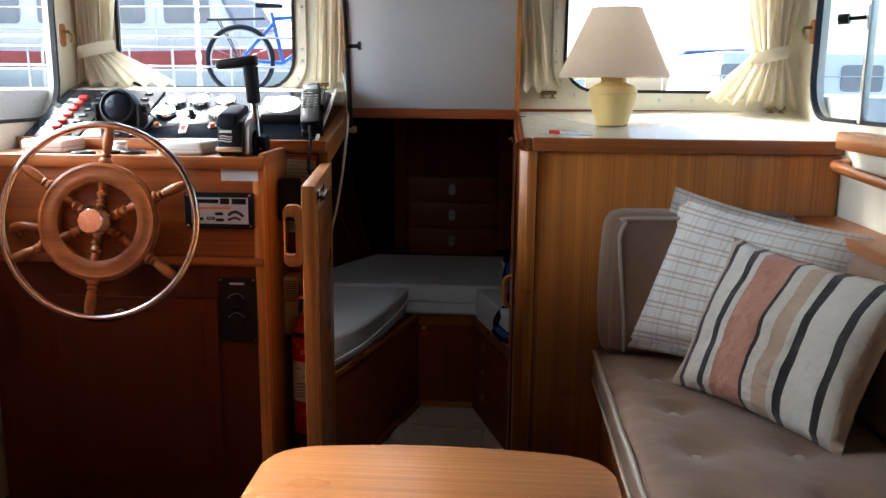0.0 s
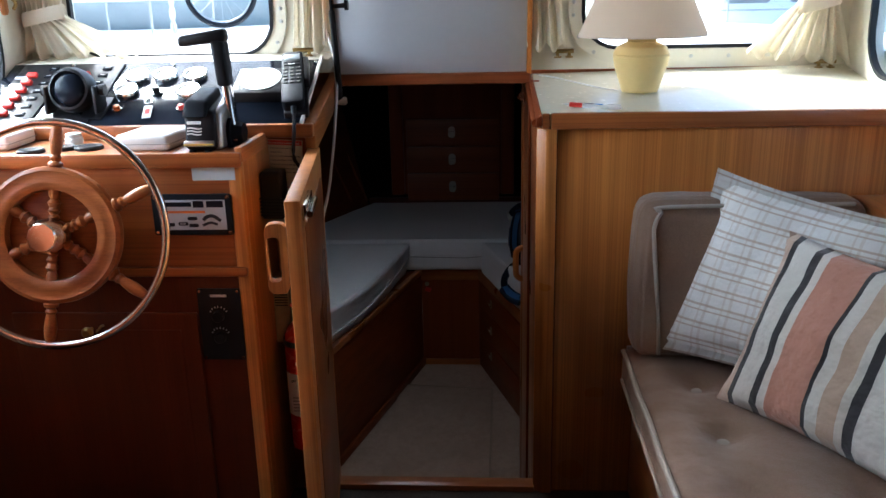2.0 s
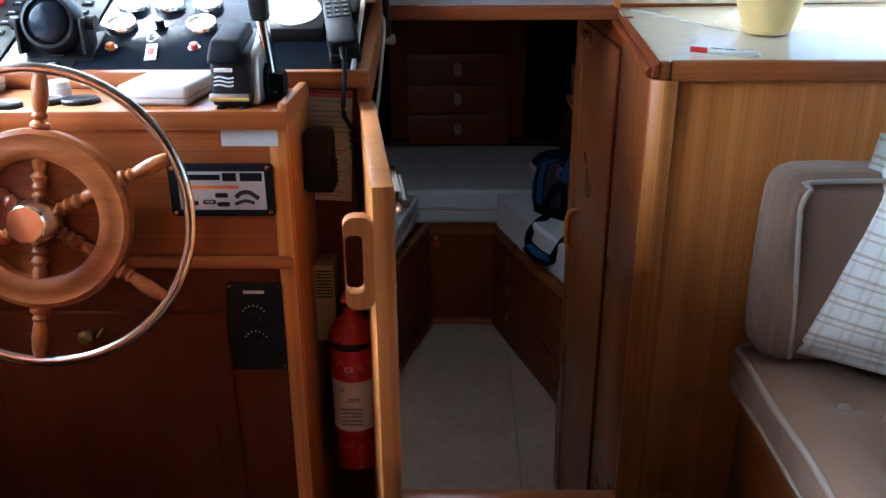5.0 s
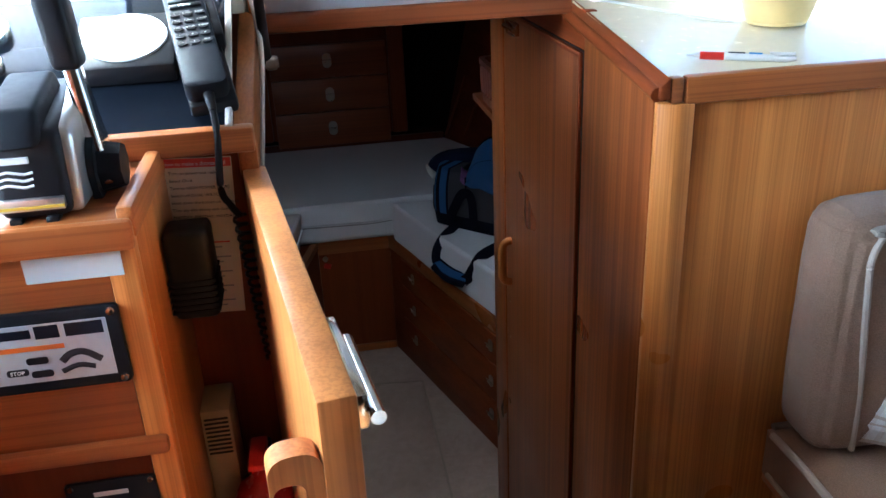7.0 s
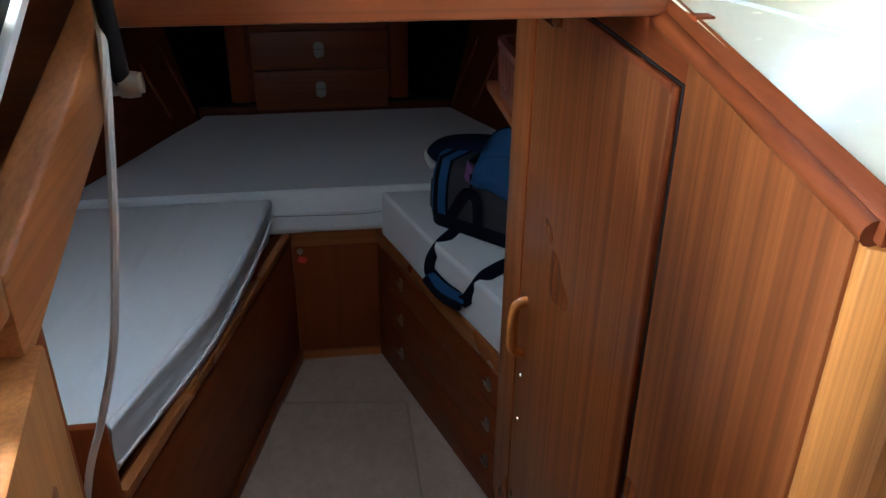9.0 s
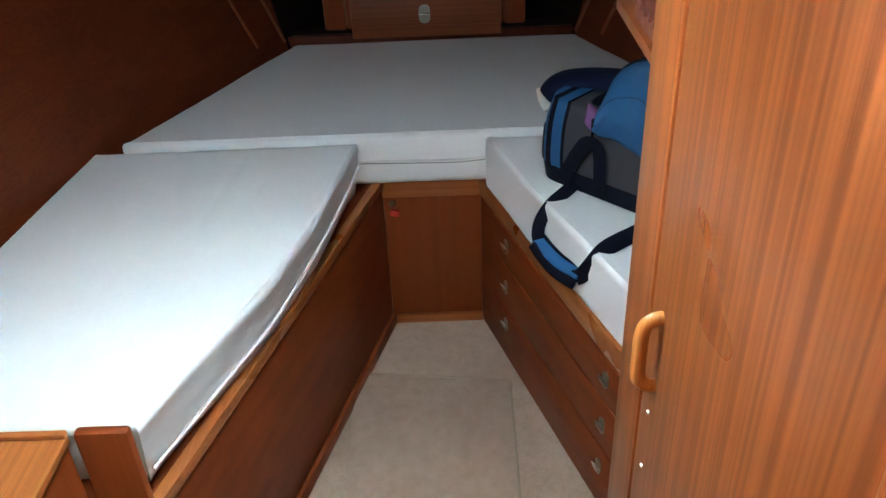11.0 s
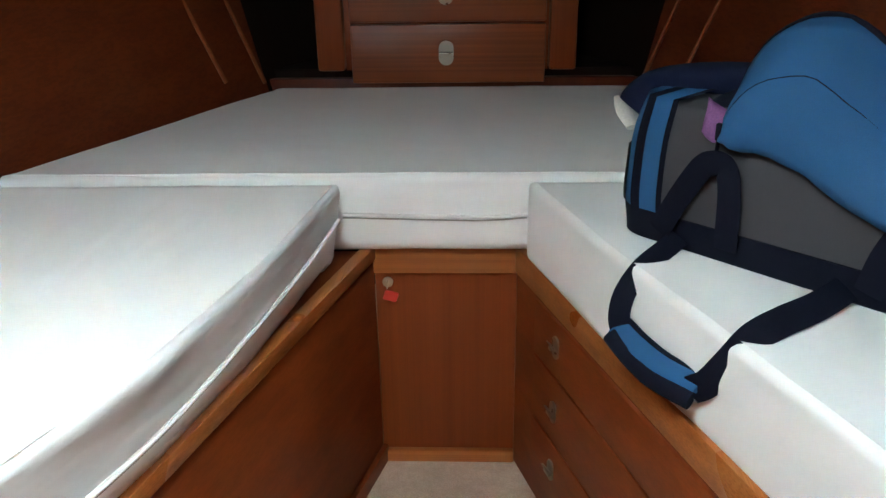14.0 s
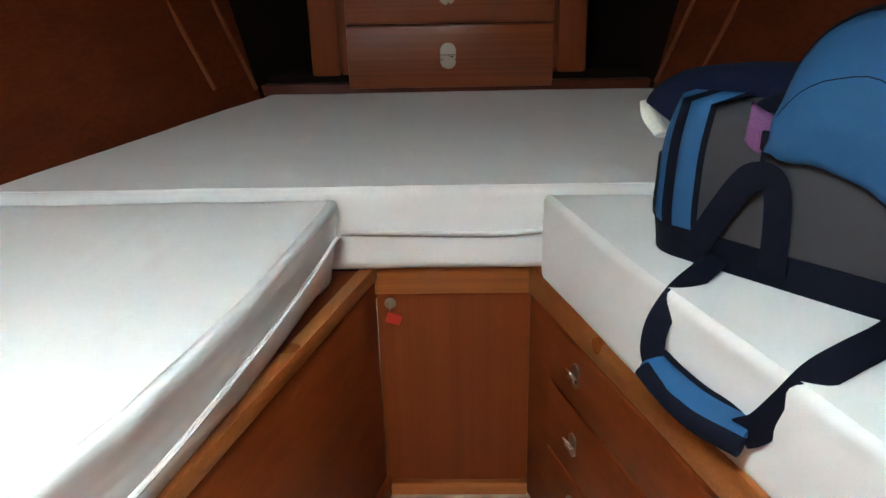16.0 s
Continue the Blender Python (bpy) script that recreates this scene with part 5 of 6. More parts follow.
lab = part("label", curved_label(0.0481, -150, -30, 0.285, 0.4), PAPER, ext, "white printed label")
text_part("2009", 0.013, pose(-0.375, 2.1855, 0.355, 90), INK, lab)
text_part("SPF", 0.01, pose(-0.392, 2.189, 0.378, 90), INK, lab)
for k in range(5):
    part("text_line", box(-0.39, -0.345, 2.1852, 2.1862, 0.3 + 0.009 * k, 0.304 + 0.009 * k, 0), GREY_INK, lab)
text_part("CE", 0.016, pose(-0.378, 2.1855, 0.425, 90), LIGHT_PRINT, ext)
part("strap", curved_label(0.0482, -215, 35, 0.47, 0.485), BLACK_PLASTIC, ext)

# entrance door, swung open into the saloon
door = thing("cabin_door", (-0.305, 2.33, 0.02), "honey teak cabin door standing open, with a wooden pull", "door")
DM = pose(-0.343, 2.333, 0.0, 0, 0, -90 + 7.9)
leaf = part("leaf", move(box(0.0, 0.565, 0.0, 0.03, 0.025, 0.942, 0.003), DM), DOOR_WOOD, door, "worn varnished teak")
part("panel", move(box(0.06, 0.51, 0.028, 0.032, 0.08, 0.88, 0.002), DM), SAPELE_Z, leaf)
part("pull", move(sheet_with_holes(rr(0.0, 0.04, 0.0, 0.135, 0.015), [rr(0.014, 0.038, 0.024, 0.11, 0.009)], 0.022), DM @ pose(0.55, -0.0, 0.765, 90, 0, -90) @ pose(0, 0, -0.013)), DOOR_WOOD, door, "looped wooden pull")
lt = part("latch", move(box(0.42, 0.55, 0.03, 0.04, 0.9, 0.93, 0.002), DM), CHROME, door, "chrome barrel bolt")
part("bolt", rod(DM @ Vector((0.44, 0.045, 0.915)), DM @ Vector((0.56, 0.045, 0.915)), 0.006), CHROME, lt)
for z in (0.2, 0.8):
    part("hinge", rod((-0.318, 2.329, z), (-0.318, 2.329, z + 0.07), 0.006), BRASS, door)

pen = thing("pen", (0.345, 2.375, 1.03), "white promotional ballpoint pen with a red end", "pen")
NM = pose(0.28, 2.379, 1.033, 0, 1.8, -24) @ pose(0, 0, 0, 0, 90, 0)
part("barrel", lathe([(0.0045, 0.02), (0.0052, 0.03), (0.0055, 0.07), (0.0052, 0.135), (0.003, 0.145)], NM, 14), WHITE_PLASTIC, pen)
part("tip", lathe([(0.0008, 0.0), (0.0025, 0.008), (0.0042, 0.018), (0.0045, 0.022)], NM, 12), WHITE_PLASTIC, pen)
part("band", lathe([(0.0056, 0.018), (0.0056, 0.05)], NM, 14), RED_PLASTIC, pen, "red band")
part("logo_bar", move(box(0.0555, 0.0775, -0.002, 0.002, 0.0045, 0.0062, 0), pose(0.28, 2.379, 1.033, 0, 1.8, -24)), INK, pen)
part("logo_bar", move(box(0.083, 0.1, -0.0025, 0.002, 0.0045, 0.0062, 0), pose(0.28, 2.379, 1.033, 0, 1.8, -24)), BLUE_INK, pen)
part("clip", move(box(0.11, 0.143, -0.0015, 0.0015, 0.005, 0.0085, 0.0005), pose(0.28, 2.379, 1.033, 0, 1.8, -24)), WHITE_PLASTIC, pen)

# ================= forward cabin furniture =================
AL, BL = Vector((-0.631, 3.36, 0)), Vector((-0.285, 4.625, 0))
AR, BR = Vector((0.484, 3.24, 0)), Vector((0.027, 4.625, 0))


def board(a, b, z0, z1, t0, t1, s0=0.0, s1=1.0, bv=0.003):
    """A plank along the line a-b; t0..t1 is its depth to the outboard side."""
    d = (b - a).normalized()
    out = Vector((-d.y, d.x, 0)) if a.x < 0 else Vector((d.y, -d.x, 0))
    p, q = a.lerp(b, s0), a.lerp(b, s1)
    ring = [p + out * t0, q + out * t0, q + out * t1, p + out * t1]
    return hexa([(v.x, v.y, z0) for v in ring], [(v.x, v.y, z1) for v in ring], bv)


bp = thing("berth_base_port", (-0.5, 4.0, -0.7), "mahogany bunk front along the cabin floor", "bunk base")
bp.name = "bunk_base"
part("front", board(AL, BL, -0.7, -0.16, 0.0, 0.02), MAHOG_Y, bp)
part("cap_rail", board(AL, BL, -0.165, -0.133, -0.006, 0.022), TEAK_Y, bp, "lighter teak cap rail")
part("kick_board", board(AL, BL, -0.7, -0.655, -0.014, 0.0), MAHOG_Y, bp)
part("deck", slab([(-0.66, 3.38), (-0.3, 4.62), (-1.08, 4.62), (-1.3, 3.38)], -0.165, -0.145, 0), MAHOG_Y, bp)
part("end_board", box(-0.735, -0.636, 3.34, 3.364, -0.7, 0.066, 0.008), MAHOG_Z, bp, "rounded end board")

bs = thing("bunk_base", (0.3, 4.0, -0.7), "mahogany bunk front with three drawers and nickel latches", "bunk base")
part("front", board(AR, BR, -0.7, -0.16, 0.002, 0.02), MAHOG_Y, bs)
part("cap_rail", board(AR, BR, -0.195, -0.133, -0.004, 0.022), TEAK_Y, bs, "lighter teak cap rail")
part("deck", slab([(0.49, 3.25), (0.04, 4.62), (0.8, 4.62), (1.06, 3.25)], -0.165, -0.145, 0), MAHOG_Y, bs)
part("end_slot", board(AR, BR, -0.68, -0.2, -0.003, 0.004, 0.25, 0.272), INK, bs, "dark slot beside the drawers")


def push_latch(m, parent):
    """A nickel press latch: rounded backplate, half of it tipped out as a pull."""
    p = part("latch", move(rounded(-0.013, 0.013, -0.024, 0.024, 0.012, 0.004), m), NICKEL, parent, "nickel press latch")
    part("flap", move(rounded(-0.0125, 0.0125, 0.0, 0.023, 0.011, 0.003), m @ pose(0, -0.001, 0.004, 38)), NICKEL, p)
    part("lip", move(box(-0.013, 0.013, -0.008, 0.0, 0.0, 0.012, 0.001), m), NICKEL, p)


dR = (BR - AR).normalized()
inR = Vector((-dR.y, dR.x, 0))
if inR.x > 0:
    inR = -inR
RIGHT = Matrix(((-dR.x, 0, inR.x, 0), (-dR.y, 0, inR.y, 0), (0, 1, 0, 0), (0, 0, 0, 1)))
LEN = (BR - AR).length
for z0, z1, hz in ((-0.325, -0.203, -0.255), (-0.482, -0.33, -0.405), (-0.64, -0.487, -0.55)):
    dr = part("drawer", board(AR, BR, z0, z1, -0.006, 0.004, 0.278, 0.915), MAHOG_Y, bs, "mahogany drawer front")
    for frac in (0.4, 0.835):
        c = AR.lerp(BR, frac) + inR * 0.006
        push_latch(Matrix.Translation((c.x, c.y, hz)) @ RIGHT, dr)

fd = thing("foot_locker", (-0.13, 4.63, -0.7), "mahogany locker front between the bunks with a keyed lock", "locker")
part("door", box(-0.285, 0.03, 4.628, 4.648, -0.68, -0.2, 0.002), MAHOG_Z, fd)
part("top_rail", box(-0.287, 0.031, 4.618, 4.65, -0.198, -0.133, 0.003), TEAK_X, fd, "lighter teak top rail")
part("kick_board", box(-0.29, 0.03, 4.612, 4.63, -0.7, -0.668, 0.003), TEAK_X, fd, "pale kick board")
lk = part("lock", lathe([(0.012, 0), (0.012, 0.004), (0.009, 0.006), (0.002, 0.0065)], pose(-0.257, 4.628, -0.222, 90), 18), NICKEL, fd, "round nickel lock")
part("key", box(-0.2585, -0.2555, 4.606, 4.622, -0.23, -0.214, 0.001), NICKEL, lk)
part("key_tag", move(box(-0.016, 0.016, -0.004, 0.004, -0.012, 0.012, 0.004), pose(-0.25, 4.612, -0.25, 0, 20, 10)), RED_PLASTIC, lk, "red plastic key tag")

bd = thing("bow_drawers", (-0.14, 5.49, 0.05), "stack of three mahogany drawers with oval nickel latches", "drawers")
part("carcass", box(-0.45, 0.156, 5.472, 5.8, 0.086, 0.57, 0), MAHOG_Z, bd)
for z0, z1 in ((0.05, 0.222), (0.228, 0.392), (0.398, 0.562)):
    d = part("drawer", box(-0.43, 0.146, 5.45, 5.472, z0, z1, 0.004), MAHOG_X, bd)
    pm = pose(-0.147, 5.45, (z0 + z1) / 2 + 0.003, 90)
    p = part("latch", move(rounded(-0.022, 0.022, -0.036, 0.036, 0.0215, 0.004), pm), NICKEL, d, "oval nickel latch")
    part("lip", move(box(-0.021, 0.021, -0.006, 0.0, 0.003, 0.008, 0.001), pm), NICKEL, p)
    part("groove", move(box(-0.021, 0.021, 0.002, 0.004, 0.0035, 0.0045, 0), pm), INK, p)


def mattress(name, inner, outer, z0, z1, label, seams, cloth_mat=SHEET, ridges=(), slack=0.004, tuck=0.0):
    """Foam in a fitted cover: soft rolled edges, pulled creases down the sides, ridges of loose cloth on top.
    inner and outer are the two long edges, from aft to forward."""
    nu, nv = 56, 72

    def edge(pts, v):
        y = pts[0][1] + (pts[-1][1] - pts[0][1]) * v
        for (ax, ay), (bx, by) in zip(pts, pts[1:]):
            if y <= by + 1e-9:
                return Vector((ax + (bx - ax) * (y - ay) / (by - ay), y, 0))
        return Vector((*pts[-1], 0))

    def top_z(x, y):
        z = z1 + 0.0035 * noise.noise(Vector((x * 3, y * 3, 1))) + 0.0012 * noise.noise(Vector((x * 14, y * 14, 4)))
        for (ax, ay), (bx, by), h, w in ridges:
            d = Vector((bx - ax, by - ay))
            s = ((x - ax) * d.x + (y - ay) * d.y) / d.length_squared
            if -0.1 < s < 1.1:
                off = abs((x - ax) * d.y - (y - ay) * d.x) / d.length
                z += h * math.exp(-(off / w) ** 2) * max(0.0, math.sin(math.pi * (s + 0.1) / 1.2))
        return z

    bm = bmesh.new()
    grid = []
    for j in range(nv + 1):
        a, b = edge(inner, j / nv), edge(outer, j / nv)
        grid.append([a.lerp(b, i / nu) for i in range(nu + 1)])
    loop = [grid[0][i] for i in range(nu)] + [grid[j][nu] for j in range(nv)] + [grid[nv][nu - i] for i in range(nu)] + [grid[nv - j][0] for j in range(nv)]
    mid = sum(loop, Vector()) / len(loop)
    n = len(loop)
    normals = []
    for k in range(n):
        t = (loop[(k + 3) % n] - loop[k - 3]).normalized()
        o = Vector((t.y, -t.x, 0))
        normals.append(o if o.dot(loop[k] - mid) > 0 else -o)
    top = [[bm.verts.new((mid + (p - mid) * 0.975).to_tuple()) for p in row] for row in grid]
    for row in top:
        for v in row:
            v.co.z = top_z(v.co.x, v.co.y)
    for j in range(nv):
        for i in range(nu):
            bm.faces.new((top[j][i], top[j][i + 1], top[j + 1][i + 1], top[j + 1][i]))
    rim = [top[0][i] for i in range(nu)] + [top[j][nu] for j in range(nv)] + [top[nv][nu - i] for i in range(nu)] + [top[nv - j][0] for j in range(nv)]
    deep = z1 - z0
    profile = [(-0.011, 0.002), (-0.005, 0.006), (-0.001, 0.013)] + [(0.0, 0.02 + (deep - 0.04) * k / 12) for k in range(13)] + [(-0.004, deep - 0.008), (-0.014, deep)]
    last = rim
    for off, down in profile:
        ring = []
        for k in range(n):
            p, o = loop[k], normals[k]
            along = p.x * -o.y + p.y * o.x
            f = min(1.0, down / 0.03) * min(1.0, max(0.0, (deep - down) / 0.03))
            pull = slack * f * (noise.noise(Vector((along * 2.2, down * 26 + along * 1.5, p.x))) + 0.5 * noise.noise(Vector((along * 6, down * 55, 7)))) + 0.004 * noise.noise(Vector((along * 4, 3, 3)))
            q = p + o * (off + pull - tuck * down / deep)
            ring.append(bm.verts.new((q.x, q.y, z1 - down + (top_z(q.x, q.y) - z1) * (1 - f))))
        for k in range(n):
            bm.faces.new((last[k], last[(k + 1) % n], ring[(k + 1) % n], ring[k]))
        last = ring
    bm.faces.new(last)
    t = thing(name, (mid.x, mid.y, z0), label, "mattress", "berth mattresses")
    cover = part("cover", bm, cloth_mat, t, "white fitted cover", 60)
    for pts in seams:
        line = smooth_path([Vector(p) for p in pts], 8)
        part("piping", tube([p + Vector((0.002, -0.003, 0.008)) for p in line], 0.0042, 6, 0), SHEET, cover, "white piped flap")
        part("zip", tube(line, 0.0017, 6, 0), GREY_INK, cover, "dark zip")
    return t


mattress("mattress", [(-0.64, 3.385), (-0.556, 3.6), (-0.464, 3.86), (-0.395, 4.15), (-0.335, 4.545)], [(-1.255, 3.385), (-1.13, 4.545)], -0.14, 0.036, "white covered bunk mattress wedged along the hull",
         [[(-0.648, 3.41, -0.104), (-0.569, 3.6, -0.09), (-0.477, 3.865, -0.084), (-0.407, 4.155, -0.067), (-0.369, 4.367, -0.058), (-0.343, 4.537, -0.047)]], SHEET_LOOSE,
         [((-0.71, 4.03), (-0.655, 4.5), 0.004, 0.012), ((-0.62, 4.1), (-0.565, 4.38), 0.0035, 0.011), ((-0.9, 3.6), (-0.82, 4.0), 0.003, 0.014), ((-0.74, 3.5), (-0.66, 3.8), 0.003, 0.012)], 0.0045, 0.03)
mattress("mattress", [(-1.06, 4.582), (-0.66, 5.445)], [(0.83, 4.582), (0.435, 5.445)], -0.13, 0.042, "wide white covered mattress across the bow",
         [[(-0.34, 4.576, -0.05), (-0.2, 4.575, -0.053), (-0.05, 4.575, -0.056), (0.045, 4.576, -0.05)]], SHEET,
         [((0.144, 4.61), (0.13, 4.74), 0.005, 0.01), ((0.22, 4.6), (0.19, 4.74), 0.006, 0.012), ((0.27, 4.59), (0.235, 4.72), 0.006, 0.011), ((0.3, 4.62), (0.31, 4.8), 0.005, 0.012)])
mattress("mattress", [(0.492, 3.26), (0.333, 3.72), (0.252, 3.95), (0.155, 4.2), (0.045, 4.555)], [(1.03, 3.26), (0.87, 4.555)], -0.143, 0.037, "white covered bunk mattress with a holdall on it", [], SHEET,
         [((0.4, 3.66), (0.46, 3.72), 0.003, 0.012)], 0.0025)

# locker top beside the entrance
lck = thing("side_locker", (-0.95, 2.85, -0.7), "waist-high teak topped locker beside the bunk", "locker")
part("body", box(-1.3, -0.744, 2.378, 3.335, -0.7, 0.05, 0.002), MAHOG_Z, lck)
part("top", box(-1.3, -0.738, 2.378, 3.338, 0.05, 0.068, 0.003), TEAK_Y, lck, "teak veneered top")
part("fiddle", box(-1.3, -0.738, 3.326, 3.34, 0.068, 0.08, 0.003), TEAK_X, lck, "raised teak fiddle")

# carpet mat
rug = thing("carpet_mat", (-0.14, 3.6, -0.7), "loose beige carpet mat with bound edges on the cabin floor", "mat")
part("carpet_top", slab([(-0.392, 4.32), (-0.375, 4.345), (0.1, 4.285), (0.092, 3.6), (0.085, 2.75), (-0.375, 2.75), (-0.383, 3.6)], -0.699, -0.688, 0.004), CARPET_BEIGE, rug)
part("binding", tube([(-0.38, 4.338, -0.69), (-0.15, 4.312, -0.689), (0.1, 4.283, -0.69), (0.092, 3.6, -0.69), (0.086, 2.78, -0.69)], 0.005, 6, 0), plain("carpet_binding", (0.38, 0.29, 0.21), 0.9), rug, "stitched edge")

# holdall: local x along, y to the back, z up
HB = pose(0.168, 4.288, 0.038, 0, 0, -45)
bag = thing("holdall", HB @ Vector((0.3, 0.13, 0.0)), "blue and grey nylon holdall, half open, on the bunk", "bag")
BAGL, BAGD, BAGH = 0.66, 0.27, 0.235


def bag_shell(x0, x1, z_lo, z_hi, grow=0.0, n=26, rows=12):
    """A band of the bag's soft barrel-shaped body, between two heights."""
    bm = bmesh.new()
    ring_pts = []
    for r in range(rows + 1):
        z = z_lo + (z_hi - z_lo) * r / rows
        f = z / BAGH
        belly = 0.92 + 0.12 * math.sin(math.pi * min(1, f)) - 0.2 * max(0, f - 0.6) ** 1.5
        ring = []
        corners = rr(x0 - grow, x1 + grow, -grow, BAGD + grow, 0.055, 7)
        for x, y in corners:
            cx, cy = BAGL / 2, BAGD / 2
            px, py = cx + (x - cx) * (0.985 - 0.05 * f * f), cy + (y - cy) * belly
            wv = 0.006 * noise.noise(Vector((px * 9, py * 9, z * 11)))
            ring.append(bm.verts.new((px + wv, py + wv, z + 0.004 * noise.noise(Vector((px * 6, 2, py * 6))) * f)))
        ring_pts.append(ring)
    for a, b in zip(ring_pts, ring_pts[1:]):
        m = len(a)
        for i in range(m):
            bm.faces.new((a[i], a[(i + 1) % m], b[(i + 1) % m], b[i]))
    bm.faces.new(ring_pts[0][::-1])
    bm.faces.new(ring_pts[-1])
    return bm


part("body", move(bag_shell(0, BAGL, 0.04, BAGH * 0.97), HB), BAG_GREY, bag, "grey nylon body", 70)
part("base", move(bag_shell(0, BAGL, 0.0, 0.055, 0.004, 26, 4), HB), BAG_NAVY, bag, "navy base", 70)


def end_panel(x0, x1, grow, z0, z1):
    bm = bag_shell(0, BAGL, z0, z1, grow)
    bmesh.ops.bisect_plane(bm, geom=bm.verts[:] + bm.edges[:] + bm.faces[:], plane_co=(x1, 0, 0), plane_no=(1, 0, 0), clear_outer=True)
    bmesh.ops.bisect_plane(bm, geom=bm.verts[:] + bm.edges[:] + bm.faces[:], plane_co=(x0, 0, 0), plane_no=(-1, 0, 0), clear_outer=True)
    return bm


part("end_panel", move(end_panel(-0.1, 0.095, 0.003, 0.05, BAGH), HB), BAG_BLUE, bag, "blue end panel", 70)
part("end_stripe", move(end_panel(0.04, 0.058, 0.006, 0.05, BAGH + 0.001), HB), BAG_NAVY, bag, "navy stripe", 70)
part("end_stripe", move(end_panel(0.088, 0.098, 0.005, 0.05, BAGH + 0.001), HB), BAG_NAVY, bag, "navy stripe", 70)
part("mesh_pocket", move(end_panel(-0.1, 0.02, 0.006, 0.06, 0.15), HB), plain("black_mesh", (0.02, 0.02, 0.02), 0.8, grain=500, bump=0.8), bag, "black mesh pocket", 70)
part("end_panel", move(end_panel(BAGL - 0.095, BAGL + 0.1, 0.003, 0.05, BAGH), HB), BAG_BLUE, bag, "blue end panel", 70)
# the opened top flap rolled forward over the body
UP = smooth_path([(0.185, 0.05, 0.2), (0.18, 0.055, 0.27), (0.215, 0.06, 0.335), (0.28, 0.065, 0.37), (0.345, 0.07, 0.35), (0.42, 0.08, 0.275), (0.5, 0.09, 0.205), (0.57, 0.095, 0.175), (0.65, 0.1, 0.165)], 4)
LOW = smooth_path([(0.19, 0.0, 0.195), (0.215, -0.006, 0.187), (0.25, -0.01, 0.188), (0.31, -0.014, 0.175), (0.37, -0.016, 0.15), (0.45, -0.018, 0.118), (0.54, -0.016, 0.095), (0.65, -0.01, 0.09)], 4)
flap = bmesh.new()
rows_f = []
for i, (p, q) in enumerate(zip(UP, LOW)):
    row = []
    for j in range(15):
        v = j / 14
        w = p.lerp(q, v) - Vector((0, 1, 0)) * 0.035 * math.sin(math.pi * v) ** 0.8
        w += Vector((0, 1, 0.3)) * (0.013 * noise.noise(Vector((i * 0.22, v * 4, 2))) + 0.005 * noise.noise(Vector((i * 0.6, v * 9, 5))))
        row.append(flap.verts.new(w))
    rows_f.append(row)
for a, b in zip(rows_f, rows_f[1:]):
    for j in range(14):
        flap.faces.new((a[j], b[j], b[j + 1], a[j + 1]))
seam_rows = [[v.co.copy() for v in row] for row in rows_f]
fl = part("flap", move(flap, HB), BAG_BLUE, bag, "blue flap folded open", 80)
sm = fl.modifiers.new("thickness", "SOLIDIFY")
sm.thickness, sm.offset = 0.008, 0.0
for lane in (5,):
    part("seam", tube([HB @ (row[lane] + Vector((0, -0.005, 0))) for row in seam_rows[3:]], 0.0008, 6, 0), BAG_NAVY, bag, "stitched seam")
part("zip", tube([HB @ (p + Vector((0, 0.004, 0.002))) for p in UP], 0.006, 8, 0), BAG_NAVY, bag, "black open zip")
part("flap_back", move(hexa([(0.2, 0.07, 0.2), (0.62, 0.09, 0.17), (0.62, 0.2, 0.18), (0.2, 0.2, 0.2)], [(0.23, 0.07, 0.3), (0.5, 0.1, 0.2), (0.5, 0.19, 0.2), (0.23, 0.17, 0.28)], 0.03, 3), HB), BAG_NAVY, bag, "navy lining showing behind")
part("lining", move(hexa([(0.1, 0.03, 0.2), (0.6, 0.03, 0.2), (0.6, 0.25, 0.2), (0.1, 0.25, 0.2)], [(0.13, 0.07, 0.245), (0.57, 0.07, 0.25), (0.57, 0.22, 0.26), (0.13, 0.22, 0.25)], 0.02, 3), HB), BAG_NAVY, bag)
part("zip_pull", join(move(box(-0.005, 0.005, -0.004, 0.004, -0.014, 0.012, 0.002), HB @ pose(0.178, 0.0, 0.205)), rod(HB @ Vector((0.178, 0, 0.19)), HB @ Vector((0.183, -0.012, 0.175)), 0.003)), BAG_NAVY, bag)


def webbing(pts, w=0.019, up=(0, 0, 1)):
    return tube(pts, 0.01, 8, 8, (w, 0.0018), up)


FACE = (-0.2, -0.85, 0.5)
part("carry_handle", webbing([HB @ Vector(p) for p in ((0.1, -0.012, 0.03), (0.13, -0.016, 0.09), (0.165, -0.02, 0.148), (0.187, -0.022, 0.163), (0.206, -0.02, 0.158), (0.214, -0.016, 0.12), (0.216, -0.012, 0.03))], 0.019, HB.to_3x3() @ Vector((0, 1, 0))), BAG_NAVY, bag, "navy webbing handle")
part("carry_handle", webbing([HB @ Vector(p) for p in ((0.425, -0.012, 0.03), (0.44, -0.016, 0.09), (0.465, -0.02, 0.14), (0.5, -0.022, 0.15), (0.53, -0.018, 0.13), (0.54, -0.014, 0.03))], 0.019, HB.to_3x3() @ Vector((0, 1, 0))), BAG_NAVY, bag)
part("shoulder_strap", webbing([(0.285, 4.225, 0.08), (0.262, 4.2, 0.06), (0.23, 4.17, 0.048), (0.195, 4.145, 0.03), (0.168, 4.128, -0.005), (0.16, 4.118, -0.04), (0.166, 4.112, -0.068)], 0.017, FACE), BAG_NAVY, bag, "navy webbing strap")
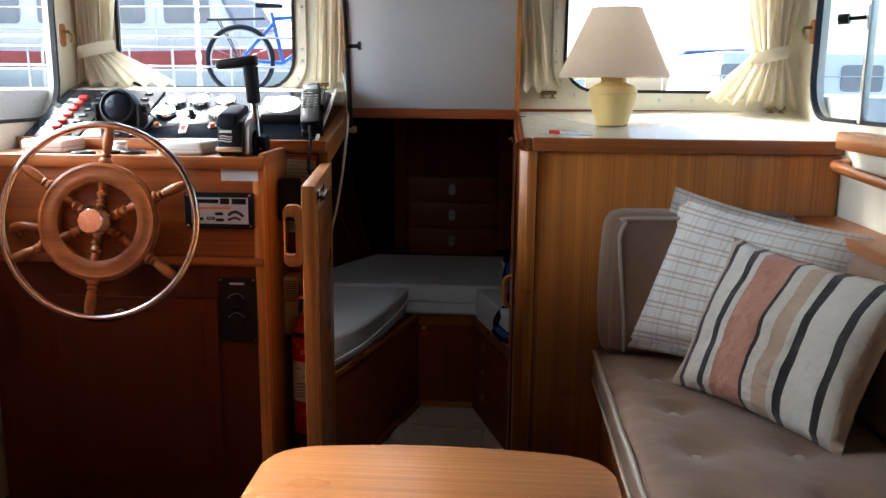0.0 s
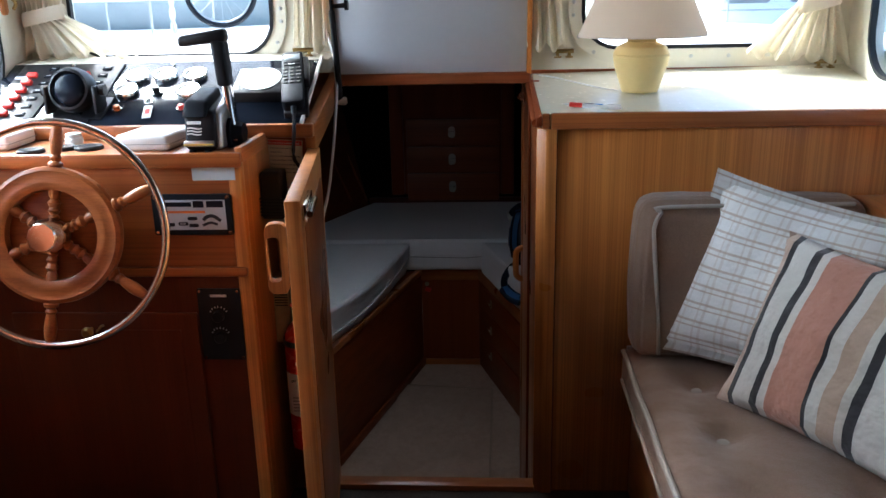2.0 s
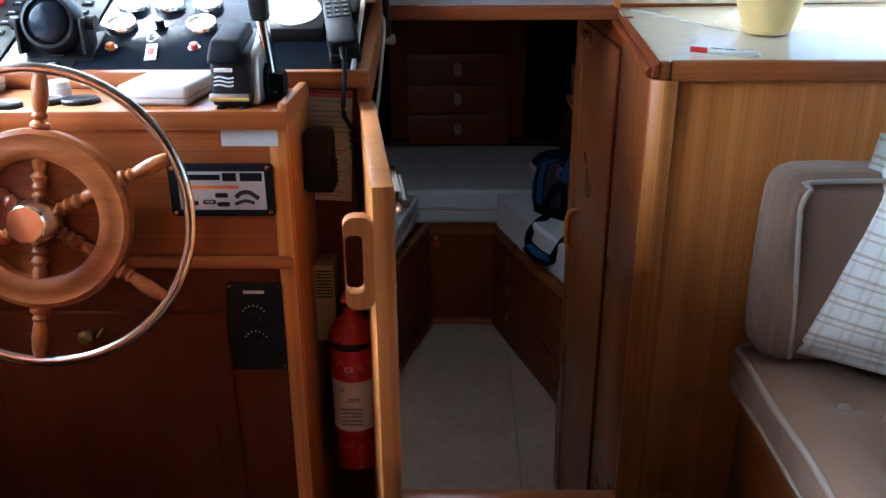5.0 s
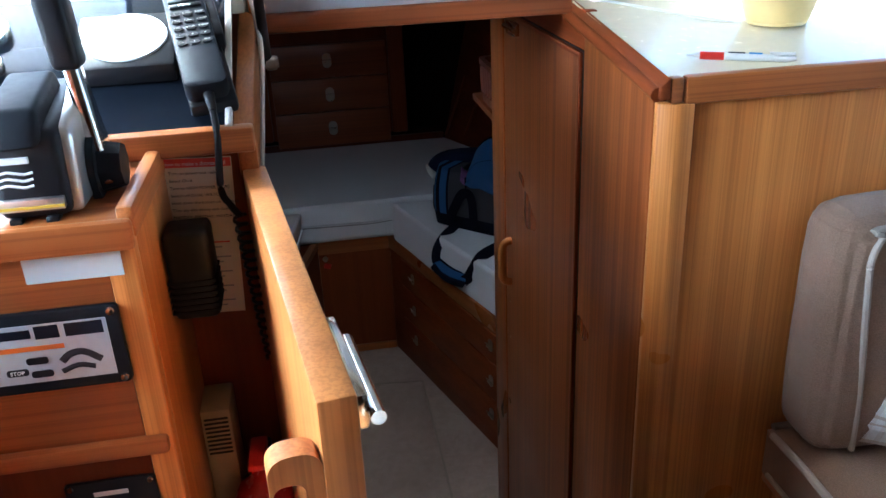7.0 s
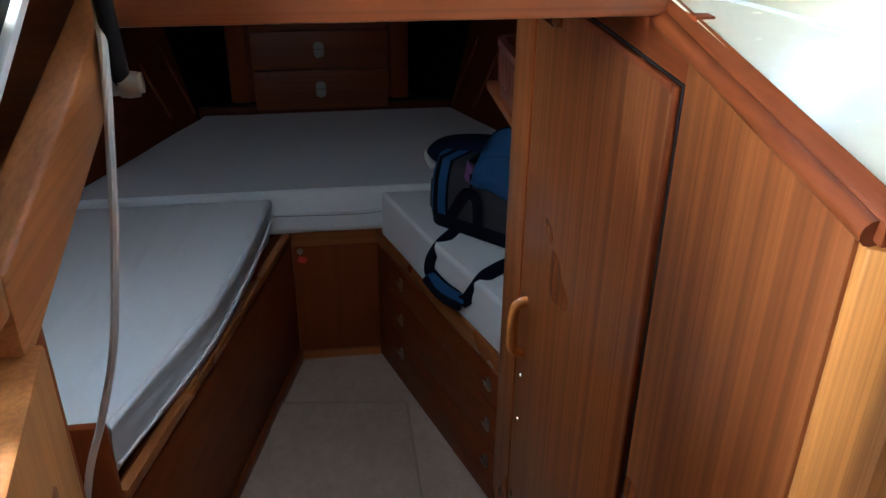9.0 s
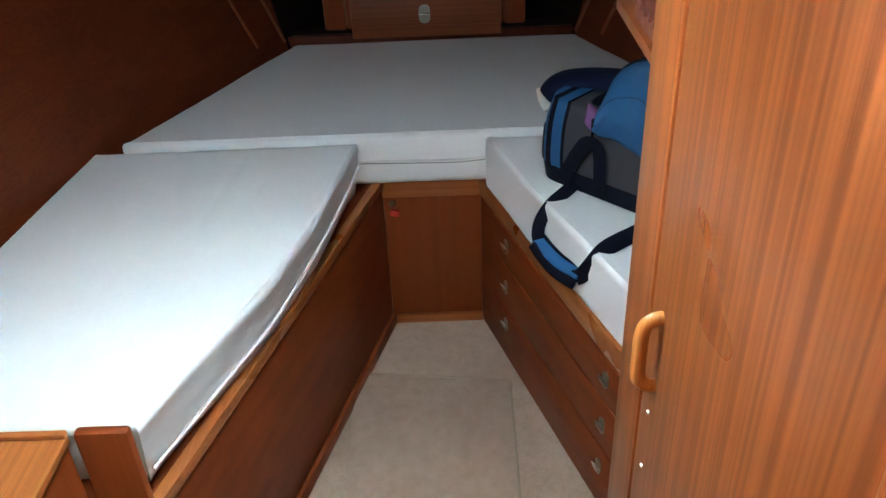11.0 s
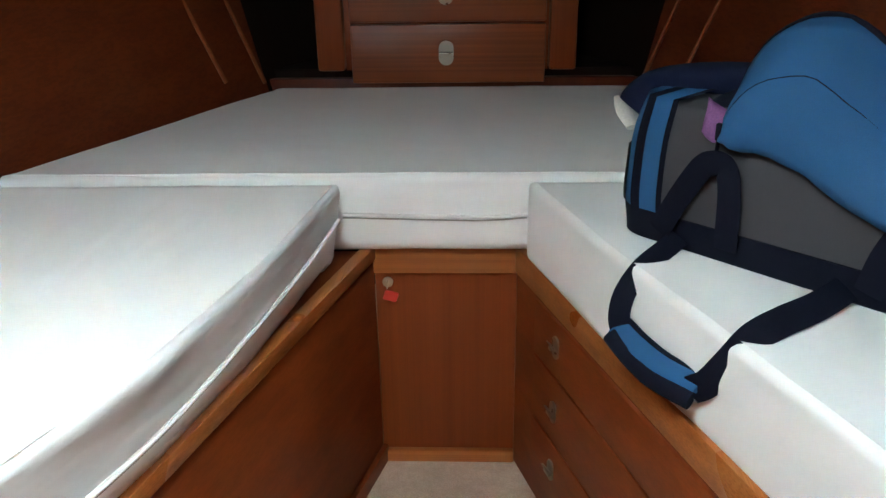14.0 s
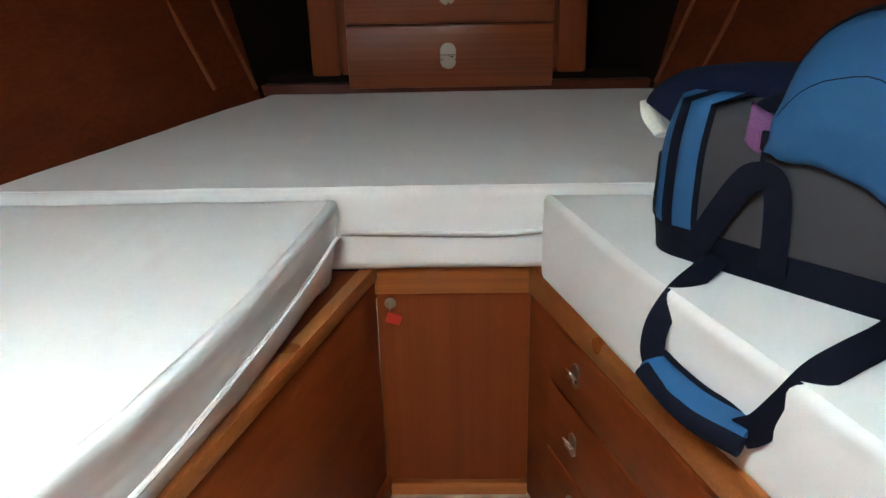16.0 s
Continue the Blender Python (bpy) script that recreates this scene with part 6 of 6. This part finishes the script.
part("shoulder_strap", webbing([(0.236, 3.96, -0.072), (0.25, 3.935, -0.045), (0.268, 3.915, 0.0), (0.29, 3.905, 0.042), (0.33, 3.922, 0.056), (0.39, 3.965, 0.056), (0.45, 4.015, 0.06), (0.5, 4.05, 0.085)], 0.02, FACE), BAG_NAVY, bag)
pad = part("strap_pad", tube([(0.16, 4.118, -0.058), (0.178, 4.073, -0.064), (0.205, 4.015, -0.066), (0.245, 3.95, -0.06)], 0.02, 10, 6, (0.019, 0.005), (-0.3, -0.5, 1)), BAG_BLUE, bag, "blue padded strap sleeve")
part("pad_edge", tube([(0.146, 4.108, -0.066), (0.164, 4.062, -0.076), (0.19, 4.0, -0.08), (0.23, 3.935, -0.074)], 0.007, 8, 6, (0.013, 0.006), FACE), BAG_NAVY, pad)
part("pad_edge", tube([(0.176, 4.122, -0.05), (0.194, 4.078, -0.056), (0.22, 4.022, -0.058), (0.257, 3.96, -0.05)], 0.004, 8, 6, (0.006, 0.004), FACE), BAG_NAVY, pad)
jmp = thing("jumper", (0.35, 4.38, 0.2), "navy knitted jumper spilling out of the holdall", "jumper")
part("sleeve", tube([(0.212, 4.39, 0.222), (0.24, 4.39, 0.255), (0.295, 4.37, 0.272), (0.39, 4.33, 0.28), (0.51, 4.26, 0.28), (0.62, 4.15, 0.27)], 0.035, 12, 6, (0.05, 0.032)), NAVY_KNIT, jmp, "", 80)
trim_bm = tube([(0.209, 4.36, 0.198), (0.197, 4.39, 0.215), (0.195, 4.41, 0.24)], 0.01, 8, 6, (0.016, 0.006))
part("cuff", trim_bm, ROPE, jmp, "white scalloped lace cuff", 80)
solo("fleece_glove", cushion((0.277, 4.2, 0.225), (0.31, 4.165, 0.205), (0.32, 4.17, 0.265), (0.285, 4.205, 0.285), 0.035, 10, 0.4, 4), PURPLE_KNIT, "purple fleece poking out of the holdall", "garment", angle=80)

# towel over the bunk rail and a basket on the shelf
towel = tube([(0.38, 3.6, -0.1), (0.364, 3.6, -0.104), (0.352, 3.6, -0.118), (0.346, 3.6, -0.14), (0.347, 3.602, -0.17), (0.348, 3.605, -0.215)], 0.02, 12, 6, (0.019, 0.01), (0, 1, 0))
for v in towel.verts:
    v.co += Vector([0.006 * noise.noise(v.co * 40 + Vector((k * 5, 0, 0))) for k in range(3)])
solo("towel", towel, PINK_TERRY, "bunched pink terry towel on the bunk rail", "towel", angle=80)
shelf = setting("cabin_shelf", box(0.24, 1.15, 3.39, 3.72, 0.66, 0.68, 0.003), MAHOG_X, "mahogany shelf behind the wardrobe", "shelf")
bsk = thing("basket", (0.37, 3.5, 0.68), "brown pierced plastic basket on the cabin shelf", "basket")
BRN = plain("brown_plastic", (0.12, 0.035, 0.022), 0.35)
part("floor", box(0.25, 0.5, 3.4, 3.6, 0.682, 0.69, 0.002), BRN, bsk)
part("rim", sheet_with_holes(rr(0.235, 0.515, 3.385, 3.615, 0.03), [rr(0.25, 0.5, 3.4, 3.6, 0.02)], 0.015, pose(0, 0, 0.795)), BRN, bsk)
part("lower_band", sheet_with_holes(rr(0.243, 0.507, 3.393, 3.607, 0.025), [rr(0.25, 0.5, 3.4, 3.6, 0.02)], 0.03, pose(0, 0, 0.69)), BRN, bsk)
for k in range(9):
    x = 0.255 + 0.03 * k
    for y in (3.394, 3.606):
        part("bar", rod((x, y, 0.715), (x + 0.012, y, 0.8), 0.005, None, 8), BRN, bsk)
for k in range(7):
    y = 3.41 + 0.03 * k
    part("bar", rod((0.243, y, 0.715), (0.243, y + 0.012, 0.8), 0.005, None, 8), BRN, bsk)

# ================= window dressing =================


def curtain(top, z_top, tie, z_tie, low, z_low, label, y=2.69, folds=7, depth=0.018):
    """A gathered curtain: each level is a left and right x; the tie draws it in."""
    c = thing("curtain", ((top[0] + top[1]) / 2, y, min(z_low)), label, "curtain", "windscreen curtains")
    bm = bmesh.new()
    nx, nz = 70, 34
    rows = []
    for j in range(nz + 1):
        v = j / nz
        z_mid = z_top + (min(z_low) - z_top) * v
        row = []
        for i in range(nx + 1):
            u = i / nx
            zl = z_low[0] + (z_low[1] - z_low[0]) * u + 0.012 * math.sin(u * folds * 5.2)
            vt = (z_top - z_tie) / (z_top - zl)
            z = z_top + (zl - z_top) * v
            if v < vt:
                s = (v / vt) ** 2.2
                a, b = top[0] + (tie[0] - top[0]) * s, top[1] + (tie[1] - top[1]) * s
            else:
                s = ((v - vt) / (1 - vt)) ** 0.85
                a, b = tie[0] + (low[0] - tie[0]) * s, tie[1] + (low[1] - tie[1]) * s
            pinch = min(1.0, 0.35 + abs(v - vt) * 2.4)
            yy = y + depth * pinch * (math.sin(2 * math.pi * folds * u + 0.7 * math.sin(5 * v)) + 0.35 * math.sin(2 * math.pi * folds * 2.3 * u + v * 4))
            row.append(bm.verts.new((a + (b - a) * u, yy - 0.02 * max(0, v - vt), z)))
        rows.append(row)
    for a, b in zip(rows, rows[1:]):
        for i in range(nx):
            bm.faces.new((a[i], a[i + 1], b[i + 1], b[i]))
    ob = part("drape", bm, CURTAIN, c, "", 80)
    so = ob.modifiers.new("thickness", "SOLIDIFY")
    so.thickness = 0.002
    if tie[1] - tie[0] < abs(top[1] - top[0]):
        m, r = (tie[0] + tie[1]) / 2, (tie[1] - tie[0]) / 2 + 0.006
        part("tie_back", tube([(m + r * math.cos(a), y + 0.026 * math.sin(a), z_tie + 0.012 * math.cos(a)) for a in [k * math.pi / 8 for k in range(16)]], 0.01, 8, 2, (0.003, 0.019), (0, 0.01, 1), True), CURTAIN, c, "cream tie-back band")
    return c


curtain((0.84, 1.075), 1.78, (0.925, 1.02), 1.255, (0.79, 1.062), (1.122, 1.1), "cream gathered curtain tied back beside the windscreen", 2.675)
curtain((-1.21, -1.06), 1.78, (-1.2, -1.09), 1.26, (-1.205, -0.87), (1.15, 1.15), "cream gathered curtain tied back beside the helm", 2.685)
curtain((0.2, 0.27), 1.78, (0.2, 0.262), 1.5, (0.205, 0.31), (1.15, 1.145), "narrow cream curtain hanging beside the hatch lid", 2.695, 3, 0.01)
curtain((-0.42, -0.33), 1.78, (-0.42, -0.34), 1.5, (-0.44, -0.345), (1.155, 1.155), "narrow cream curtain hanging beside the hatch lid", 2.695, 3, 0.01)


def rod_bracket(x, y, z):
    b = thing("curtain_bracket", (x, y, z), "small tarnished brass curtain rod bracket", "bracket", "curtain brackets")
    part("foot", lathe([(0.011, 0.0), (0.011, 0.004), (0.005, 0.006), (0.005, 0.016)], pose(x, y, z), 12), BRASS, b)
    part("foot", lathe([(0.011, 0.0), (0.011, 0.004), (0.005, 0.006), (0.005, 0.016)], pose(x + 0.032, y, z), 12), BRASS, b)
    part("rod", rod((x - 0.012, y, z + 0.018), (x + 0.044, y, z + 0.018), 0.006), BRASS, b)


for x, y, z in ((0.29, 2.706, 1.119), (0.992, 2.69, 1.08), (-0.427, 2.66, 1.138)):
    rod_bracket(x, y, z)


def wall_catch(m, label):
    w = thing("window_catch", m.translation, label, "catch", "window catches")
    part("backplate", move(rounded(-0.018, 0.018, -0.035, 0.035, 0.014, 0.01, Matrix(), 0.003), m), TEAK_Z, w, "shaped wooden plate")
    part("hook", tube([m @ Vector(p) for p in ((0, 0.012, 0.01), (0, 0.01, 0.03), (0.01, -0.005, 0.036), (0.014, -0.02, 0.026))], 0.005, 8), BRASS, w, "brass hook")


wall_catch(RW @ pose(-2.6, 1.32, 0.002), "wooden plate with a brass hook on the side wall")
wall_catch(LW @ pose(2.6, 1.3, 0.002), "wooden plate with a brass hook by the helm")
sk = thing("sash_catch", RW @ Vector((-2.2, 1.33, 0.02)), "black knob on a metal sliding window catch", "catch")
part("plate", move(box(-0.012, 0.012, -0.03, 0.03, 0.0, 0.006, 0.002), RW @ pose(-2.2, 1.33, 0.02)), ALU, sk)
part("knob", join(rod(RW @ Vector((-2.2, 1.33, 0.022)), RW @ Vector((-2.23, 1.328, 0.06)), 0.005), rod(RW @ Vector((-2.225, 1.328, 0.055)), RW @ Vector((-2.24, 1.327, 0.075)), 0.013)), BLACK_PLASTIC, sk)

# ================= outside: own foredeck and the marina =================
setting("foredeck", sheet_with_holes([(-1.75, 2.78), (1.5, 2.78), (1.4, 4.2), (0.5, 6.3), (-0.76, 6.3), (-1.66, 4.2)], [HATCH], 0.025, pose(0, 0, 1.11)), GEL_WHITE, "white foredeck of the boat", "deck")
for x0, x1 in ((-1.78, -1.246), (1.108, 1.52)):
    setting("side_deck", box(x0, x1, 2.3, 2.779, 0.94, 1.134, 0.003), GEL_WHITE, "white side deck of the boat", "deck")
setting("water", box(-400, 400, -400, 400, -1.3, -0.75, 0), HARBOUR, "grey-green harbour water", "water")


def hull_mesh(L, B, z0, z1, flare=0.25, n=18):
    bm = bmesh.new()
    secs = []
    for i in range(n + 1):
        u = i / n
        w = B / 2 * (1 - max(0, (u - 0.45) / 0.55) ** 2.2)
        sheer = 0.18 * (2 * u - 0.8) ** 2
        secs.append([bm.verts.new((L * (u - 0.5) + 0.25 * k * u, s * max(0.02, w) * (1 - flare * (1 - k)), z0 + (z1 + sheer - z0) * k)) for s, k in ((-1, 1), (-1, 0.5), (-1, 0), (1, 0), (1, 0.5), (1, 1))])
    for a, b in zip(secs, secs[1:]):
        for k in range(6):
            j = (k + 1) % 6
            bm.faces.new((a[k], a[j], b[j], b[k]))
    bm.faces.new(secs[0])
    bm.faces.new(secs[-1][::-1])
    return bm


def motor_boat(x, y, turn, L, B, free, hull, label, band=None, masts=1, canvas=True, cabin=True):
    b = thing("moored_boat", (x, y, -0.75), label, "boat", "moored boats")
    M = pose(x, y, 0, 0, 0, turn)
    part("hull", move(hull_mesh(L, B, -0.9, free), M), hull, b)
    if band:
        part("bulwark", move(hull_mesh(L * 1.01, B * 1.02, free - 0.18, free + 0.03, 0.03), M), band, b)
    if cabin:
        cab = part("cabin", move(hexa([(-L * 0.28, -B * 0.36, free), (L * 0.16, -B * 0.36, free), (L * 0.16, B * 0.36, free), (-L * 0.28, B * 0.36, free)], [(-L * 0.26, -B * 0.32, free + 0.95), (L * 0.1, -B * 0.32, free + 0.95), (L * 0.1, B * 0.32, free + 0.95), (-L * 0.26, B * 0.32, free + 0.95)], 0.05), M), GEL_WHITE, b)
        for s in (-1, 1):
            for k in range(4):
                cx = -L * 0.23 + k * L * 0.1
                part("window", move(rounded(cx - L * 0.035, cx + L * 0.035, free + 0.42, free + 0.78, 0.06, 0.02), M @ pose(0, s * B * 0.345 + (0.0 if s > 0 else 0.02), 0, 90)), DARK_GLASS, cab)
        part("windscreen", move(hexa([(L * 0.135, -B * 0.28, free + 0.42), (L * 0.14, -B * 0.28, free + 0.42), (L * 0.14, B * 0.28, free + 0.42), (L * 0.135, B * 0.28, free + 0.42)], [(L * 0.105, -B * 0.26, free + 0.85), (L * 0.112, -B * 0.26, free + 0.85), (L * 0.112, B * 0.26, free + 0.85), (L * 0.105, B * 0.26, free + 0.85)], 0), M), DARK_GLASS, cab)
    if canvas:
        part("canopy", move(hexa([(-L * 0.46, -B * 0.34, free + 0.25), (-L * 0.28, -B * 0.34, free + 0.25), (-L * 0.28, B * 0.34, free + 0.25), (-L * 0.46, B * 0.34, free + 0.25)], [(-L * 0.43, -B * 0.3, free + 1.35), (-L * 0.27, -B * 0.3, free + 1.4), (-L * 0.27, B * 0.3, free + 1.4), (-L * 0.43, B * 0.3, free + 1.35)], 0.08, 3), M), CANVAS_BLUE, b, "blue canvas canopy")
    for s in (-1, 1):
        for k in range(6):
            px = L * (-0.42 + 0.15 * k)
            part("stanchion", move(rod((px, s * B * 0.4, free), (px, s * B * 0.4, free + 0.62), 0.014, None, 8), M), ALU, b)
        for dz in (0.34, 0.62):
            part("guard_rail", move(rod((-L * 0.42, s * B * 0.4, free + dz), (L * 0.33, s * B * 0.4, free + dz), 0.01, None, 8), M), ALU, b)
    for k in range(masts):
        part("mast", move(rod((-L * 0.05 + k * L * 0.2, 0, free + 0.9), (-L * 0.05 + k * L * 0.2, 0, free + 9.0), 0.06, 0.035, 10), M), GEL_WHITE, b)
        for s in (-1, 1):
            part("stay", move(rod((-L * 0.05 + k * L * 0.2, 0, free + 8.8), (s * L * 0.42, 0, free + 0.1), 0.012, None, 6), M), ALU, b)
    return b


motor_boat(-3.4, 9.3, 4, 8.5, 2.9, 0.98, GEL_WHITE, "white motor boat moored across the bow with a bicycle aboard", None, 0, False, False)
motor_boat(-4.6, 12.2, -3, 9.0, 3.0, 1.52, HULL_GREY, "grey-hulled cruiser with a faded red bulwark and white cabin", HULL_RED, 3, True)
motor_boat(5.2, 13.0, 8, 8.5, 3.0, 0.7, GEL_WHITE, "white cruiser with dark windows and guard rails", None, 2, False)
motor_boat(9.5, 24.0, -6, 10.0, 3.2, 0.8, GEL_WHITE, "white sailing cruiser with two tall masts and blue canopy", None, 2, True)
motor_boat(9.5, 8.5, 78, 8.5, 2.9, 0.5, HULL_GREEN, "green-hulled boat with a white cabin moored alongside", GEL_WHITE, 1, False)
motor_boat(-10.4, 5.6, 96, 8.0, 2.8, 0.6, GEL_WHITE, "white motor boat moored alongside the helm", None, 2, False)
motor_boat(-12.0, 24.0, 20, 9.0, 3.0, 0.8, GEL_WHITE, "white yacht with a tall mast further off", None, 1)

# bicycle on the neighbouring deck
bk0 = thing("bicycle", (-2.0, 8.35, 1.02), "blue bicycle with a rear rack standing on a boat deck", "bicycle")
BM_ = pose(-2.43, 8.3, 1.39, 0, 0, 8)
for wx in (0.0, 1.04):
    wm = BM_ @ pose(wx, 0, 0, 90)
    wh = part("tyre", tube(circle_pts(0.32, 48, wm), 0.024, 10, 0, up=(0, 1, 0), closed=True), RUBBER, bk0, "knobbly black tyre")
    part("rim", tube(circle_pts(0.29, 40, wm), 0.01, 8, 0, up=(0, 1, 0), closed=True), ALU, wh)
    for k in range(16):
        a = 2 * math.pi * k / 16
        part("spoke", rod(wm @ Vector((0, 0, 0)), wm @ Vector((0.285 * math.cos(a), 0.285 * math.sin(a), 0)), 0.0025, None, 5), ALU, wh)
FR = plain("blue_frame_paint", (0.04, 0.16, 0.5), 0.3)
for p, q in (((0, 0, 0), (0.42, 0, -0.03)), ((0, 0, 0), (0.34, 0, 0.36)), ((0.42, 0, -0.03), (0.32, 0, 0.46)), ((0.42, 0, -0.03), (0.88, 0, 0.34)), ((0.34, 0, 0.4), (0.86, 0, 0.44)), ((1.04, 0, 0), (0.85, 0, 0.52))):
    part("frame_tube", rod(BM_ @ Vector(p), BM_ @ Vector(q), 0.018, None, 10), FR, bk0)
part("handlebar", tube([BM_ @ Vector(p) for p in ((0.86, -0.28, 0.6), (0.88, -0.1, 0.6), (0.88, 0.1, 0.6), (0.86, 0.28, 0.6))], 0.014, 8), BLACK_PLASTIC, bk0)
part("saddle", move(hexa([(-0.13, -0.07, 0), (0.13, -0.02, 0), (0.13, 0.02, 0), (-0.13, 0.07, 0)], [(-0.13, -0.06, 0.05), (0.13, -0.015, 0.04), (0.13, 0.015, 0.04), (-0.13, 0.06, 0.05)], 0.015, 3), BM_ @ pose(0.3, 0, 0.5)), BLACK_PLASTIC, bk0)
for s in (-0.07, 0.0, 0.07):
    part("rack_bar", rod(BM_ @ Vector((-0.3, s, 0.38)), BM_ @ Vector((0.25, s, 0.4)), 0.007, None, 6), BLACK_PLASTIC, bk0)
for s in (-0.07, 0.07):
    part("rack_stay", rod(BM_ @ Vector((0, s, 0.0)), BM_ @ Vector((-0.2, s, 0.38)), 0.006, None, 6), BLACK_PLASTIC, bk0)
rp = [(-1.505 + 0.008 * math.sin(k * 0.9), 4.6 + 0.008 * math.cos(k * 0.9), 1.135 + 0.02 * k) for k in range(90)]
solo("mooring_rope", join(tube(rp, 0.009, 8, 2), tube([(x, y, z + 0.01) for (x, y, z) in [(-1.505 - 0.008 * math.sin(k * 0.9), 4.6 - 0.008 * math.cos(k * 0.9), 1.13 + 0.02 * k) for k in range(90)]], 0.009, 8, 2)), ROPE, "thick white twisted rope hanging over the foredeck", "rope", angle=80)
